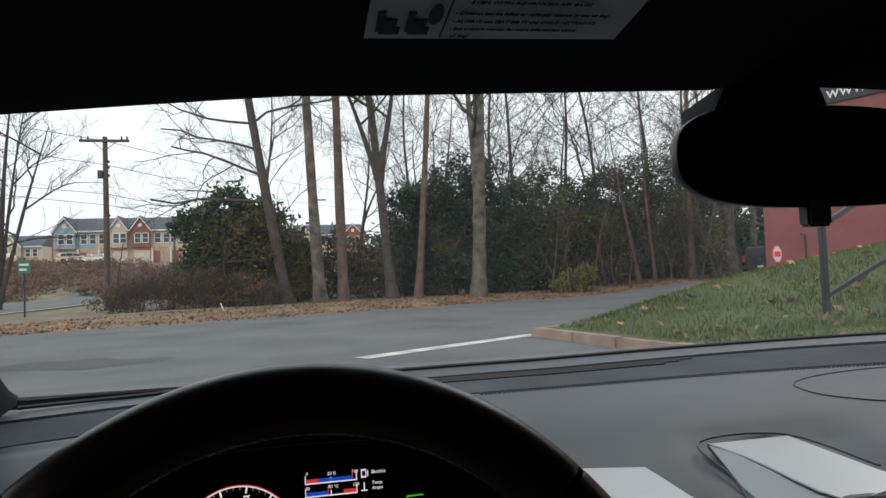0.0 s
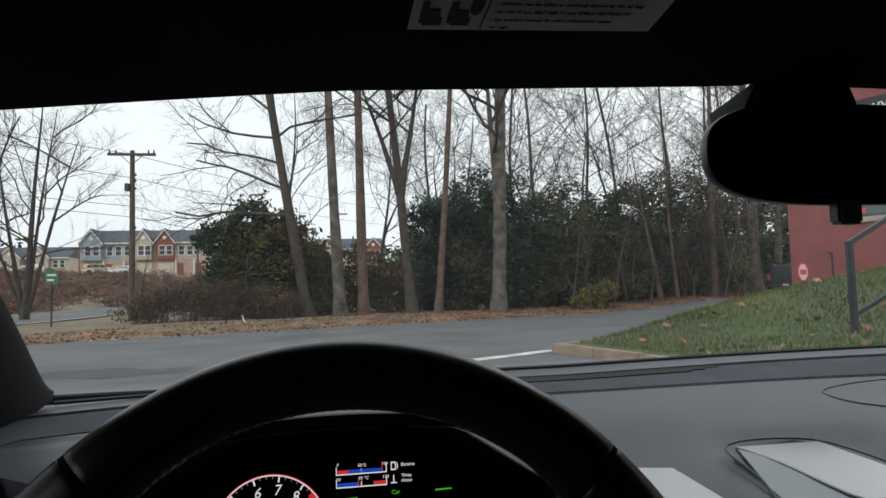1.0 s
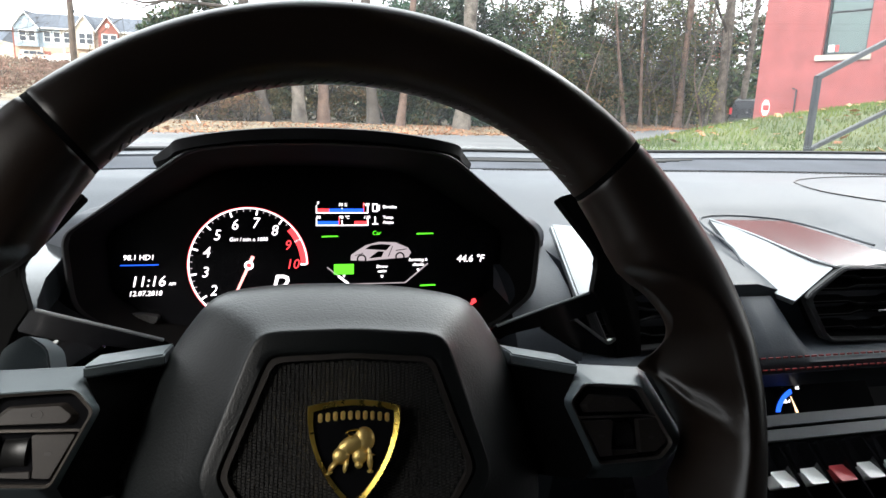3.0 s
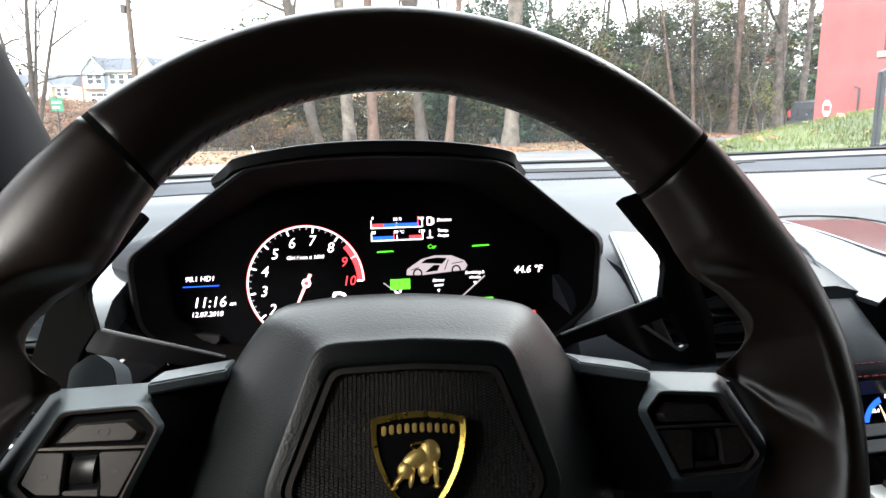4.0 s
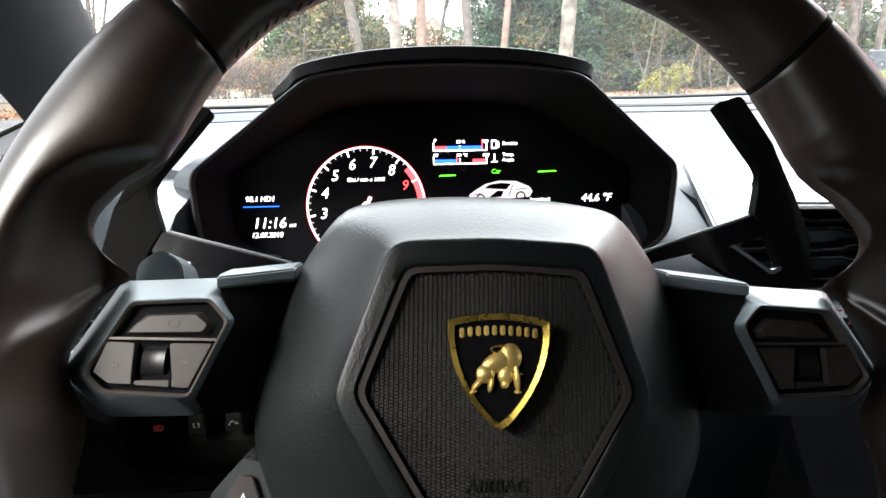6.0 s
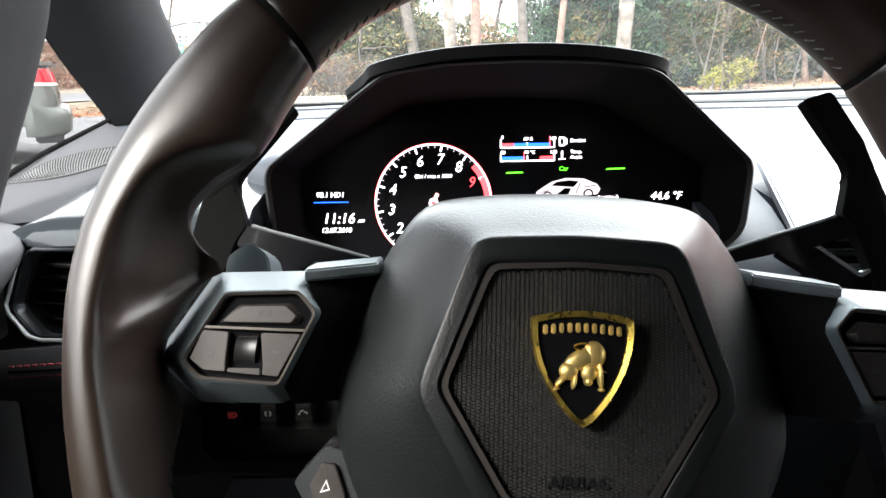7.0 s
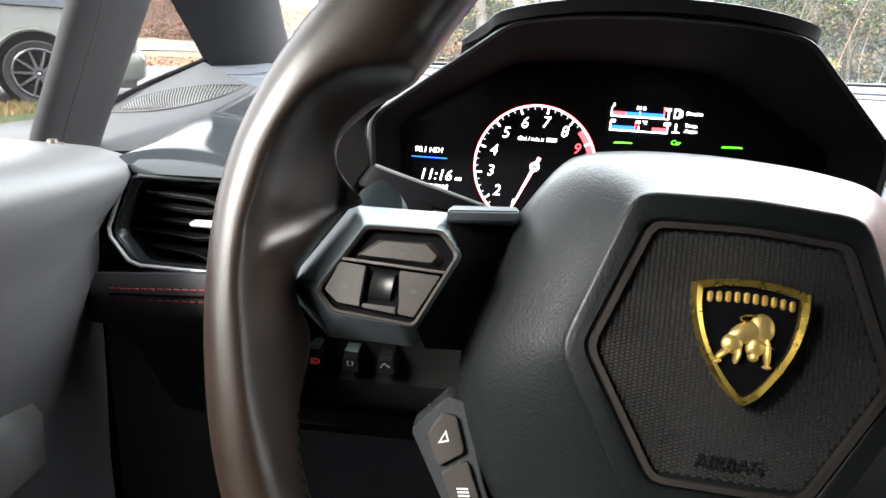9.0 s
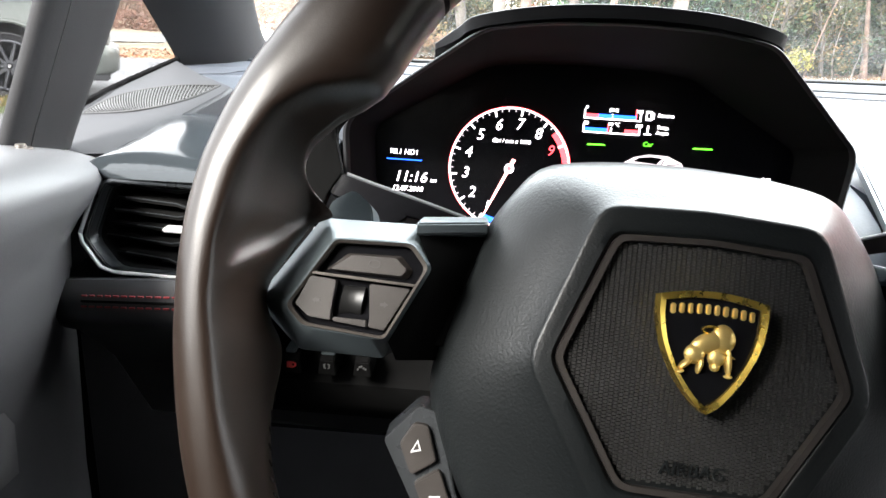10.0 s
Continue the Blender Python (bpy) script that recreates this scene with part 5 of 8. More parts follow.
def build_stack():
    s = thing("centre_console", "black centre console with small screen and toggle row", "console", (0.42, -0.14, 0.68))
    CF = Frame((0.3539, -0.0622, 0.7033), 8.0)
    CF.u, CF.v, CF.n = CF.u * 1.166, CF.v * 1.166, CF.n * 1.166
    part("panel", slab(rounded([(-0.06, -0.20), (0.34, -0.20), (0.34, 0.0), (-0.06, 0.0)], 0.01), -0.05, -0.002, CF, 0.003), M_PLASTIC, s)
    scr = part("screen", slab(rounded([(0.0, -0.034), (0.135, -0.030), (0.120, 0.0), (0.0, 0.0)], 0.004), -0.002, 0.001, CF, 0.0005), M_SCREEN, s, "black gauge screen")
    cu, cv, r = 0.0600, -0.0280, 0.0195
    def arcp(rr, t):
        return (cu + rr * math.cos(radians(t)), cv + rr * math.sin(radians(t)))
    bm = bmesh.new()
    loft(bm, [[CF.at(*arcp(r * 0.80, t), 0.0008), CF.at(*arcp(r, t), 0.0008), CF.at(*arcp(r, t), 0.0016), CF.at(*arcp(r * 0.80, t), 0.0016)] for t in np.linspace(112, 178, 14)])
    part("blue_arc", bm, G_BLUE, scr, "blue voltage arc")
    part("needle", slab([(cu - 0.0010, cv - 0.001), (cu + 0.0010, cv - 0.001), (cu - 0.0070, cv + 0.0125)], 0.0008, 0.0017, CF), G_AMBER, scr)
    letters("lettering", "12.4", 0.0038, CF.matrix(cu - 0.0105, cv + 0.0085, 0.0014), G_WHITE, scr)
    letters("lettering", "16", 0.0038, CF.matrix(cu - 0.0015, cv + 0.0185, 0.0014), G_WHITE, scr)
    letters("lettering", "10", 0.0038, CF.matrix(cu - 0.0150, cv - 0.0030, 0.0014), G_WHITE, scr)
    TF = Frame((0.2859, -0.200, 0.6994), 40.0)
    part("trim_bar", slab(rounded([(-0.012, 0.0310), (0.16, 0.0318), (0.16, 0.0392), (-0.012, 0.0384)], 0.002), -0.006, 0.003, TF, 0.0015), M_ALU, s, "silver trim bar")
    part("trim_bar", slab(rounded([(-0.012, 0.0215), (0.16, 0.0223), (0.16, 0.0298), (-0.012, 0.0290)], 0.002), -0.006, 0.0026, TF, 0.0015), M_ALU, s, "silver trim bar")
    part("shelf", slab([(-0.10, -0.03), (0.17, -0.03), (0.17, 0.038), (-0.10, 0.038)], -0.02, -0.004, TF), M_GLOSS, s, "gloss black shelf")
    red_cap = mat("red_toggle", (0.45, 0.06, 0.07), 0.4, var=0.1)
    for k in range(7):
        u = 0.0226 * k
        part("toggle_base", slab(rounded([(u - 0.0090, 0.000), (u + 0.0075, 0.000), (u + 0.0050, 0.0190), (u - 0.0090, 0.0190)], 0.002), -0.004, 0.004, TF, 0.0015), M_GLOSS, s, "black toggle base")
        cap = rounded([(u - 0.0058, -0.0085), (u + 0.0075, -0.0085), (u + 0.0060, 0.0070), (u - 0.0072, 0.0070)], 0.0015)
        bm = bmesh.new()
        loft(bm, [[TF.at(p.x, p.y, -0.004) for p in cap], [TF.at(p.x, p.y, 0.0058 - (p.y + 0.0007) * 0.55) for p in cap]])
        bmesh.ops.recalc_face_normals(bm, faces=bm.faces)
        part("toggle", soften(bm, 0.0012), red_cap if k == 2 else M_TOGGLE, s, "red toggle" if k == 2 else "pale toggle")
        part("toggle_fin", slab([(u + 0.0125, -0.020), (u + 0.0160, -0.020), (u + 0.0020, 0.0185), (u - 0.0010, 0.0185)], -0.004, 0.010, TF, 0.0008), M_GLOSS, s, "black fin")
    for k in range(3):
        x, z = -0.2012 + 0.0256 * k, 0.6612 + 0.0006 * k
        t = thing("rocker_switch", ("small black light switch with red lamp symbol", "small black light switch with dim fog lamp symbol", "small black switch with dim printed symbol")[k] + " under the dash", "switch", (x, -0.066, 0.655), group="light switches")
        bm = bmesh.new()
        loft(bm, [[(x - 0.0068, -0.0760, z - 0.0078), (x + 0.0068, -0.0760, z - 0.0078), (x + 0.0068, -0.050, z - 0.0078), (x - 0.0068, -0.050, z - 0.0078)],
                  [(x - 0.0052, -0.0772, z + 0.0045), (x + 0.0052, -0.0772, z + 0.0045), (x + 0.0052, -0.050, z + 0.0045), (x - 0.0052, -0.050, z + 0.0045)],
                  [(x - 0.0050, -0.0735, z + 0.0070), (x + 0.0050, -0.0735, z + 0.0070), (x + 0.0050, -0.050, z + 0.0070), (x - 0.0050, -0.050, z + 0.0070)]])
        bmesh.ops.recalc_face_normals(bm, faces=bm.faces)
        part("key", soften(bm, 0.0008), M_LINING, t, "black key")
        # pale caps: the light on top of two keys put into their colour
        if k < 2:
            part("lit_top", box(x - 0.0052, x + 0.0022 + 0.003 * k, -0.0740, -0.0600, z + 0.0072, z + 0.0108 - 0.0025 * k, 0.0008), M_SATIN, t, "pale cap for the lit top of the key")

        def mark(name, pts, m, label=""):
            bm = bmesh.new()
            loft(bm, [[(x + p, -0.0778 + 0.0001 * p_, z + q) for p, q in pts] for p_ in (0, 12)])
            bmesh.ops.recalc_face_normals(bm, faces=bm.faces)
            part(name, bm, m, t, label)
        if k == 0:
            mark("lamp_symbol", [(-0.0034, -0.0024), (-0.0018, -0.0024), (-0.0018, 0.0024), (-0.0034, 0.0020)], M_REDPRINT, "red lamp symbol")
            mark("lamp_symbol", [(-0.0015, -0.0024), (0.0012, -0.0024), (0.0012, -0.0012), (-0.0004, 0.0), (0.0012, 0.0012), (0.0012, 0.0024), (-0.0015, 0.0024)], M_REDPRINT)
            mark("lamp_symbol", [(0.0014, -0.0023), (0.0032, -0.0012), (0.0032, 0.0012), (0.0014, 0.0023), (0.0014, 0.0014), (0.0022, 0.0), (0.0014, -0.0014)], M_REDPRINT)
        elif k == 1:
            for sgn in (-1, 1):
                mark("fog_symbol", [(sgn * 0.0006, -0.0020), (sgn * 0.0022, -0.0014), (sgn * 0.0024, 0.0014), (sgn * 0.0006, 0.0020), (sgn * 0.0012, 0.0010), (sgn * 0.0012, -0.0010)][::sgn], M_DIMPRINT)
        else:
            for p, q in ((-0.0030, -0.0012), (-0.0018, 0.0008), (-0.0004, 0.0014), (0.0012, 0.0002), (0.0026, -0.0006)):
                mark("small_symbol", [(p - 0.0005, q - 0.0007), (p + 0.0006, q - 0.0004), (p + 0.0005, q + 0.0007), (p - 0.0006, q + 0.0004)], M_DIMPRINT)


# ---- shell: roof, pillars, glass, doors ----
def roof_z(x):
    return 1.142 - 0.03 * ((x - 0.36) / 0.6) ** 2 - 0.009 * ramp01((0.32 - x) / 0.6)


def build_shell():
    bm = bmesh.new()
    rings = []
    for x in np.linspace(-0.34, 1.06, 30):
        z = roof_z(x)
        fy = -0.118 - 0.012 * ((x - 0.36) / 0.7) ** 2
        rings.append([(x, fy, z), (x, fy - 0.02, z - 0.006), (x, fy - 0.06, z - 0.002), (x, -0.5, z + 0.012), (x, -1.05, z - 0.01), (x, -1.05, z + 0.04), (x, -0.5, z + 0.05), (x, fy, z + 0.014)])
    loft(bm, rings)
    tagged(part("ceiling", bm, M_HEAD, None, "", 50), "black fabric headliner and roof edge", "ceiling", "", "structure")
    v = thing("sun_visor", "black sun visor with an airbag warning label", "sun visor", (0.1, -0.25, 1.125))
    bm = bmesh.new()
    VF = lambda x, y, d=0.0: Vector((x, y, 1.1195 - 0.05 * (y + 0.25) + d))
    out = rounded([(-0.12, -0.153), (0.02, -0.156), (0.27, -0.184), (0.25, -0.365), (-0.12, -0.365)], 0.02, 4)
    loft(bm, [[VF(p[0], p[1], 0.010) for p in out], [VF(p[0], p[1], 0.0) for p in out]])
    part("panel", soften(bm, 0.004), M_HEAD, v)
    lab = [(0.0340, -0.2470), (0.1555, -0.2570), (0.1500, -0.3165), (0.0335, -0.3090)]

    def sub(f0, f1, g0=0.0, g1=1.0, drop=-0.0012):
        a, b, c_, d_ = (Vector((*p, 0)) for p in lab)
        def q(s, t):
            lo, hi = a.lerp(b, s), d_.lerp(c_, s)
            p = lo.lerp(hi, t)
            return VF(p.x, p.y, drop)
        return [q(f0, g0), q(f1, g0), q(f1, g1), q(f0, g1)]

    def card(name, quad, m, label=""):
        bm = bmesh.new()
        loft(bm, [quad, [p + Vector((0, 0, 0.0004)) for p in quad]])
        return part(name, bm, m, v, label)
    card("warning_label", sub(0, 1), M_LABEL, "white and amber airbag warning label")
    card("amber_band", sub(0, 1, 0.70, 1.0, -0.0016), M_AMBER, "amber band")
    u = Vector((0.1215, -0.0085, 0)).normalized()
    vv = Vector((0.0, -1.0, 0.05)).normalized()
    nn = u.cross(vv).normalized()

    def tm(s, t):
        q = sub(s, 1, t, 1, -0.0021)[0]
        m = Matrix((u, vv, nn)).transposed().to_4x4()
        m.translation = q
        return m
    letters("label_word", "WARNING!", 0.0066, tm(0.575, 0.855), M_INK, v, shear=0.25, wide=1.15)
    letters("label_word", "EVEN WITH ADVANCED AIR BAGS", 0.0036, tm(0.575, 0.62), M_INK, v, shear=0.2, wide=0.95)
    for i, tx in enumerate(("• Children can be killed or seriously injured by the air bag", "• ALWAYS use SEAT BELTS and CHILD RESTRAINTS", "• See owner's manual for more information about", "  air bags")):
        letters("label_line", tx, 0.0038, tm(0.31, 0.46 - 0.125 * i), M_INK, v, align="LEFT", shear=0.2, wide=0.78)
    card("warning_triangle", sub(0.385, 0.445, 0.77, 0.95, -0.0020)[:2] + [sub(0.415, 1, 0.95, 1, -0.0020)[0]], M_INK)
    card("divider", sub(0.285, 0.290, 0.05, 0.66, -0.0020), M_INK)
    # two plain pictograms of a seat and a round cushion
    ball = [sub(0.245 + 0.026 * math.cos(t), 1, 0.42 + 0.15 * math.sin(t), 1, -0.0020)[0] for t in np.linspace(0, 2 * math.pi, 14, endpoint=False)]
    card("pictogram", ball, M_INK)
    for s0 in (0.05, 0.16):
        card("pictogram", sub(s0, s0 + 0.075, 0.10, 0.22, -0.0020), M_INK)
        card("pictogram", sub(s0 - 0.015, s0 + 0.012, 0.14, 0.46, -0.0020), M_INK)
        card("pictogram", sub(s0 + 0.010, s0 + 0.060, 0.22, 0.34, -0.0020), M_INK)
    # mirror
    m = thing("rear_view_mirror", "black rounded rear-view mirror on a wide shroud", "mirror", (0.375, -0.13, 1.085))
    sec = []
    for t in np.linspace(0, 2 * math.pi, 44, endpoint=False):
        c_, s_ = math.cos(t), math.sin(t)
        sec.append((0.3825 + 0.1195 * math.copysign(abs(c_) ** 0.62, c_), 1.0855 + 0.0385 * math.copysign(abs(s_) ** 0.72, s_)))
    bm = bmesh.new()
    cc = Vector((0.378, 1.0855))
    rings = []
    for f, y in ((0.72, -0.112), (0.90, -0.116), (0.985, -0.124), (1.0, -0.1315), (0.996, -0.1340), (0.984, -0.1345)):
        rings.append([(cc.x + (p[0] - cc.x) * f, y, cc.y + (p[1] - cc.y) * f) for p in sec])
    loft(bm, rings, caps=False)
    bm.faces.new(bm.verts[:44])
    part("mirror_shell", bm, M_FRIT, m, "", 50)
    mm = bpy.data.materials.new("mirror_glass")
    mm.use_nodes = True
    b = mm.node_tree.nodes["Principled BSDF"]
    b.inputs["Base Color"].default_value, b.inputs["Metallic"].default_value, b.inputs["Roughness"].default_value = (0.35, 0.37, 0.4, 1), 1.0, 0.03
    bm = bmesh.new()
    loft(bm, [[(cc.x + (p[0] - cc.x) * 0.984, y, cc.y + (p[1] - cc.y) * 0.984) for p in sec] for y in (-0.126, -0.1335)])
    part("mirror_glass", bm, mm, m, "dark mirror glass")
    part("sensor", box(0.3655, 0.3862, -0.138, -0.126, 1.0325, 1.052, 0.002), M_PLASTIC, m, "small black sensor box")
    bm = bmesh.new()
    loft(bm, [[(0.290, -0.105, 1.088), (0.41, -0.105, 1.088), (0.41, -0.075, 1.088), (0.290, -0.075, 1.088)], [(0.298, -0.125, 1.110), (0.41, -0.125, 1.110), (0.41, -0.085, 1.110), (0.298, -0.085, 1.110)], [(0.312, -0.135, 1.146), (0.385, -0.135, 1.146), (0.385, -0.06, 1.135), (0.312, -0.06, 1.135)]])
    part("shroud", soften(bm, 0.004), M_HEAD, m, "black shroud")
    # windscreen
    bm = bmesh.new()
    rows = []
    for x in np.linspace(-0.36, 1.08, 25):
        top = Vector((x, -0.112 - 0.012 * ((x - 0.36) / 0.7) ** 2, roof_z(x) + 0.004))
        bot = Vector((x, dash_y(x) + 0.012, 0.868 + 0.020 * (max(0.0, x - 0.36) / 0.6) ** 1.2))
        row = []
        for f in np.linspace(0, 1, 9):
            p = bot.lerp(top, f)
            p.z += 0.012 * 4 * f * (1 - f)
            row.append(p)
        rows.append([p for p in row] + [p + Vector((0, 0.003, 0.004)) for p in row[::-1]])
    loft(bm, rows)
    g = part("window_1", bm, M_GLASS, None, "", 60)
    tagged(g, "large raked clear windscreen", "windscreen", "", "structure")
    g.visible_shadow = False
    # A-pillars
    for side in (0, 1):
        p = thing("windscreen_pillar", "black trimmed windscreen pillar", "pillar", (-0.36 if not side else 1.08, 0.1, 0.95), kind="structure")
        st = [((-0.412, 0.228, 0.836), (-0.368, 0.405, 0.862)), ((-0.403, 0.205, 0.858), (-0.358, 0.345, 0.882)), ((-0.401, 0.134, 0.915), (-0.326, 0.205, 0.945)), ((-0.391, 0.048, 0.982), (-0.308, 0.095, 1.008)), ((-0.372, -0.040, 1.045), (-0.296, -0.01, 1.062)), ((-0.345, -0.16, 1.105), (-0.270, -0.130, 1.120))]
        outs = smooth_line([a for a, b in st], 5)
        ins = smooth_line([b for a, b in st], 5)
        rings = []
        for a, b in zip(outs, ins):
            mid = (a + b) / 2 + Vector((0.012, -0.022, -0.008))
            q = [a, a.lerp(mid, 0.5) + Vector((-0.004, -0.007, 0)), mid, b.lerp(mid, 0.5) + Vector((0.003, -0.006, 0)), b, b + Vector((-0.004, 0.016, 0.010)), a + Vector((-0.012, 0.020, 0.010))]
            if side:
                q = [Vector((0.72 - v_.x, v_.y, v_.z)) for v_ in q]
            rings.append(q)
        bm = bmesh.new()
        loft(bm, rings)
        part("pillar_trim", bm, M_PILLAR, p, "black soft pillar cover", 50)
    # doors
    for side in (0, 1):
        def X(p):
            return Vector((0.72 - p[0], p[1], p[2])) if side else Vector(p)
        dr = thing("door_1" if not side else "door_2", "black leather door panel with window frame", "car door", X((-0.40, -0.3, 0.7)), kind="structure")
        rings = []
        for y, top, face, fade in ((0.046, 0.770, -0.402, 1.0), (0.036, 0.780, -0.388, 1.0), (0.015, 0.788, -0.374, 1.0), (-0.02, 0.795, -0.357, 1.0), (-0.06, 0.802, -0.335, 0.85), (-0.10, 0.808, -0.318, 0.62), (-0.15, 0.815, -0.306, 0.4), (-0.22, 0.822, -0.296, 0.25), (-0.30, 0.828, -0.288, 0.2), (-0.6, 0.84, -0.283, 0.2), (-1.05, 0.85, -0.283, 0.2)):
            h = 0.68 + 0.5 * (1 - fade)
            rings.append([X(p) for p in ((-0.50, y, top - 0.004), (-0.43, y, top + 0.001), (face - 0.034, y, top), (face - 0.014, y, top - 0.004), (face - 0.003, y, top - 0.012 * h), (face, y, top - 0.020 * h), (face - 0.008 * fade, y, top - 0.034 * h), (face - 0.024 * fade, y, top - 0.048 * h), (face - 0.036 * fade, y, top - 0.062 * h), (face - 0.040 * fade, y, top - 0.090 * h), (face - 0.022 - 0.024 * fade, y, top - 0.13), (face - 0.046, y, top - 0.17), (face - 0.052, y, top - 0.30), (face - 0.05, y, 0.30), (-0.50, y, 0.30))])
        bm = bmesh.new()
        loft(bm, rings)
        part("door_panel", bm, M_DOOR, dr, "black leather door panel", 60)
        bm = bmesh.new()
        rings = []
        for y, z, w_ in ((-0.165, 0.662, -0.015), (-0.180, 0.676, 0.004), (-0.22, 0.690, 0.018), (-0.45, 0.705, 0.030), (-0.9, 0.705, 0.030)):
            rings.append([X(p) for p in ((-0.385, y, z), (-0.345 + w_, y, z - 0.002), (-0.338 + w_, y, z - 0.012), (-0.340 + w_, y, z - 0.045), (-0.40, y, z - 0.07))])
        loft(bm, rings)
        part("armrest", bm, M_PLASTIC, dr, "padded black armrest", 60)
        # window divider bar
        bm = bmesh.new()
        rings = []
        outer = smooth_line([(-0.4175, -0.048, 0.790), (-0.4141, -0.05, 0.805), (-0.395, -0.05, 0.852), (-0.3763, -0.05, 0.898), (-0.350, -0.05, 0.965), (-0.312, -0.08, 1.08), (-0.295, -0.12, 1.13)], 4)
        inner = smooth_line([(-0.411, 0.02, 0.790), (-0.4035, 0.02, 0.8074), (-0.381, 0.02, 0.856), (-0.3591, 0.02, 0.9042), (-0.335, 0.015, 0.965), (-0.300, -0.02, 1.08), (-0.280, -0.08, 1.13)], 4)
        for a, b in zip(outer, inner):
            c_ = (a + b) / 2 + Vector((-0.001, 0, 0))
            ey = (b - a) / 2
            ex = Vector((0.010, -0.002, 0))
            rings.append([X(c_ + ey * math.copysign(abs(math.cos(t)) ** 0.6, math.cos(t)) + ex * math.copysign(abs(math.sin(t)) ** 0.8, math.sin(t))) for t in np.linspace(0, 2 * math.pi, 20, endpoint=False)])
        loft(bm, rings)
        part("window_bar", bm, M_PILLAR, dr, "black upright window bar", 60)
        bm = tube([X(a.lerp(b, 0.24) + Vector((0.0080, 0, 0))) for a, b in zip(outer, inner)], 0.0012, 5)
        part("bar_seam", bm, M_FRIT, dr)
        px = X((-0.3827, -0.0757, 0.8028))
        bm = bmesh.new()
        bmesh.ops.create_cone(bm, cap_ends=True, segments=20, radius1=0.0085, radius2=0.0070, depth=0.005, matrix=Matrix.Translation(px))
        bmesh.ops.create_cone(bm, cap_ends=True, segments=16, radius1=0.0040, radius2=0.0032, depth=0.003, matrix=Matrix.Translation(px + Vector((0, 0, 0.0035))))
        part("lock_pin", bm, M_BUTTONLIP, dr, "small metal lock pin")
        glass = [(-0.410, 0.170, 0.925), (-0.414, 0.255, 0.840), (-0.436, 0.100, 0.800), (-0.440, 0.03, 0.790), (-0.45, -0.10, 0.80), (-0.45, -1.0, 0.84), (-0.33, -1.0, 1.12), (-0.335, -0.2, 1.10)]
        bm = bmesh.new()
        loft(bm, [[X(p) for p in glass], [X(p) + Vector((0.004 if side else -0.004, 0, 0)) for p in glass]])
        gl = part("window_pane", bm, M_SIDEGLASS, dr, "tinted side glass")
        gl.visible_shadow = False
    # corner pad with the speaker mesh
    sp = thing("speaker_grille", "dark perforated speaker mesh in grey corner pad", "speaker", (-0.38, 0.10, 0.82))
    up = Vector((-0.140, -0.346, 0.928))
    pad = [(-0.452, 0.074, 0.802), (-0.438, 0.130, 0.825), (-0.401, 0.208, 0.855), (-0.3564, 0.1551, 0.8468), (-0.3069, 0.1132, 0.8387), (-0.3110, 0.0983, 0.8327), (-0.3447, 0.0406, 0.8059), (-0.3698, 0.0031, 0.7882), (-0.4270, 0.0060, 0.7830)]
    bm = bmesh.new()
    pad = [Vector(p) for p in pad]
    loft(bm, [[p - up * 0.055 for p in pad], [p for p in pad]])
    bmesh.ops.recalc_face_normals(bm, faces=bm.faces)
    part("corner_pad", soften(bm, 0.003, 3), M_PAD, sp, "grey corner pad", 50)
    part("glass_seal", tube(smooth_line([pad[8], pad[0], pad[1], pad[2]], 5), 0.0032, 6), M_LINING, sp, "black rubber seal along the side glass")
    hi_ = smooth_line([(-0.4366, 0.0834, 0.808), (-0.4229, 0.1110, 0.8205), (-0.3965, 0.1235, 0.8290), (-0.3621, 0.1265, 0.8350), (-0.321, 0.1163, 0.8377)], 6)
    lo_ = smooth_line([(-0.4366, 0.0834, 0.808), (-0.3947, 0.0799, 0.813), (-0.3642, 0.0841, 0.8192), (-0.3379, 0.0959, 0.8276), (-0.321, 0.1163, 0.8377)], 6)
    bm = bmesh.new()
    ring = hi_ + lo_[-2:0:-1]
    loft(bm, [[p - up * 0.004 for p in ring], [p + up * 0.0006 for p in ring]])
    part("mesh", bm, M_MESH, sp, "grey perforated metal mesh")
    V, F = [], []
    n = len(hi_)
    for i in range(0, 2 * n - 7):
        a = hi_[i // 2].lerp(hi_[min(n - 1, i // 2 + 1)], (i % 2) / 2)
        b = lo_[min(n - 1, (i + 7) // 2)].lerp(lo_[min(n - 1, (i + 7) // 2 + 1)], ((i + 7) % 2) / 2)
        d_ = b - a
        if d_.length < 0.006:
            continue
        e, side_ = d_.normalized(), up.cross(d_).normalized()
        for k in range(1, int(d_.length / 0.0022)):
            p = a + e * (0.0022 * k) + side_ * (0.0006 if k % 2 else -0.0006) + up * 0.0007
            V += [p + e * x_ + side_ * y_ + up * z_ for z_ in (0.0, 0.0002) for x_, y_ in ((-0.0008, -0.00045), (0.0008, -0.00045), (0.0008, 0.00045), (-0.0008, 0.00045))]
            o = len(V) - 8
            F += [(o + 4, o + 5, o + 6, o + 7)] + [(o + q, o + (q + 1) % 4, o + 4 + (q + 1) % 4, o + 4 + q) for q in range(4)]
    piece("perforation", V, F, M_DUCT, sp, "rows of dark slanting holes")
    part("mesh_edge", tube(ring + ring[:1], 0.0014, 5), M_PLASTIC, sp)
    # floor, bulkheads
    tagged(part("floor", box(-0.5, 1.22, -1.1, 0.55, 0.16, 0.20, 0.0), M_CARPET, None), "black cabin carpet floor", "floor", "", "structure")
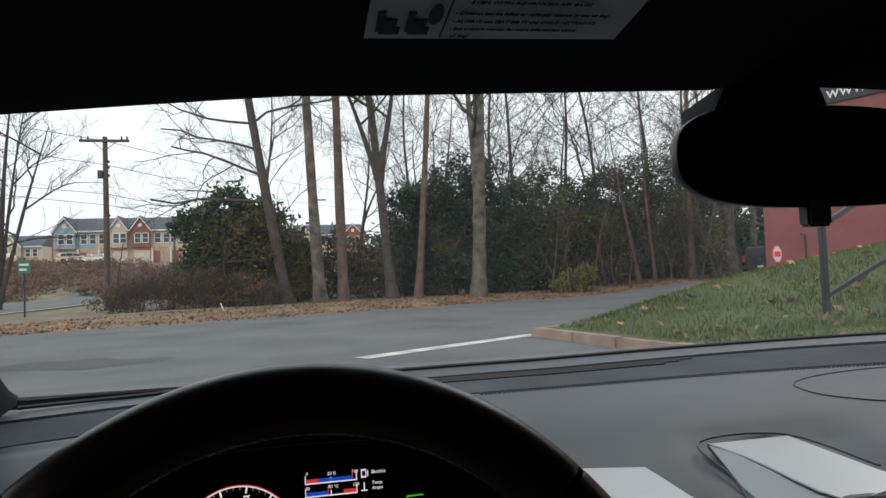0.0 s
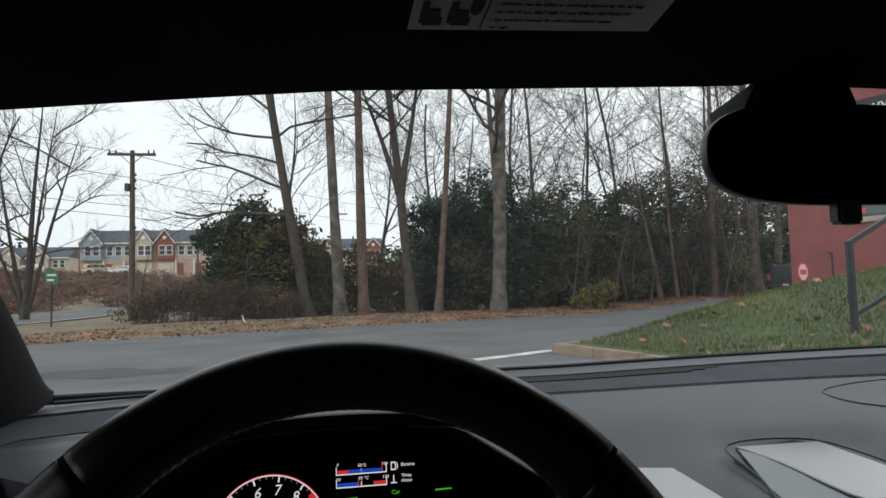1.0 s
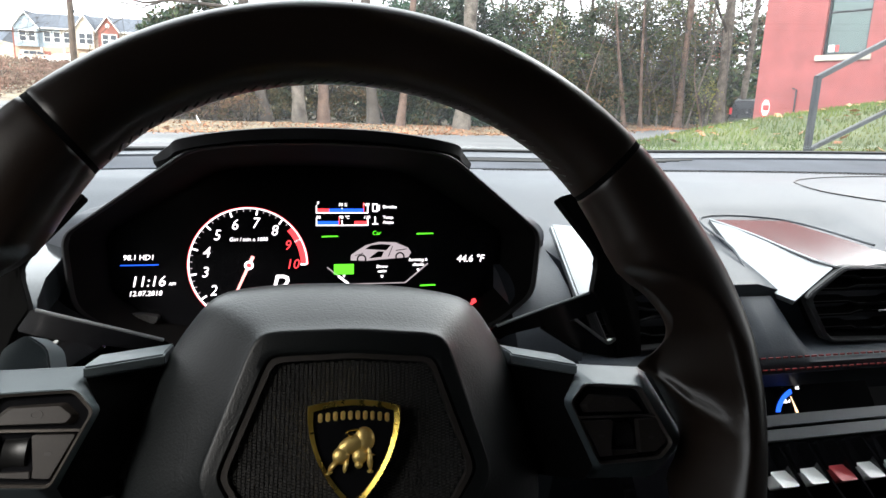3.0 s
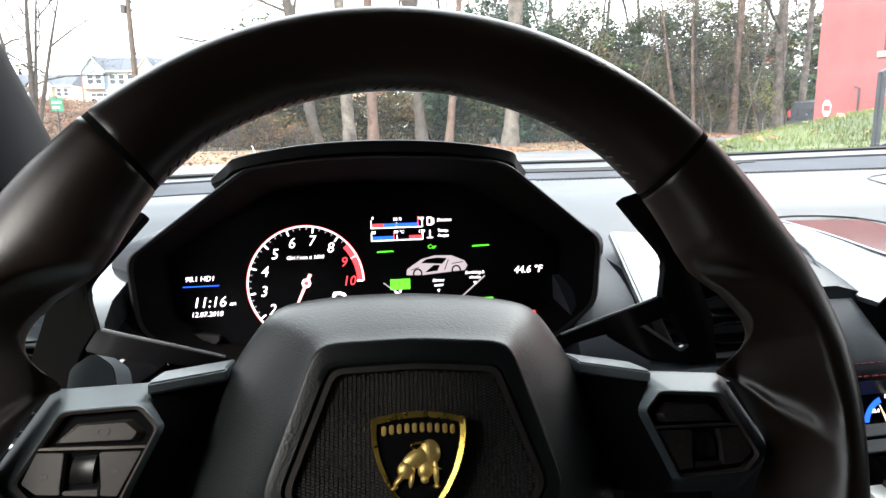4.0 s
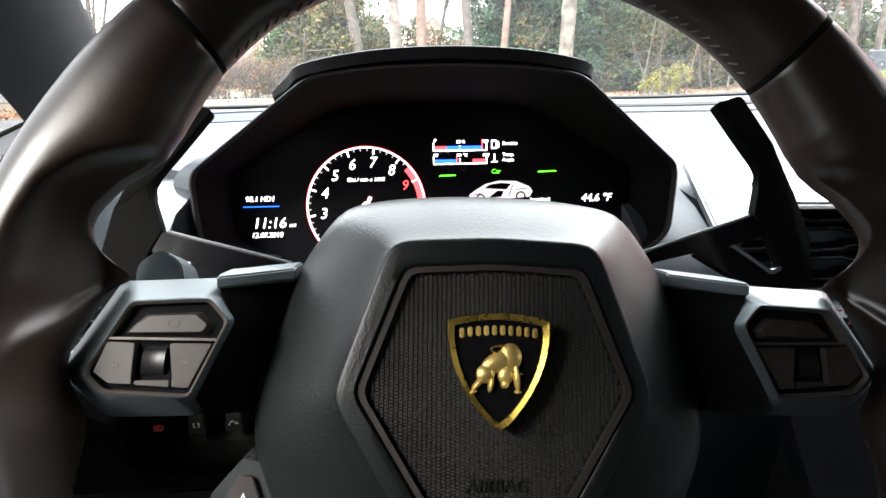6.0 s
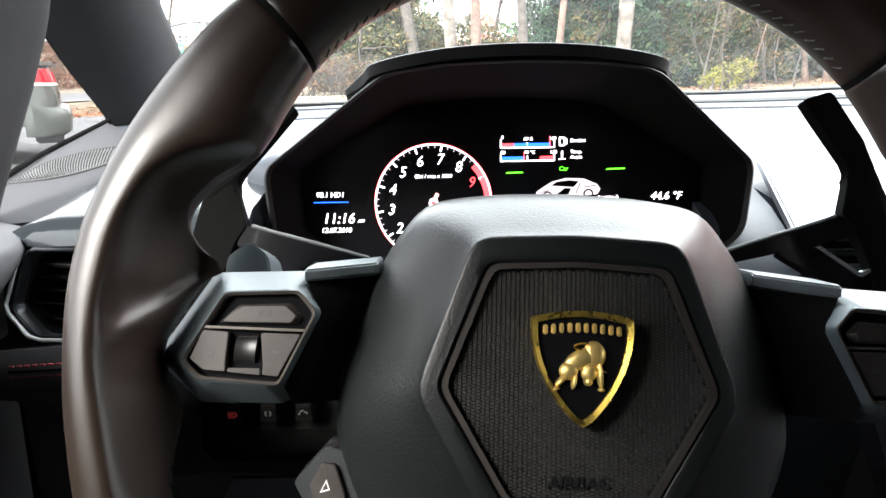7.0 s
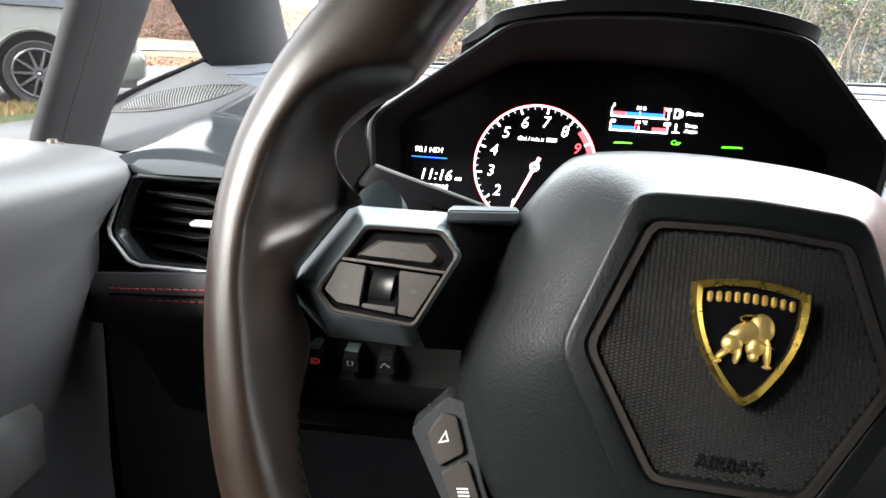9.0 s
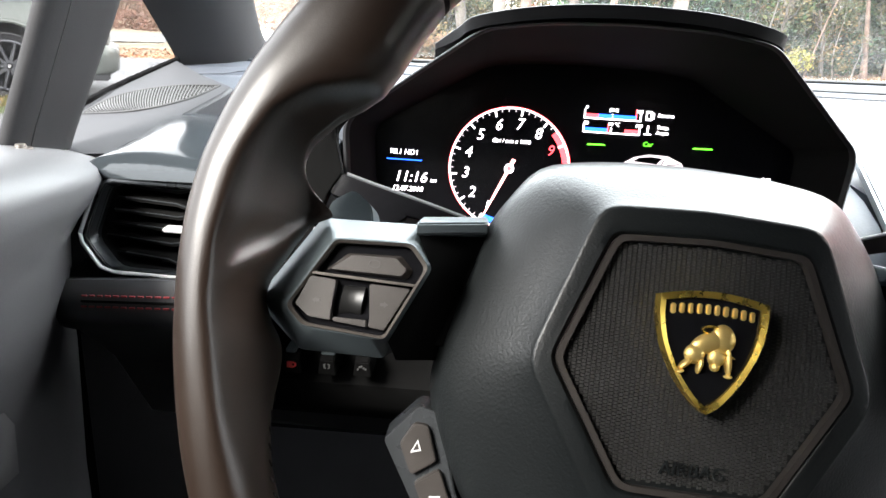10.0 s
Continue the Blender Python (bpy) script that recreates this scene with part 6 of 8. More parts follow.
    tagged(part("wall_front", box(-0.5, 1.22, 0.53, 0.56, 0.20, 0.85, 0.0), M_CARPET, None), "black front bulkhead", "bulkhead", "", "structure")
    # closes the cabin near the seat, which also cuts light from behind
    tagged(part("wall_rear", box(-0.5, 1.22, -0.94, -0.90, 0.20, 1.19, 0.0), M_HEAD, None), "black rear bulkhead", "bulkhead", "", "structure")
    tagged(part("wall_left", box(-0.5, -0.43, 0.035, 0.53, 0.20, 0.772, 0.0), M_CARPET, None), "black kick panel beside the footwell", "kick panel", "", "structure")
    tagged(part("wall_right", box(1.15, 1.22, 0.035, 0.53, 0.20, 0.80, 0.0), M_HEAD, None), "black kick panel beside the footwell", "kick panel", "", "structure")
    # two unseen side walls, added to hold back light from the rear
    tagged(part("wall_left_rear", box(-0.5, -0.46, -0.94, -0.76, 0.20, 1.19, 0.0), M_HEAD, None), "unseen black wall added to cut the light from behind", "quarter panel", "", "structure")
    tagged(part("wall_right_rear", box(1.18, 1.22, -0.94, -0.76, 0.20, 1.19, 0.0), M_HEAD, None), "unseen black wall added to cut the light from behind", "quarter panel", "", "structure")
    pd = thing("brake_pedal", "dark round-topped pedal in the footwell", "pedal", (-0.05, 0.15, 0.45))
    part("pad", box(-0.085, -0.02, 0.10, 0.13, 0.40, 0.47, 0.012), M_TYRE, pd)
    part("arm", tube([(-0.05, 0.13, 0.44), (-0.05, 0.2, 0.5), (-0.05, 0.3, 0.62)], 0.008, 8), M_PLASTIC, pd)


build_wheel()
build_paddles()
build_cluster()
build_dash()
build_vents()
build_stack()
build_shell()

# =====================================================================
# outside: lot, road, bank, trees, houses, parked vehicles
# =====================================================================
EDGE, ALONG, ACROSS = Vector((2.4, 22.6)), Vector((0.915, 0.403)), Vector((-0.403, 0.915))
rng = np.random.default_rng(7)


def sstep(a, b, x):
    t = min(1.0, max(0.0, (x - a) / (b - a)))
    return t * t * (3 - 2 * t)


def beyond(x, y):
    return (x - EDGE.x) * ACROSS.x + (y - EDGE.y) * ACROSS.y


def ground_z(x, y):
    d = beyond(x, y)
    left = 1.0 - sstep(-9.0, -3.5, x)
    z_right = 0.22 * sstep(0, 3.5, d) + 0.30 * sstep(3, 15, d) + 0.5 * sstep(14, 32, d) + 4.9 * sstep(30, 92, d)
    z_left = 0.11 * sstep(0, 3.5, d) + 0.28 * sstep(12, 42, d) + 5.1 * sstep(38, 96, d)
    z = z_right + (z_left - z_right) * left + 3.0 * sstep(130, 400, d)
    return z + 0.4 * sstep(12, 20, x) * sstep(14, 22, y)


def build_ground():
    def axis(fine_lo, fine_hi, step, far):
        a = list(np.arange(fine_lo, fine_hi, step))
        g, out = step * 2, [fine_hi]
        while out[-1] < far:
            out.append(out[-1] + g)
            g *= 1.25
        lo, g = [fine_lo], step * 2
        while lo[-1] > -far:
            lo.append(lo[-1] - g)
            g *= 1.25
        return sorted(set(lo + a + out))
    xs, ys = axis(-60, 50, 1.6, 2500), axis(-12, 110, 1.6, 2500)
    verts = [(x, y, ground_z(x, y) - (0.03 if beyond(x, y) < -0.3 else 0.0) + (0.05 * noise.noise((x * 0.4, y * 0.4, 0)) if beyond(x, y) > 1.0 else 0)) for y in ys for x in xs]
    w = len(xs)
    faces = [(j * w + i, j * w + i + 1, (j + 1) * w + i + 1, (j + 1) * w + i) for j in range(len(ys) - 1) for i in range(w - 1)]
    tagged(piece("ground", verts, faces, M_SOIL, smooth=True), "brown leaf-strewn earth with dry grass", "ground", "", "structure")

    def strip(name, rows, m, label, cat, lift):
        """A sheet laid on the ground from rows of plan points."""
        vs = [(p[0], p[1], ground_z(*p) + lift) for r in rows for p in r]
        k = len(rows[0])
        fs = [(j * k + i, j * k + i + 1, (j + 1) * k + i + 1, (j + 1) * k + i) for j in range(len(rows) - 1) for i in range(k - 1)]
        return tagged(piece(name, vs, fs, m, smooth=True), label, cat, "", "structure")
    rows = []
    for b in np.linspace(-38, 0, 30):
        rows.append([tuple(EDGE + ALONG * a + ACROSS * (b + (0.12 * math.sin(a * 1.3) + 0.1 * math.sin(a * 3.1) if b > -0.1 else 0))) for a in np.linspace(-70, 60, 90)])
    strip("road", rows, M_ASPHALT, "worn grey asphalt road and parking lot", "road", 0.004)
    near = smooth_line([(-19.5, 18.5, 0), (-16.0, 24, 0), (-14.2, 31, 0), (-13.6, 40, 0), (-13.5, 49, 0), (-14.5, 62, 0), (-17, 78, 0)], 5)
    far = smooth_line([(-34, 11, 0), (-28, 28, 0), (-22.5, 40, 0), (-21.0, 50, 0), (-20.5, 62, 0), (-21.5, 74, 0), (-24, 90, 0)], 5)
    strip("side_road", [[tuple(p.lerp(q, f).xy) for p, q in zip(near, far)] for f in np.linspace(0, 1, 7)], M_ASPHALT, "grey side street behind the verge", "road", 0.03)
    strip("road_patch", [[(-7.5 + 5.4 * f + 0.25 * math.sin(9 * f), 8.3 + 1.0 * f + 0.25 * math.sin(13 * f) + 0.1 * math.sin(37 * f)) for f in np.linspace(0, 1, 40)], [(-7.8 + 5.9 * f, 9.3 + 0.8 * f + 0.35 * math.sin(11 * f) + 0.15 * math.sin(41 * f)) for f in np.linspace(0, 1, 40)]], M_PATCH, "dark repaired asphalt patch", "road", 0.008)
    strip("parking_line", [[(0.75, 7.95), (2.45, 9.0), (3.83, 9.85)], [(0.6, 8.2), (2.3, 9.25), (3.68, 10.1)]], M_PAINT, "faded white parking line", "road marking", 0.012)
    strip("gutter_edge", [[(p.x + o, p.y) for p in near] for o in (-0.1, 0.35)], M_CONCRETE, "pale concrete gutter strip", "gutter", 0.06)


KC, KR, KL = Vector((3.8, 9.57)), ALONG, Vector((0.169, -0.986))


def mound(a, s):
    dip = 1 - 0.62 * sstep(1.2, 5.0, s) * (1 - sstep(3.0, 9.0, a))
    return 0.12 + (0.58 * (1 - math.exp(-a / 2.2)) + 0.085 * a) * (1 - math.exp(-s / 0.6)) * dip


def mound_at(a, s):
    p = KC + KR * a + KL * s
    return Vector((p.x, p.y, mound(a, s)))


def build_island():
    A, S = np.linspace(0.0, 30, 46), np.linspace(0.0, 22, 36)
    vs = [mound_at(a, s) + Vector((0, 0, 0.02 * noise.noise((a * 0.9, s * 0.9, 3)))) for s in S for a in A]
    k = len(A)
    fs = [(j * k + i, j * k + i + 1, (j + 1) * k + i + 1, (j + 1) * k + i) for j in range(len(S) - 1) for i in range(k - 1)]
    n0 = len(vs)
    vs += [Vector((v.x, v.y, -0.05)) for v in vs[:k]]
    fs += [(i + 1, i, n0 + i, n0 + i + 1) for i in range(k - 1)]
    n1 = len(vs)
    left = [j * k for j in range(len(S))]
    vs += [Vector((vs[i].x, vs[i].y, -0.05)) for i in left]
    fs += [(left[j], left[j + 1], n1 + j + 1, n1 + j) for j in range(len(S) - 1)]
    tagged(piece("lawn", vs, fs, M_TURF, smooth=True), "sloping green lawn strewn with fallen leaves", "lawn", "", "structure")
    # blades
    n = 26000
    a = 13.5 * rng.random(n) ** 1.3 + 0.12
    s = 9.5 * rng.random(n) + 0.12
    V, F = [], []
    for i in range(n):
        p = mound_at(a[i], s[i])
        h = 0.045 + 0.05 * rng.random()
        t = rng.random() * 6.283
        d = Vector((math.cos(t), math.sin(t), 0)) * 0.012
        q = Vector((rng.normal() * 0.022, rng.normal() * 0.022, h))
        b = len(V)
        V += [p - d, p + d, p + q]
        F.append((b, b + 1, b + 2))
    tagged(piece("lawn_grass", V, F, M_BLADE), "short green and straw-coloured grass blades", "grass", "", "stuff")
    scatter_leaves("lawn_leaves", 420, lambda: mound_at(13 * rng.random() + 0.1, 9 * rng.random() + 0.1) + Vector((0, 0, 0.04)), 0.075, "dry fallen leaves lying on the lawn")
    # kerb blocks
    kb = thing("kerb", "tan concrete kerb blocks round the lawn", "kerb", (KC.x, KC.y, 0), kind="structure")
    def block(p0, p1, w):
        d = (p1 - p0).normalized()
        side = Vector((-d.y, d.x)) * w
        bm = bmesh.new()
        q = [p0 + d * 0.006, p1 - d * 0.006, p1 - d * 0.006 + side, p0 + d * 0.006 + side]
        jit = 0.006 * rng.normal()
        loft(bm, [[(p.x, p.y, -0.04) for p in q], [(p.x, p.y, 0.150 + jit) for p in q]])
        bmesh.ops.recalc_face_normals(bm, faces=bm.faces)
        part("kerb_block", soften(bm, 0.018, 2), M_KERB, kb)
    for i in range(9):
        block(KC + KL * (i * 1.05), KC + KL * (i * 1.05 + 1.05), -0.17)
    for i in range(7):
        block(KC + KR * (i * 1.05 - 0.17), KC + KR * (i * 1.05 + 0.88), 0.17)
    # small verge on the other side of the lot
    V, F = [], []
    for i, y in enumerate(np.linspace(4.5, 5.9, 6)):
        for j, x in enumerate(np.linspace(-9.5, -4.35, 12)):
            V.append((x, y + 0.5 * (x + 5), 0.10 + 0.05 * math.sin(j) * 0.3 + (0.0 if 0 < i < 5 and 0 < j < 11 else -0.16)))
    F = [(j * 12 + i, j * 12 + i + 1, (j + 1) * 12 + i + 1, (j + 1) * 12 + i) for j in range(5) for i in range(11)]
    tagged(piece("verge", V, F, M_TURF, smooth=True), "thin green and yellow grass verge", "verge", "", "structure")
    V, F = [], []
    for i in range(5000):
        x = -9.4 + 5.0 * rng.random()
        y = 4.6 + 1.2 * rng.random() + 0.5 * (x + 5)
        p, h, t = Vector((x, y, 0.09)), 0.04 + 0.05 * rng.random(), rng.random() * 6.28
        d = Vector((math.cos(t), math.sin(t), 0)) * 0.012
        b = len(V)
        V += [p - d, p + d, p + Vector((rng.normal() * 0.02, rng.normal() * 0.02, h))]
        F.append((b, b + 1, b + 2))
    tagged(piece("verge_grass", V, F, M_STRAW), "short mixed grass blades on the verge", "grass", "", "stuff")


def scatter_leaves(name, n, where, size, label, m=None):
    V, F = [], []
    for i in range(n):
        p = where()
        t, q = rng.random() * 6.283, size * (0.6 + 0.8 * rng.random())
        u = Vector((math.cos(t), math.sin(t), 0.35 * rng.normal())) * q
        v = Vector((-math.sin(t), math.cos(t), 0.35 * rng.normal())) * q * 0.6
        b = len(V)
        V += [p - u, p - v * 0.9, p + u, p + v]
        F.append((b, b + 1, b + 2, b + 3))
    return tagged(piece(name, V, F, m or M_BROWNLEAF), label, "leaves", "", "stuff")


# ---- trees ----
def grow(V, F, p, d, length, r, level, depth, spread, rg, droop=0.0, seg=5, kids=(3, 5), upness=0.25, taper=0.55):
    """A limb and its twigs, as tapered tubes."""
    n = 5 if level < 2 else 4
    pts, rad = [Vector(p)], [r]
    dd = Vector(d).normalized()
    for i in range(n):
        jit = Vector(rg.normal(size=3)) * (0.15 + 0.06 * level)
        dd = (dd + jit + Vector((0, 0, upness * 0.12 - droop))).normalized()
        pts.append(pts[-1] + dd * (length / n))
        rad.append(r * (1 - (1 - taper) * (i + 1) / n) if level < depth else r * (1 - 0.8 * (i + 1) / n))
    add_tube(V, F, pts, rad, seg if level < 2 else 3)
    if level >= depth:
        return
    for k in range(rg.integers(kids[0], kids[1] + 1)):
        f = 0.25 + 0.75 * (k + rg.random()) / kids[1]
        i = min(n - 1, int(f * n))
        q = pts[i].lerp(pts[i + 1], f * n - i) if i < n else pts[-1]
        side = Vector(rg.normal(size=3))
        side = (side - dd * side.dot(dd)).normalized()
        nd = (dd * math.cos(spread) + side * math.sin(spread) + Vector((0, 0, upness * 0.5))).normalized()
        grow(V, F, q, nd, length * (0.45 + 0.25 * rg.random()), max(0.006, rad[i] * 0.5), level + 1, depth, spread, rg, droop, seg, kids, upness)


def add_tube(V, F, pts, rad, seg):
    base = len(V)
    side = None
    for i, p in enumerate(pts):
        d = (pts[min(i + 1, len(pts) - 1)] - pts[max(i - 1, 0)]).normalized()
        if side is None:
            side = d.orthogonal().normalized()
        side = (side - d * side.dot(d))
        side = side.normalized() if side.length > 1e-6 else d.orthogonal().normalized()
        up = d.cross(side)
        for k in range(seg):
            t = 2 * math.pi * k / seg
            V.append(p + (side * math.cos(t) + up * math.sin(t)) * rad[i])
    for i in range(len(pts) - 1):
        for k in range(seg):
            j = (k + 1) % seg
            F.append((base + i * seg + k, base + i * seg + j, base + (i + 1) * seg + j, base + (i + 1) * seg + k))


def bare_tree(label, x, y, height, r, lean=(0, 0), seed=1, bark=None, first=0.45, limbs=7, limb_len=0.35, depth=3, forks=None, sway=0.25, spread=0.7, kids=(3, 5), limb_dirs=None, up=0.25):
    rg = np.random.default_rng(seed)
    z = ground_z(x, y) - 0.15
    t = thing("bare_tree", label, "tree", (x, y, z), group="bare trees")
    def trunk_line(x0, y0, z0, hh, lx, ly, r0, r1, n=14):
        pts, rad = [], []
        for i in range(n + 1):
            f = i / n
            pts.append(Vector((x0 + lx * f + sway * math.sin(f * 4 + seed) * 0.5 * f * (1 - f) * 2, y0 + ly * f + sway * math.cos(f * 3 + seed) * 0.3 * f * (1 - f) * 2, z0 + hh * f)))
            rad.append((r0 + (r1 - r0) * f) * (1 + 0.45 * math.exp(-f * hh / 0.5)) * (1 + 0.05 * rg.normal()))
        return pts, rad
    V, F = [], []
    pts, rad = trunk_line(x, y, z, height, lean[0], lean[1], r, r * (0.45 if height > 13 else 0.15))
    add_tube(V, F, pts, rad, 12)
    if forks:
        for f0, lx, hh, rr in forks:
            i = int(f0 * 14)
            q, rd = trunk_line(pts[i].x, pts[i].y, pts[i].z, hh, lx, 0.3, rr, rr * 0.16, 10)
            add_tube(V, F, q, rd, 9)
    piece("trunk", V, F, bark or M_BARK, t, smooth=True)
    V, F = [], []
    for k in range(limbs):
        f = first + (0.98 - first) * (k + 0.5 * rg.random()) / max(1, limbs)
        i = min(13, int(f * 14))
        a = rg.random() * 6.283
        d = Vector((math.cos(a), math.sin(a), 0.55 + 0.4 * rg.random()))
        if limb_dirs and k < len(limb_dirs):
            f, d = limb_dirs[k]
            i = min(13, int(f * 14))
            d = Vector(d)
        grow(V, F, pts[i], d, height * limb_len * (0.8 + 0.4 * rg.random()), rad[i] * 0.34, 0, depth, spread, rg, kids=kids, upness=up)
    if forks:
        for f0, lx, hh, rr in forks:
            i = int(f0 * 14)
            for k in range(4):
                p = pts[i] + Vector((lx, 0.3, hh)) * (0.4 + 0.15 * k)
                a = rg.random() * 6.283
                grow(V, F, p, (math.cos(a), math.sin(a), 0.7), height * limb_len * 0.7, rr * 0.4, 0, depth, spread, rg, kids=kids)
    if V:
        piece("branches", V, F, M_TWIG, t, smooth=True)
    return t


def leaf_cloud(blobs, n, size, seed, flat=0.5):
    """Many small leaves in uneven clumps."""
    rg = np.random.default_rng(seed)
    vols = np.array([b[3] * b[4] * b[5] for b in blobs]) ** 0.67
    pick = rg.choice(len(blobs), n, p=vols / vols.sum())
    V, F = [], []
    clumps = {}
    for i in range(n):
        b = blobs[pick[i]]
        key = (pick[i], int(rg.integers(0, 52)))
        if key not in clumps:
            d = rg.normal(size=3)
            d /= np.linalg.norm(d)
            clumps[key] = d * (0.55 + 0.5 * rg.random())
        o = clumps[key] + rg.normal(size=3) * 0.145
        c = Vector((b[0] + o[0] * b[3], b[1] + o[1] * b[4], b[2] + o[2] * b[5]))
        if c.z < ground_z(c.x, c.y) - 0.05:
            continue
        u = Vector(rg.normal(size=3)).normalized()
        v = u.orthogonal().normalized()
        q = size * (0.6 + 0.8 * rg.random())
        k = len(V)
        V += [c - u * q, c - v * q * flat, c + u * q, c + v * q * flat]
        F.append((k, k + 1, k + 2, k + 3))
    return V, F


def bush(name, label, cat, blobs, n, size, m, seed, stems=5, group="", stem_r=0.09, twig=1):
    x, y = blobs[0][0], blobs[0][1]
    t = thing(name, label, cat, (x, y, ground_z(x, y)), group=group)
    V, F = leaf_cloud(blobs, n, size, seed)
    piece("crown", V, F, m, t)
    rg = np.random.default_rng(seed + 50)
    V, F = [], []
    for k in range(stems):
        b = blobs[k % len(blobs)]
        p = Vector((b[0] + rg.normal() * 0.4 * b[3] * 0.5, b[1] + rg.normal() * 0.2, ground_z(b[0], b[1]) - 0.1))
        top = Vector((b[0], b[1], b[2] + 0.3 * b[5]))
        grow(V, F, p, top - p, (top - p).length, stem_r * (0.8 + 0.5 * rg.random()), 0, twig, 0.6, rg)
    piece("stems", V, F, M_BARKDARK, t, smooth=True)
    return t


def build_trees():
    D = lambda q, y: q * y
    # row of trunks on the bank
    bare_tree("leaning dark tree with long bare limbs", -0.72, 26.6, 15, 0.24, (-2.3, 0), 3, M_BARKDARK, 0.42, 11, 0.26, 3, limb_dirs=[(0.40, (-1, 0.1, 0.20)), (0.46, (-1, 0.2, 0.45)), (0.56, (0.7, 0.2, 0.8)), (0.33, (-1, -0.2, 0.30)), (0.52, (-1, -0.1, 0.15)), (0.60, (-1, 0.3, 0.6))], up=0.02, kids=(4, 6))
    bare_tree("straight tall grey trunk, bare of branches", 0.57, 26.6, 16, 0.25, (-0.65, 0), 4, M_BARK, 0.75, 5, 0.22, 3, sway=0.1)
    bare_tree("straight tall brown trunk, bare of branches", 1.54, 27.0, 16, 0.23, (-0.2, 0), 5, M_BARKRED, 0.7, 6, 0.25, 3, sway=0.1)
    bare_tree("dark forked tree with spreading bare crown", 3.68, 27.6, 15, 0.22, (-1.3, 0.5), 6, M_BARKDARK, 0.5, 8, 0.30, 3, forks=[(0.36, 1.2, 7.0, 0.16), (0.42, -2.0, 6.0, 0.14)])
    bare_tree("slender leaning reddish trunk on the bank", 4.72, 27.2, 15, 0.16, (1.2, 0), 7, M_BARKRED, 0.7, 5, 0.2, 3, sway=0.15)
    bare_tree("thick pale double trunk with peeling bark", 7.45, 27.4, 16, 0.34, (0.7, 0), 8, M_BARK, 0.55, 8, 0.28, 3, forks=[(0.28, -0.35, 9.5, 0.22)])
    for i, (q, y, h, r, lean, b) in enumerate(((0.395, 29, 6.5, 0.05, 1.0, M_TWIG), (0.555, 31, 8, 0.13, -1.3, M_BARKRED), (0.585, 31.2, 9, 0.11, -0.5, M_BARKRED), (0.655, 32, 14, 0.20, 0.3, M_BARKRED), (0.672, 31.5, 8, 0.06, 2.0, M_BARK), (0.735, 33, 15, 0.32, -0.3, M_BARK), (0.775, 35, 14, 0.2, 0.5, M_BARK), (0.70, 36, 13, 0.15, 0.2, M_BARK))):
        bare_tree("slim bare woodland tree beside the drive" if r < 0.3 else "stout grey woodland trunk beside the drive", q * y, y, h, r, (lean, 0), 20 + i, b, 0.4, 6, 0.3, 2 if r < 0.1 else 3)
    for i, (q, y, h) in enumerate(((0.36, 36, 14), (0.43, 38, 15), (0.50, 37, 15), (0.57, 39, 15), (0.64, 40, 16), (0.30, 38, 14), (0.22, 40, 13), (-0.06, 37, 13), (0.08, 42, 13), (0.70, 43, 17), (0.16, 44, 14))):
        bare_tree("bare tree with fine spreading twigs behind the evergreens", q * y, y, h, 0.13, (rng.normal() * 1.2, 0), 60 + i, M_BARKDARK, 0.3, 12, 0.36, 3, kids=(3, 6), sway=1.2, forks=[(0.3, rng.normal() * 2.0, h * 0.55, 0.09)])
    # many-stemmed tree by the side street
    bare_tree("many-stemmed bare tree with ascending twigs", -16.8, 40, 12.5, 0.2, (0.8, 0), 90, M_BARKDARK, 0.25, 11, 0.4, 3, forks=[(0.05, 2.6, 10.5, 0.15), (0.06, -1.8, 10.5, 0.16), (0.08, 1.4, 11.5, 0.13), (0.05, -3.2, 9.5, 0.12)], spread=0.45, kids=(4, 6))
    bare_tree("small bare tree in the brush", -11.2, 42, 4.5, 0.06, (0.5, 0), 91, M_BARKDARK, 0.2, 8, 0.4, 2)
    # thin saplings and vine stems at the wood's edge
    for i in range(18):
        q, y = 0.13 + 0.66 * (i + 0.8 * rng.random()) / 18, 28.2 + 3.0 * rng.random()
        h = 2.6 + 5.0 * rng.random()
        bare_tree("thin brown sapling tangled with vines", q * y, y, h, 0.022 + 0.03 * rng.random(), (rng.normal() * 0.9, 0), 120 + i, (M_BARKRED, M_BARK, M_BARKDARK)[i % 3], 0.3, 7, 0.34, 2, sway=0.9)
    # evergreen masses
    def mass(label, cells, n, seed, m=M_EVER, size=0.115):
        blobs = []
        for q, y, top, rx in cells:
            x = q * y
            g = ground_z(x, y)
            h = (0.98 + top * y) - g
            blobs += [(x, y, g + h * 0.72, rx, 1.3, h * 0.28), (x + 0.3, y + 0.3, g + h * 0.42, rx * 1.15, 1.5, h * 0.30), (x - 0.2, y - 0.2, g + h * 0.16, rx * 1.1, 1.3, h * 0.2)]
        bush("evergreen_thicket", label, "evergreen", blobs, n, size, m, seed, len(cells) * 2, "evergreens")
    mass("dark evergreen thicket overgrown with vines", [(-0.150, 29.5, 0.125, 1.2), (-0.118, 29.0, 0.158, 1.2), (-0.075, 28.8, 0.135, 1.3), (-0.035, 29.5, 0.105, 1.1)], 26000, 11)
    mass("olive-brown bush covered with dry vines", [(-0.105, 27.9, 0.100, 1.1), (-0.060, 27.6, 0.118, 1.2), (-0.020, 27.9, 0.085, 0.9)], 11000, 12, M_OLIVE, 0.085)
    mass("low evergreen growth between the trunks", [(0.012, 30, 0.05, 1.0), (0.060, 30, 0.085, 1.0), (0.105, 30, 0.055, 1.0)], 6500, 13, M_OLIVE, 0.10)
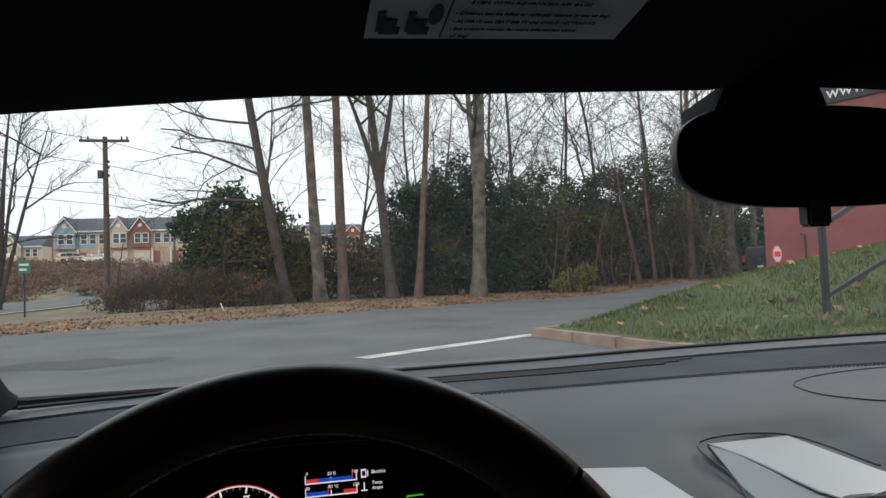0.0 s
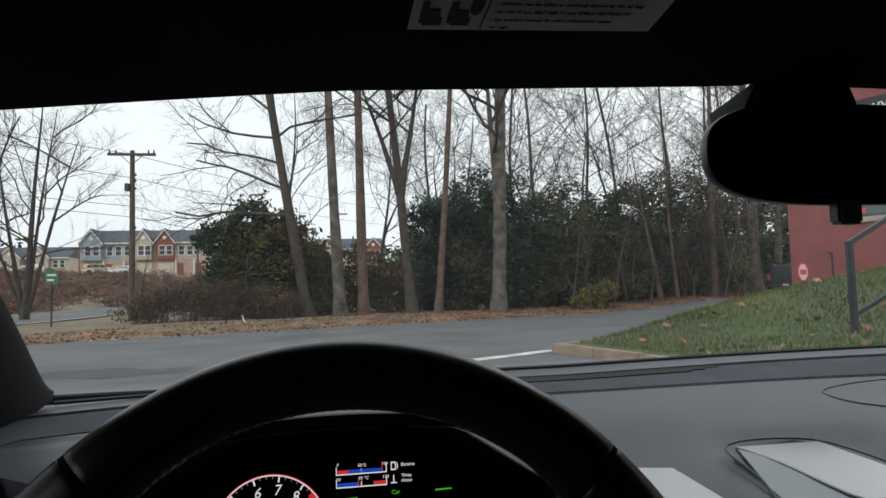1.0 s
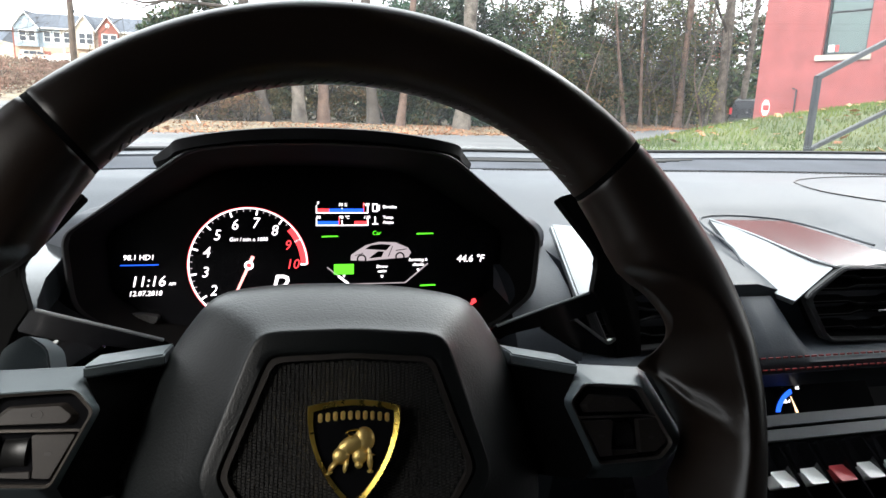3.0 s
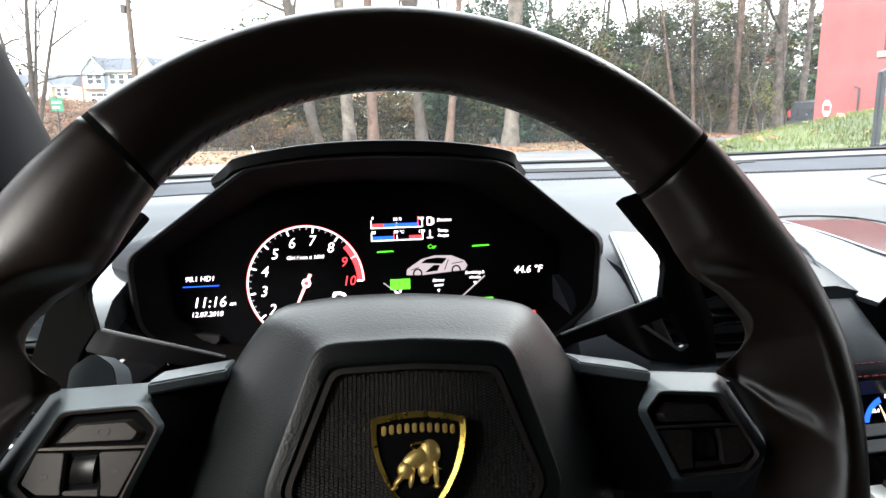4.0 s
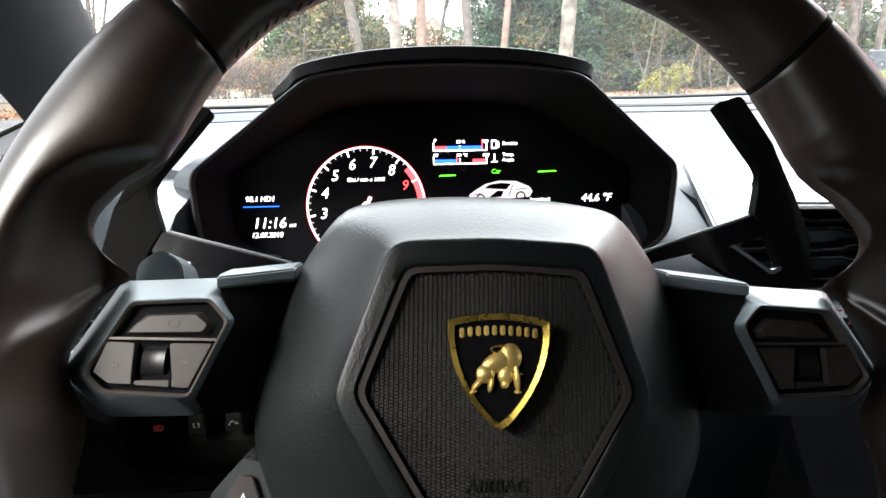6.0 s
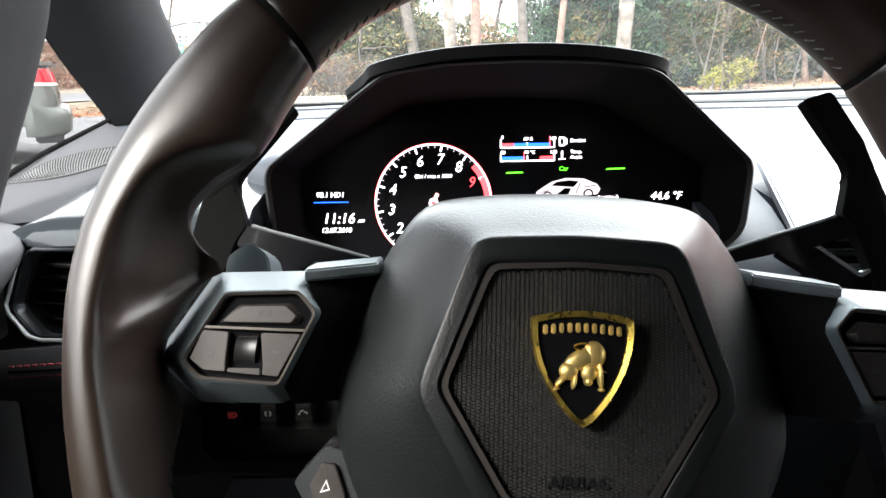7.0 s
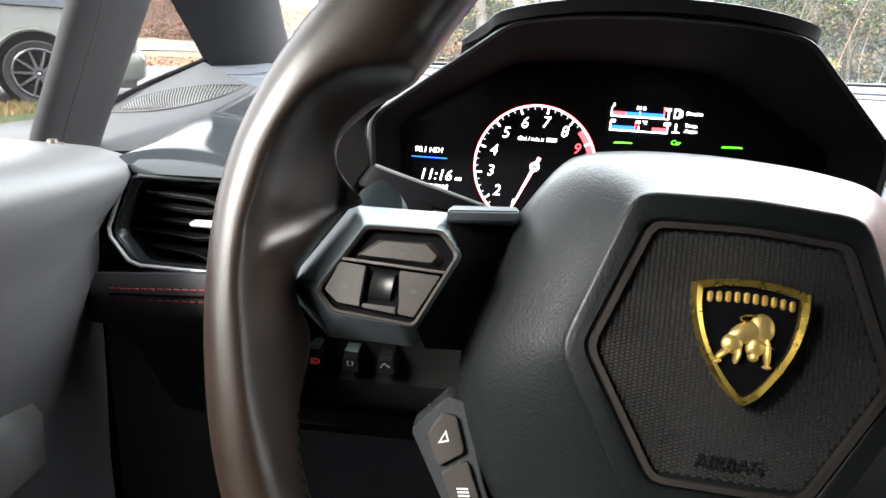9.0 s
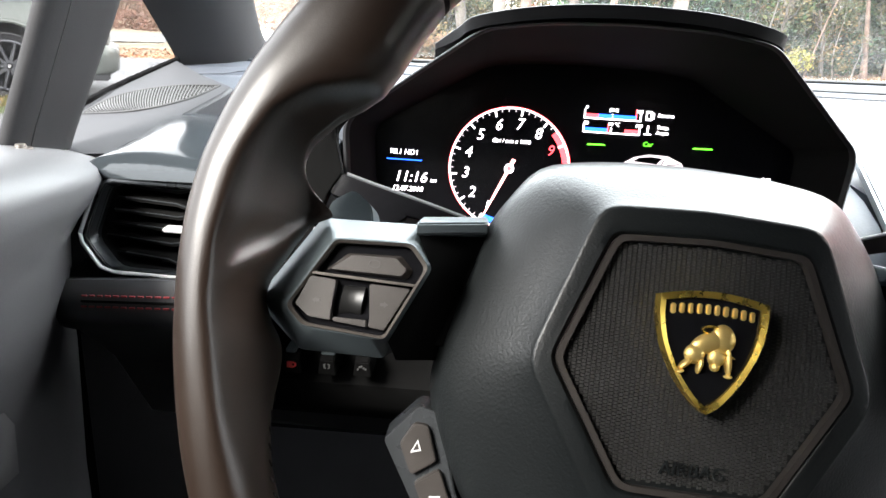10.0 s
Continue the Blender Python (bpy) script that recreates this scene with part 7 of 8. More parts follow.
    mass("tall dark evergreen holly behind the trunks", [(0.165, 30.5, 0.155, 1.3), (0.205, 30.5, 0.185, 1.4), (0.245, 30.0, 0.205, 1.5), (0.295, 30.5, 0.195, 1.4)], 32000, 14, M_HOLLY)
    mass("dense dark evergreen wall of foliage", [(0.345, 31.5, 0.16, 1.6), (0.395, 32.0, 0.185, 1.6), (0.45, 32.5, 0.165, 1.7), (0.50, 32.5, 0.18, 1.7)], 36000, 15)
    mass("dense green evergreen with broad top", [(0.545, 33.5, 0.20, 1.7), (0.60, 34.0, 0.215, 1.8), (0.655, 34.5, 0.175, 1.6)], 27000, 16, M_PRIVET)
    for i, (label, cells) in enumerate((("olive-green creeper on the woodland trees", [(0.335, 30.6, 0.10, 0.9), (0.42, 31.0, 0.13, 1.0)]), ("yellowish green creeper over the evergreens", [(0.60, 32.4, 0.205, 1.2), (0.64, 32.6, 0.15, 1.0)]), ("brownish creeper over the evergreens", [(0.22, 29.3, 0.10, 0.8), (0.50, 31.0, 0.10, 1.0)]))):
        mass(label, cells, 3600, 70 + i, M_OLIVE, 0.075)
    # deeper shade woods behind
    blobs = [(q * 40, 40, 2.0, 2.6, 1.5, 2.4) for q in np.arange(0.14, 0.90, 0.055)] + [(q * 42, 42, 5.0, 2.2, 1.5, 4.0) for q in (0.70, 0.75, 0.80, 0.85)]
    V, F = leaf_cloud(blobs, 36000, 0.22, 17)
    tagged(piece("far_undergrowth", V, F, M_EVER), "dark undergrowth deep in the wood", "undergrowth", "", "stuff")
    blobs = [(q * 38, 38, 7.0, 2.2, 2.5, 4.0) for q in (0.235, 0.34, 0.64, 0.69)]
    V, F = leaf_cloud(blobs, 2600, 0.07, 18)
    tagged(piece("russet_leaves", V, F, M_PINKBUD), "sparse russet leaves left on twigs", "leaves", "", "stuff")
    bush("yellow_shrub", "yellow-green leafy shrub at the wood's edge", "shrub", [(0.435 * 28.8, 28.8, 0.75, 0.8, 0.5, 0.55), (0.46 * 28.8, 28.8, 0.95, 0.5, 0.4, 0.5), (0.41 * 28.8, 28.7, 0.5, 0.6, 0.4, 0.3)], 1500, 0.055, M_YELLOW, 19)
    bush("yellow_shrub", "thin yellow-leaved sapling by the drive", "shrub", [(0.705 * 31, 31, 1.9, 0.9, 0.6, 1.3)], 420, 0.06, M_YELLOW, 21)
    # brush on the left bank
    for i, (x, y, rx, h) in enumerate(((-6.6, 26.6, 1.2, 1.35), (-5.4, 26.2, 1.3, 1.75), (-4.2, 26.0, 1.3, 1.55), (-3.0, 26.4, 1.4, 1.3), (-1.8, 26.2, 1.2, 1.0), (-7.4, 27.2, 1.0, 0.9))):
        g = ground_z(x, y)
        bush("brush_pile", "tangled grey-brown brush on the bank", "brush", [(x, y, g + h * 0.45, rx, 0.8, h * 0.5), (x + 0.4, y - 0.2, g + h * 0.7, rx * 0.5, 0.5, h * 0.3)], 1500, 0.042, M_BRUSH, 30 + i, 26, stem_r=0.016, twig=2)
    blobs = []
    for i in range(420):
        x, y = -62 + 60 * rng.random(), 47 + 48 * rng.random()
        if -23 < x < -12.8 and y < 63:
            continue
        blobs.append((x, y, ground_z(x, y) + 0.5, 1.7, 1.2, 0.6 + 0.5 * rng.random()))
    V, F = leaf_cloud(blobs, 170000, 0.105, 40)
    tagged(piece("field_brush", V, F, M_FIELD), "rusty brown brush across the field", "brush", "", "stuff")
    def bank():
        a, b = -22 + 50 * rng.random(), 0.05 + 3.6 * rng.random() ** 1.5
        p = EDGE + ALONG * a + ACROSS * b
        return Vector((p.x, p.y, ground_z(p.x, p.y) + 0.03))
    scatter_leaves("bank_leaves", 15000, bank, 0.046, "brown fallen leaves along the bank")
    def lot():
        a, b = -14 + 34 * rng.random(), -0.9 * rng.random() ** 2
        p = EDGE + ALONG * a + ACROSS * b
        return Vector((p.x, p.y, ground_z(p.x, p.y) + 0.02))
    scatter_leaves("road_leaves", 500, lot, 0.06, "brown leaves along the road edge")
    st = thing("broken_branch", "pale broken branch on the bank", "branch", (-2.7, 23.0, 0.1))
    part("stick", tube([(-2.80, 23.6, 0.12), (-2.90, 23.6, 0.28), (-2.96, 23.6, 0.46)], [0.035, 0.028, 0.015], 6), M_WHITE, st)
    # far tree line
    V, F = leaf_cloud([(x, 190 + 20 * math.sin(x), 9 + 2 * math.sin(x * 0.13), 9, 4, 6.5 + 2 * math.sin(x * 0.3)) for x in range(-150, 200, 9)], 9000, 0.9, 41)
    tagged(piece("far_woods", V, F, M_OLIVE), "hazy far woods on the horizon", "woods", "", "stuff")


# ---- street furniture ----
def build_street():
    px, py = -9.6, 34.4
    z = ground_z(px, py)
    t = thing("utility_pole", "weathered brown wooden utility pole with crossarm", "utility pole", (px, py, z))
    part("pole", tube([(px, py, z - 0.3), (px + 0.02, py, z + 4), (px, py, z + 8.6)], [0.16, 0.14, 0.11], 12), M_POLE, t)
    part("crossarm", box(px - 1.15, px + 1.15, py - 0.16, py - 0.05, z + 8.32, z + 8.45, 0.01), M_POLE, t)
    for s in (-1.05, -0.75, 0.8, 1.05):
        part("insulator", tube([(px + s, py - 0.1, z + 8.45), (px + s, py - 0.1, z + 8.62)], [0.05, 0.035], 8), M_BUTTON, t)
    for s in (-1, 1):
        part("brace", tube([(px, py - 0.12, z + 7.85), (px + s * 0.55, py - 0.12, z + 8.35)], 0.02, 6), M_IRON, t)
    part("transformer_bracket", box(px - 0.32, px - 0.1, py - 0.2, py, z + 6.5, z + 6.9, 0.02), M_BUTTON, t)
    for zz in (7.3, 7.0, 6.6, 4.6):
        part("bracket", box(px + 0.08, px + 0.2, py - 0.06, py + 0.06, z + zz, z + zz + 0.12, 0.01), M_IRON, t)
    w = thing("overhead_wires", "thin dark overhead wires", "wires", (px, py, z + 6))
    for z0, a, b in ((5.75, (-34, 36, 10.0), (8, 60, 5.2)), (5.2, (-34, 35, 9.6), (6, 52, 4.6)), (7.2, (-36, 38, 13.5), (9, 70, 8.5)), (8.4, (-38, 38, 15.5), (10, 70, 10.0))):
        for e in (a, b):
            pts = []
            for f in np.linspace(0, 1, 12):
                p = Vector((px, py, z + z0)).lerp(Vector(e), f)
                p.z -= 0.8 * 4 * f * (1 - f) * 0.5
                pts.append(p)
            part("wire", tube(pts, [0.018] * 12, 4), M_IRON, w)
    for x, y, h in ((-13.0, 70, 7.5), (1.6, 80, 9)):
        zz = ground_z(x, y)
        t2 = thing("utility_pole", "distant thin wooden pole", "utility pole", (x, y, zz))
        part("pole", tube([(x, y, zz - 0.3), (x, y, zz + h)], [0.14, 0.1], 8), M_POLE if y > 75 else M_BARK, t2)
        if y > 75:
            part("crossarm", box(x - 1.1, x + 1.1, y - 0.1, y, zz + h - 0.4, zz + h - 0.25), M_POLE, t2)
    sx, sy = -0.387 * 28.5, 28.5
    z = ground_z(sx, sy)
    s = thing("street_sign", "small green street sign on a dark post", "sign", (sx, sy, z))
    part("post", tube([(sx, sy, z - 0.2), (sx, sy, z + 2.35)], 0.035, 8), M_IRON, s)
    part("sign_blade", box(sx - 0.24, sx + 0.24, sy - 0.03, sy - 0.01, z + 1.75, z + 2.3, 0.01), M_SIGNGREEN, s, "green sign plate")
    for k in range(2):
        part("text_bar", box(sx - 0.17, sx + 0.17 - 0.08 * k, sy - 0.036, sy - 0.031, z + 2.07 - 0.2 * k, z + 2.15 - 0.2 * k), M_WHITE, s)
    # handrail up the lawn
    P = Vector((6.39, 6.5, 0.30))
    r = thing("handrail", "dark painted metal handrail on the lawn steps", "handrail", P)
    T = Vector((6.39, 6.5, 1.514))
    Q = Vector((9.35, 7.1, 2.78))
    def bar(name, a, b, w):
        d = (b - a).normalized()
        sd = d.cross(Vector((0, 0, 1))) if abs(d.z) < 0.9 else Vector((1, 0, 0))
        sd = sd.normalized()
        up = sd.cross(d).normalized()
        bm = bmesh.new()
        loft(bm, [[p + sd * i * w + up * j * w for i, j in ((-1, -1), (1, -1), (1, 1), (-1, 1))] for p in (a, b)])
        bmesh.ops.recalc_face_normals(bm, faces=bm.faces)
        part(name, soften(bm, w * 0.25, 2), M_IRON, r)
    bar("post", P - Vector((0, 0, 0.05)), T, 0.037)
    bar("top_rail", T - Vector((0.02, 0, 0.03)), Q, 0.031)
    bar("lower_rail", Vector((6.42, 6.5, 0.614)), Vector((9.35, 7.1, 1.70)), 0.028)
    bar("post", Vector((9.35, 7.1, 0.5)), Q, 0.042)


# ---- buildings ----
def brick_node(m, scale):
    n, k = m.node_tree.nodes, m.node_tree.links
    b = n["Principled BSDF"]
    src = b.inputs["Base Color"].links[0].from_socket
    tc = n.new("ShaderNodeTexCoord")
    br = n.new("ShaderNodeTexBrick")
    br.inputs["Scale"].default_value = scale
    br.inputs["Mortar Size"].default_value = 0.012
    br.inputs["Color1"].default_value, br.inputs["Color2"].default_value, br.inputs["Mortar"].default_value = (0.95, 0.95, 0.95, 1), (1, 1, 1, 1), (0.75, 0.72, 0.72, 1)
    mp = n.new("ShaderNodeMapping")
    mp.inputs["Rotation"].default_value = (radians(90), 0, 0)
    k.new(tc.outputs["Object"], mp.inputs[0])
    k.new(mp.outputs[0], br.inputs[0])
    mx = n.new("ShaderNodeMixRGB")
    mx.blend_type, mx.inputs[0].default_value = "MULTIPLY", 1.0
    k.new(src, mx.inputs[1])
    k.new(br.outputs[0], mx.inputs[2])
    k.new(mx.outputs[0], b.inputs["Base Color"])


def build_red_building():
    brick_node(M_REDBRICK, 4.6)
    C0 = Vector((17.8, 22.0, 0.6))
    wd = Vector((0.403, -0.915, 0))
    nx = Vector((-0.915, -0.403, 0))
    m = Matrix((wd, nx, Vector((0, 0, 1)))).transposed().to_4x4()
    m.translation = C0
    b = thing("brick_building", "red painted brick building with a tall window", "building", turn=m)
    # wall around one tall opening: local x along the wall, y outward, z up
    wx0, wx1, wz0, wz1, L, H, T = 2.2, 3.65, 2.75, 5.65, 16.0, 10.5, 0.35
    for nm, x0, x1, z0, z1 in (("wall", 0, wx0, 0, H), ("wall", wx1, L, 0, H), ("wall", wx0, wx1, 0, wz0), ("wall", wx0, wx1, wz1, H)):
        part(nm, box(x0, x1, -T, 0, z0 - (0.8 if z0 == 0 else 0), z1), M_REDBRICK, b)
    part("wall", box(0, T, -14, -T, -0.8, H), M_REDBRICK, b, "side wall")
    part("wall", box(L - T, L, -14, -T, -0.8, H), M_REDBRICK, b)
    part("wall", box(T, L - T, -14, -14 + T, -0.8, H), M_REDBRICK, b)
    part("roof", box(-0.1, L + 0.1, -14.1, 0.1, H, H + 0.25, 0.02), M_ROOF, b)
    w = part("window", box(wx0, wx1, -0.24, -0.20, wz0, wz1), M_WINGLASS, b, "greenish reflective window")
    for x0, x1, z0, z1 in ((wx0, wx0 + 0.08, wz0, wz1), (wx1 - 0.08, wx1, wz0, wz1), (wx0 + 0.08, wx1 - 0.08, wz0, wz0 + 0.08), (wx0 + 0.08, wx1 - 0.08, wz1 - 0.08, wz1), (wx0 + 0.08, wx1 - 0.08, wz0 + 1.45, wz0 + 1.5)):
        part("window_frame", box(x0, x1, -0.2, -0.14, z0, z1, 0.005), M_IRON, w, "dark frame")
    part("window_sill", box(wx0 - 0.18, wx1 + 0.18, -0.2, 0.08, wz0 - 0.2, wz0, 0.015), M_CONCRETE, w, "grey stone sill")
    part("sticker", box(wx0 + 0.14, wx0 + 0.34, -0.196, -0.19, wz0 + 0.12, wz0 + 0.36), M_WHITE, w, "small white sticker")
    part("sticker", box(wx0 + 0.38, wx0 + 0.48, -0.196, -0.19, wz0 + 0.14, wz0 + 0.34), M_REDPRINT, w)
    part("downpipe", tube([(1.55, 0.06, -0.5), (1.55, 0.06, 1.55), (1.40, 0.06, 1.60)], 0.03, 8), M_IRON, b, "short dark pipe")
    part("sign_board", box(2.2, 9.0, 0.01, 0.08, 6.25, 6.95, 0.01), M_IRON, b, "dark sign board with white letters")
    letters("sign_letters", "www", 0.62, Matrix(((-1, 0, 0, 3.3), (0, 0, 1, 0.085), (0, 1, 0, 6.62), (0, 0, 0, 1))), M_WHITE, b)
    s = thing("yard_sign", "red and white octagonal yard sign", "sign", (15.9, 19.55, 0.9))
    sx, sy, sz = 15.95, 19.1, 1.42
    oc = [(0.20 * math.cos(radians(22.5 + 45 * k)), 0.33 * math.sin(radians(22.5 + 45 * k))) for k in range(8)]
    bm = bmesh.new()
    loft(bm, [[(sx + p[0] * f, sy + yy, sz + p[1] * f) for p in oc] for f, yy in ((1, 0.01), (1, -0.01))])
    part("plate", bm, M_REDPRINT, s, "red octagon plate")
    bm = bmesh.new()
    loft(bm, [[(sx + p[0] * 0.85, sy + yy, sz + p[1] * 0.85) for p in oc] for yy in (-0.011, -0.016)])
    part("plate_face", bm, M_WHITE, s)
    part("text_bar", box(sx - 0.12, sx + 0.12, sy - 0.024, sy - 0.017, sz - 0.09, sz + 0.09), M_REDPRINT, s)
    part("stake", tube([(sx, sy, 0.5), (sx, sy, sz - 0.3)], 0.02, 6), M_IRON, s)


def townhouse(x, y, w, wall, gable, red, turn=0.0):
    z = ground_z(x, y)
    t = thing("townhouse", "two-storey %s townhouse with slate roof and garages" % red, "house", turn=pose(x, y, z, 0, 0, turn), group="townhouses")
    H, Dp = 5.6, 10.0
    part("wall", box(0, w, 0, Dp, -1.5, 2.7), M_TAN, t, "tan brick ground storey")
    part("wall", box(0, w, 0.02, Dp, 2.7, H), wall, t, "upper storey")
    bm = bmesh.new()
    loft(bm, [[(xx, -0.4, H), (xx, Dp + 0.4, H), (xx, Dp / 2, H + 2.6)] for xx in (-0.02, w + 0.02)])
    part("roof", bm, M_ROOF, t, "slate grey roof")
    gw = w * 0.5
    gx = 0.3 if gable == 0 else w - gw - 0.3
    part("gable_wall", box(gx, gx + gw, -0.7, 0.1, 2.7, H), M_TOWNBRICK if red == "red brick" else wall, t)
    bm = bmesh.new()
    loft(bm, [[(gx, yy, H), (gx + gw, yy, H), (gx + gw / 2, yy, H + 2.1)] for yy in (-0.7, 3.5)])
    part("gable", bm, M_TOWNBRICK if red == "red brick" else wall, t)
    for s in (-1, 1):
        a, b = Vector((gx + gw / 2, 0, H + 2.2)), Vector((gx + gw / 2 + s * (gw / 2 + 0.35), 0, H - 0.25))
        bm = bmesh.new()
        up = Vector((0, 0, 0.12))
        loft(bm, [[(p.x, yy, p.z), (q.x, yy, q.z), (q.x, yy, q.z + 0.22), (p.x, yy, p.z + 0.22)] for yy, p, q in ((-0.95, a, b), (3.6, a, b))])
        part("gable_roof", bm, M_ROOF, t)
        bm = bmesh.new()
        loft(bm, [[(p.x, yy, p.z - 0.18), (q.x, yy, q.z - 0.18), (q.x, yy, q.z + 0.06), (p.x, yy, p.z + 0.06)] for yy, p, q in ((-1.0, a, b), (-0.94, a, b))])
        part("fascia", bm, M_WHITE, t, "white gable trim")
    bm = bmesh.new()
    bmesh.ops.create_cone(bm, cap_ends=True, segments=16, radius1=0.32, radius2=0.32, depth=0.1, matrix=Matrix.Translation((gx + gw / 2, -0.73, H + 0.75)) @ pose(0, 0, 0, 90))
    part("gable_vent", bm, M_WHITE, t, "round white gable vent")
    wins = [(gx + gw * 0.22, -0.7, 3.5), (gx + gw * 0.62, -0.7, 3.5)]
    ox = gx + gw + 0.7 if gable == 0 else 0.6
    wins += [(ox, 0.02, 3.5), (ox + 1.35, 0.02, 3.5)]
    for wx, wy, wz in wins:
        wn_ = part("window", box(wx, wx + 0.85, wy - 0.05, wy - 0.02, wz, wz + 1.5), M_DARKPANE, t, "dark sash window")
        for x0, x1, z0, z1 in ((wx - 0.1, wx, wz - 0.1, wz + 1.6), (wx + 0.85, wx + 0.95, wz - 0.1, wz + 1.6), (wx, wx + 0.85, wz + 1.5, wz + 1.6), (wx, wx + 0.85, wz - 0.1, wz), (wx, wx + 0.85, wz + 0.7, wz + 0.77)):
            part("window_frame", box(x0, x1, wy - 0.10, wy - 0.02, z0, z1), M_WHITE, wn_)
    part("garage_door", box(gx + 0.3, gx + gw - 0.1, -0.12, 0.01, 0, 2.2, 0.02), M_GARAGE, t, "pale garage door")
    dx = gx + gw + 0.5 if gable == 0 else 0.8
    part("front_door", box(dx, dx + 0.95, -0.10, 0.01, 0, 2.1, 0.02), M_TOWNBRICK, t, "brown front door")
    part("porch_post", box(dx - 0.3, dx - 0.12, -0.5, -0.32, 0, 2.6), M_WHITE, t)
    part("eave", box(-0.05, w + 0.05, -0.45, -0.3, H - 0.2, H + 0.02), M_WHITE, t)
    return t


def build_town():
    y = 116
    for i, (x, w, wall, g, red) in enumerate(((-40.0, 6.3, M_SIDINGBLUE, 0, "grey-blue sided"), (-33.7, 5.3, M_SIDING, 1, "beige sided"), (-28.4, 5.8, M_SIDING, 0, "red brick"), (-22.6, 5.8, M_SIDING, 1, "beige sided"), (4.5, 8.0, M_SIDING, 1, "red brick"), (-2.5, 7.0, M_SIDING, 0, "beige sided"))):
        townhouse(x, y + (0 if i < 4 else 26), w, wall, g, red)
    part_end = thing("end_wall", "red brick end wall of the row", "wall", (-40.2, 121, ground_z(-40, 116)))
    part("wall", box(-40.25, -40.03, 116.1, 126, ground_z(-40, 116) - 1.5, ground_z(-40, 116) + 5.6), M_TOWNBRICK, part_end)
    for i, x in enumerate((-80, -71, -62)):
        townhouse(x, 150, 8.2, M_SIDING, i % 2, "beige sided")


# ---- vehicles ----
def vehicle(name, label, m, L, W, H, paint, wheel_r, bed=False):
    t = thing(name, label, "car" if not bed else "pickup truck", turn=m)
    hw = W / 2
    if bed:
        prof = [(0.0, 0.55), (0.0, 1.35), (1.9, 1.35), (1.95, 1.85), (2.4, 1.95), (3.6, 1.9), (4.2, 1.35), (5.4, 1.2), (5.6, 0.8), (5.6, 0.45)]
    else:
        prof = [(0.02, 0.42), (0.0, 0.75), (0.10, 1.02), (0.30, 1.42), (0.62, 1.60), (1.3, H), (2.3, H), (2.9, H - 0.18), (3.5, 1.10), (4.2, 0.98), (L - 0.05, 0.78), (L, 0.42)]
    beltz = 1.02 if not bed else 1.35
    bm = bmesh.new()
    rings = []
    half = ((hw, 0.22), (hw - 0.03, 0.12), (hw - 0.09, 0.05), (hw - 0.22, 0.015), (hw - 0.45, 0.0)) if not bed else ((hw, 0.02), (hw - 0.06, 0.0))
    for yy, inset in [(-y_, i_) for y_, i_ in half] + list(half[::-1]):
        ring = []
        for x, z in prof:
            k = max(0.0, z - beltz) * 0.34
            y2 = yy - math.copysign(k, yy)
            ring.append((x + (inset if x < L * 0.13 else -inset if x > L * 0.87 else 0.0), y2, z - (inset * 0.06 if z > beltz else 0)))
        rings.append(ring)
    loft(bm, rings)
    bmesh.ops.recalc_face_normals(bm, faces=bm.faces)
    body = part("body", soften(bm, 0.05, 3, 25), paint, t, "", 40)
    rear_ax, front_ax = (1.0, L - 0.92) if not bed else (1.2, 4.6)
    for ax in (rear_ax, front_ax):
        for s in (-1, 1):
            c = Vector((ax, s * (hw - 0.10), wheel_r))
            arch = bmesh.new()
            # uncut arch: a solid black disc stands for the shade in its hollow
            bmesh.ops.create_cone(arch, cap_ends=True, segments=32, radius1=wheel_r * 1.20, radius2=wheel_r * 1.20, depth=0.235, matrix=Matrix.Translation((c.x, s * (hw - 0.1125), wheel_r + 0.03)) @ pose(0, 0, 0, 90))
            part("arch_shade", arch, M_DUCT, t, "black disc for the shade inside the wheel arch")
            bm = bmesh.new()
            rings = []
            for r_, off in ((wheel_r * 0.76, 0.10), (wheel_r * 0.94, 0.125), (wheel_r, 0.10), (wheel_r, -0.10), (wheel_r * 0.7, -0.12)):
                rings.append([(c.x + r_ * math.cos(a), c.y + s * off, c.z + r_ * math.sin(a)) for a in np.linspace(0, 2 * math.pi, 36, endpoint=False)])
            loft(bm, rings)
            wh = part("wheel", bm, M_TYRE, t, "black tyre")
            bm = bmesh.new()
            rings = []
            for r_, off in ((wheel_r * 0.78, 0.104), (wheel_r * 0.73, 0.115), (wheel_r * 0.69, 0.108)):
                rings.append([(c.x + r_ * math.cos(a), c.y + s * off, c.z + r_ * math.sin(a)) for a in np.linspace(0, 2 * math.pi, 30, endpoint=False)])
            loft(bm, rings, caps=False)
            for k in range(10):
                a = 2 * math.pi * k / 10
                d, q = Vector((math.cos(a), 0, math.sin(a))), Vector((-math.sin(a), 0, math.cos(a)))
                o = Vector((c.x, c.y + s * 0.112, c.z))
                loft(bm, [[o + d * rr + q * ww + Vector((0, s * e, 0)) for ww, e in ((-w2, 0), (w2, 0), (w2 * 0.6, 0.018), (-w2 * 0.6, 0.018))] for rr, w2 in ((0.03, 0.026), (wheel_r * 0.71, 0.013))])
            part("hub_cap", tube([(c.x, c.y + s * 0.11, c.z), (c.x, c.y + s * 0.142, c.z)], [0.022, 0.018], 16), M_CHROME, wh, "bright hub cap")
            if not bed:
                # flared lip of the body round the arch
                lip = [(c.x + wheel_r * 1.23 * math.cos(a), s * (hw + 0.004), wheel_r + 0.03 + wheel_r * 1.23 * math.sin(a)) for a in np.linspace(-0.35, math.pi + 0.35, 30)]
                part("arch_lip", tube(lip, 0.026, 8), paint, t)
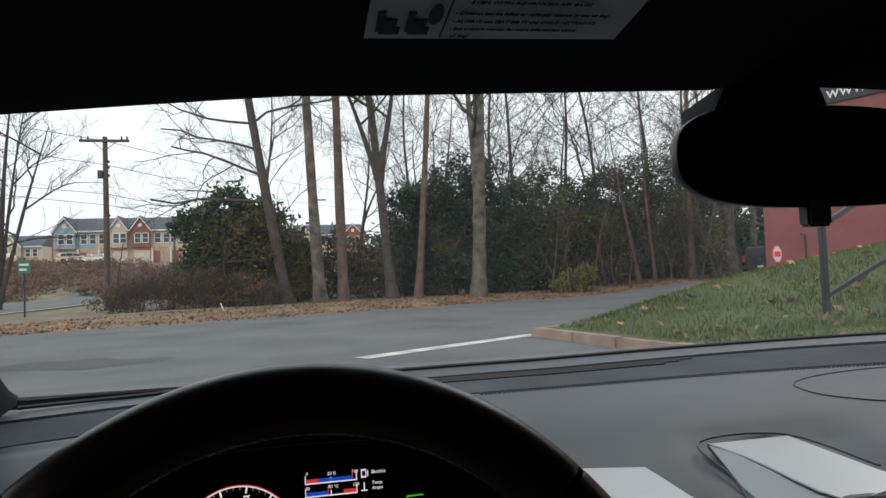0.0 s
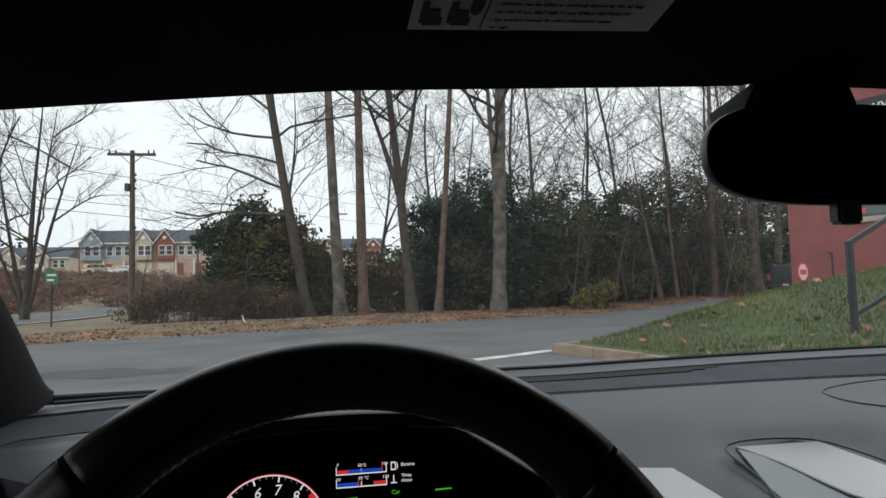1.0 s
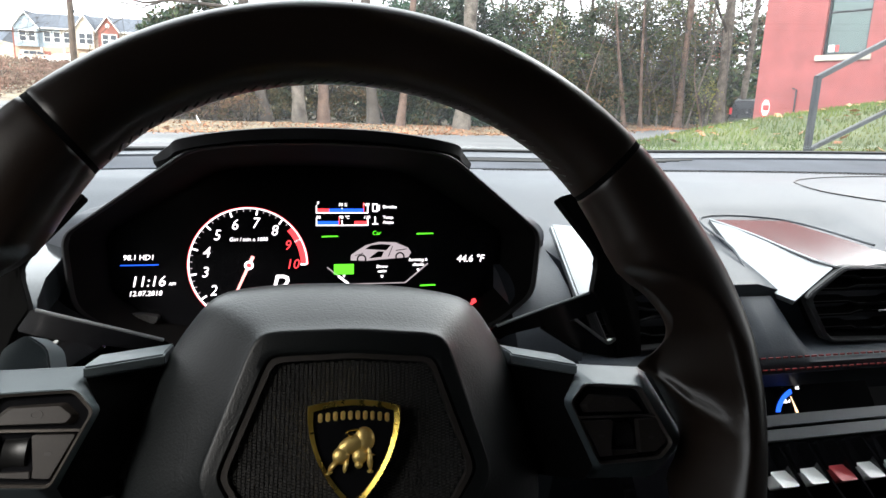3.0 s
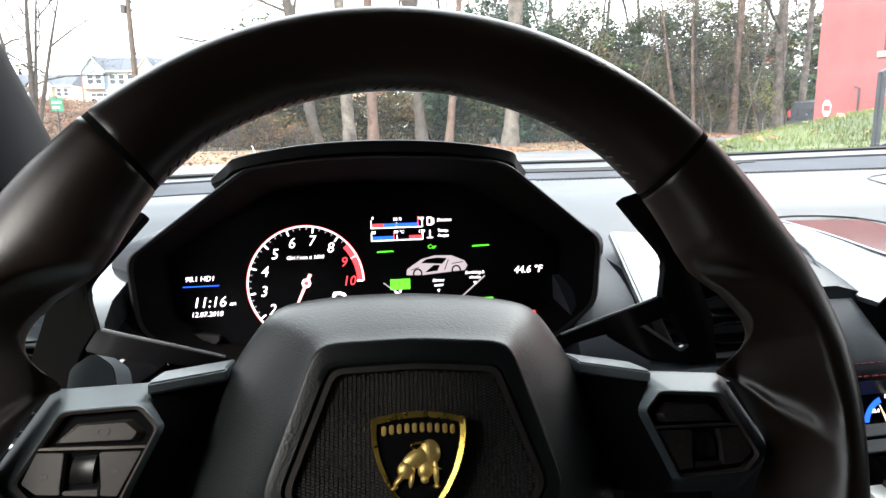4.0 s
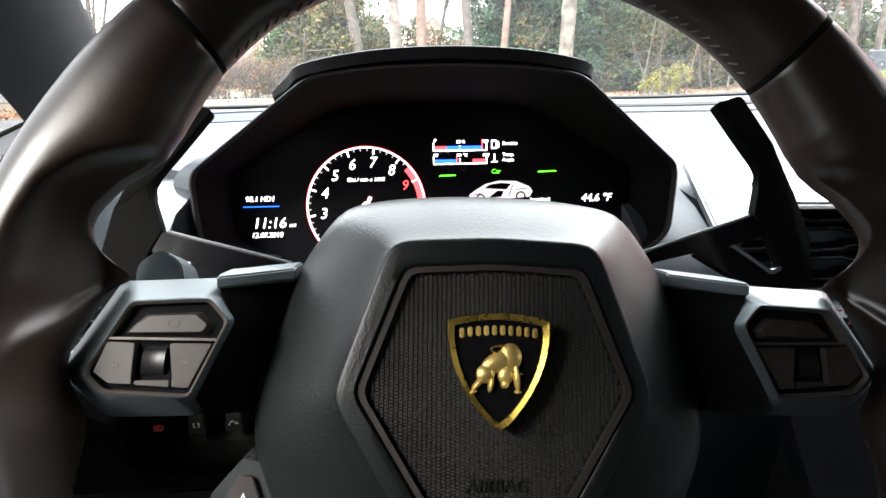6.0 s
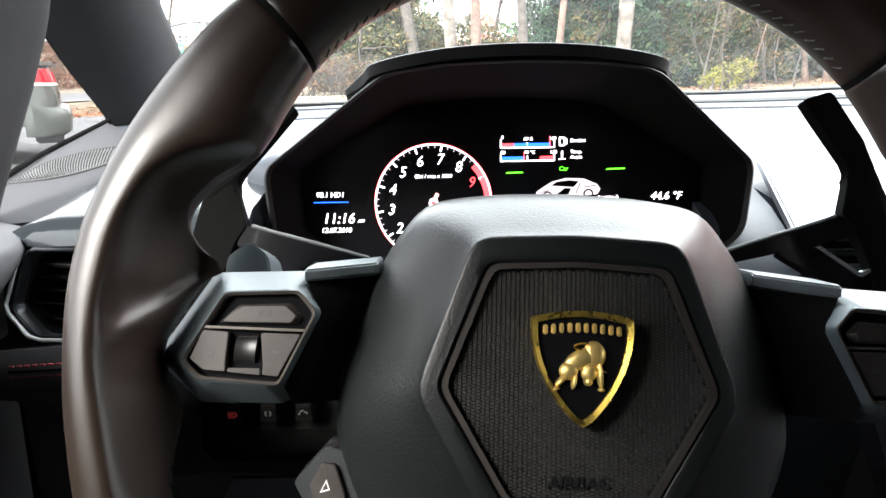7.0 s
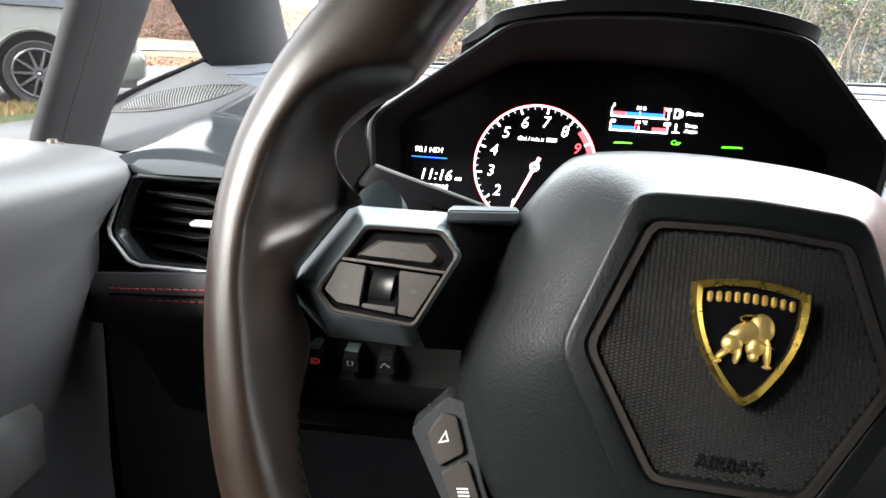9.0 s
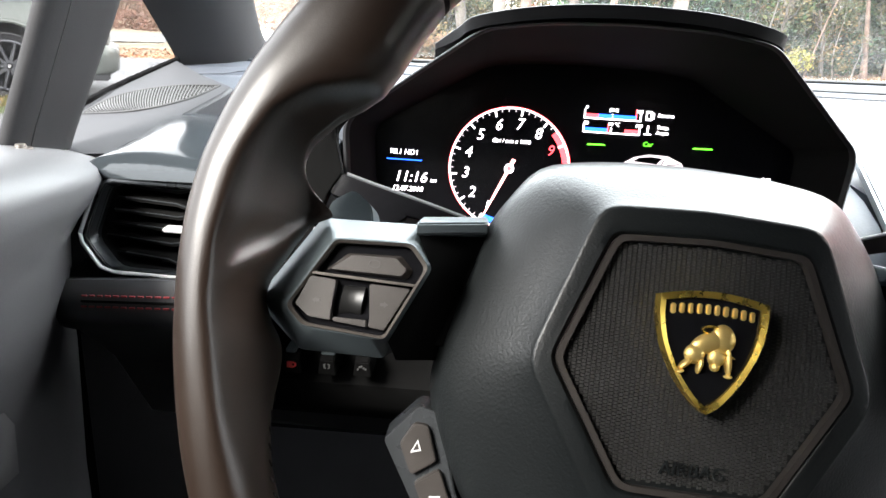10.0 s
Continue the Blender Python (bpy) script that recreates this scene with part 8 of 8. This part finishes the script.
            part("rim", bm, M_WHEEL, wh, "dark multi-spoke alloy rim")
    if not bed:
        for s in (-1, 1):
            for pts in ([(0.62, 1.08), (1.32, 1.08), (1.32, 1.50), (0.78, 1.46)], [(1.38, 1.08), (2.22, 1.08), (2.22, 1.53), (1.38, 1.52)], [(2.28, 1.08), (3.30, 1.08), (2.80, 1.44), (2.28, 1.52)]):
                bm = bmesh.new()
                loft(bm, [[(x, s * (hw - (z - beltz) * 0.34 + off), z) for x, z in pts] for off in (-0.03, 0.006)])
                part("side_window", bm, M_DARKPANE, t, "dark side window")
            corner = [(0.42, 0.0), (0.25, 0.0), (0.13, 0.028), (0.055, 0.09), (0.02, 0.22), (0.01, 0.34)]

            def lamp(z0, z1, pts, m_, label):
                V, F = [], []
                for x, y_ in pts:
                    for z in (z0, (z0 + z1) / 2, z1):
                        back = 0.06 * (z - 0.75) / 0.27
                        V += [(x + back - 0.016, s * (hw - y_ - max(0, z - beltz) * 0.34 + 0.010), z), (x + back + 0.03, s * (hw - y_ - 0.04), z)]
                for i_ in range(len(pts) - 1):
                    o = 6 * i_
                    F += [(o, o + 6, o + 8, o + 2), (o + 2, o + 8, o + 10, o + 4), (o + 4, o + 10, o + 11, o + 5), (o + 1, o + 7, o + 6, o)]
                F += [(0, 2, 4, 5, 3, 1), (len(V) - 6, len(V) - 5, len(V) - 3, len(V) - 1, len(V) - 2, len(V) - 4)]
                bm = bmesh.new()
                vs = [bm.verts.new(q) for q in V]
                for f_ in F:
                    bm.faces.new([vs[q] for q in f_])
                bmesh.ops.recalc_face_normals(bm, faces=bm.faces)
                return part("tail_light", bm, m_, t, label, 40)
            lamp(0.90, 1.05, corner, M_TAIL, "red tail light")
            lamp(0.865, 0.896, corner[1:], M_SILVER, "clear lower strip of the tail light")
            part("sill", box(rear_ax + 0.45, front_ax - 0.45, s * hw - 0.03, s * hw + 0.012, 0.25, 0.42, 0.01), M_PLASTIC, t)
            part("door_seam", box(1.35, 1.358, s * (hw - 0.02), s * (hw + 0.003), 0.45, 1.02), M_FRIT, t)
            part("door_seam", box(2.27, 2.278, s * (hw - 0.02), s * (hw + 0.003), 0.45, 1.02), M_FRIT, t)
        bm = bmesh.new()
        rings = []
        for yy, ins in [(-hw - 0.004, 0.34), (-hw - 0.004, 0.24), (-hw + 0.02, 0.11), (-hw + 0.10, 0.03), (-hw + 0.28, 0.0), (hw - 0.28, 0.0), (hw - 0.10, 0.03), (hw - 0.02, 0.11), (hw + 0.004, 0.24), (hw + 0.004, 0.34)]:
            rings.append([(ins + q, yy, z) for q, z in ((-0.02, 0.30), (-0.085, 0.345), (-0.10, 0.50), (-0.085, 0.585), (-0.03, 0.625), (0.04, 0.62), (0.04, 0.30))])
        loft(bm, rings)
        part("rear_bumper", soften(bm, 0.012, 2, 25), paint, t, "rounded rear bumper", 50)
        part("lower_valance", box(0.02, 0.30, -hw + 0.06, hw - 0.06, 0.22, 0.32, 0.02), M_PLASTIC, t, "black lower valance")
        part("deck_lip", box(0.00, 0.16, -hw + 0.16, hw - 0.16, 1.085, 1.12, 0.014), paint, t, "small spoiler lip over the lamps")
    else:
        part("tailgate", box(-0.03, 0.05, -hw + 0.12, hw - 0.12, 0.80, 1.36, 0.02), paint, t, "black tailgate")
        bm = bmesh.new()
        bmesh.ops.create_icosphere(bm, subdivisions=2, radius=0.06, matrix=Matrix.Translation((-0.03, 0, 1.08)))
        part("round_badge", bm, M_CHROME, t)
        part("rear_bumper", box(-0.15, 0.05, -hw + 0.03, hw - 0.03, 0.55, 0.76, 0.03), M_PLASTIC, t)
        for k in (-1, 1):
            part("tail_light", box(-0.035, 0.12, k * (hw - 0.12) - 0.07, k * (hw - 0.12) + 0.10, 0.95, 1.34, 0.02), M_TAIL, t, "red tail light")
        part("plate_bar", box(-0.16, -0.15, -0.16, 0.16, 0.60, 0.72), M_WHITE, t)
    return t


def build_vehicles():
    f = Vector((-0.88, -0.475))
    mside = Vector((0.475, -0.88))
    rear = Vector((-4.37, 7.15)) - mside * 0.93
    ang = math.degrees(math.atan2(f.y, f.x))
    vehicle("parked_suv", "grey-green parked SUV with dark alloy wheels", pose(rear.x, rear.y, 0.0, 0, 0, ang), 4.6, 1.86, 1.68, M_SUVPAINT, 0.36)
    vehicle("pickup_truck", "black parked pickup truck seen from behind", pose(26.0, 32.9, 0.36, 0, 0, 50), 5.6, 1.95, 1.9, M_TRUCK, 0.38, bed=True)
    for x, y, a, p in ((-40.5, 103, 170, M_WHITE), (-35.5, 104, 10, M_GARAGE), (-28, 103, 175, M_WHITE)):
        vehicle("parked_car", "pale car parked before the townhouses", pose(x, y, ground_z(x, y), 0, 0, a), 4.5, 1.8, 1.5, p, 0.33)


build_ground()
build_island()
build_trees()
build_street()
build_red_building()
build_town()
build_vehicles()
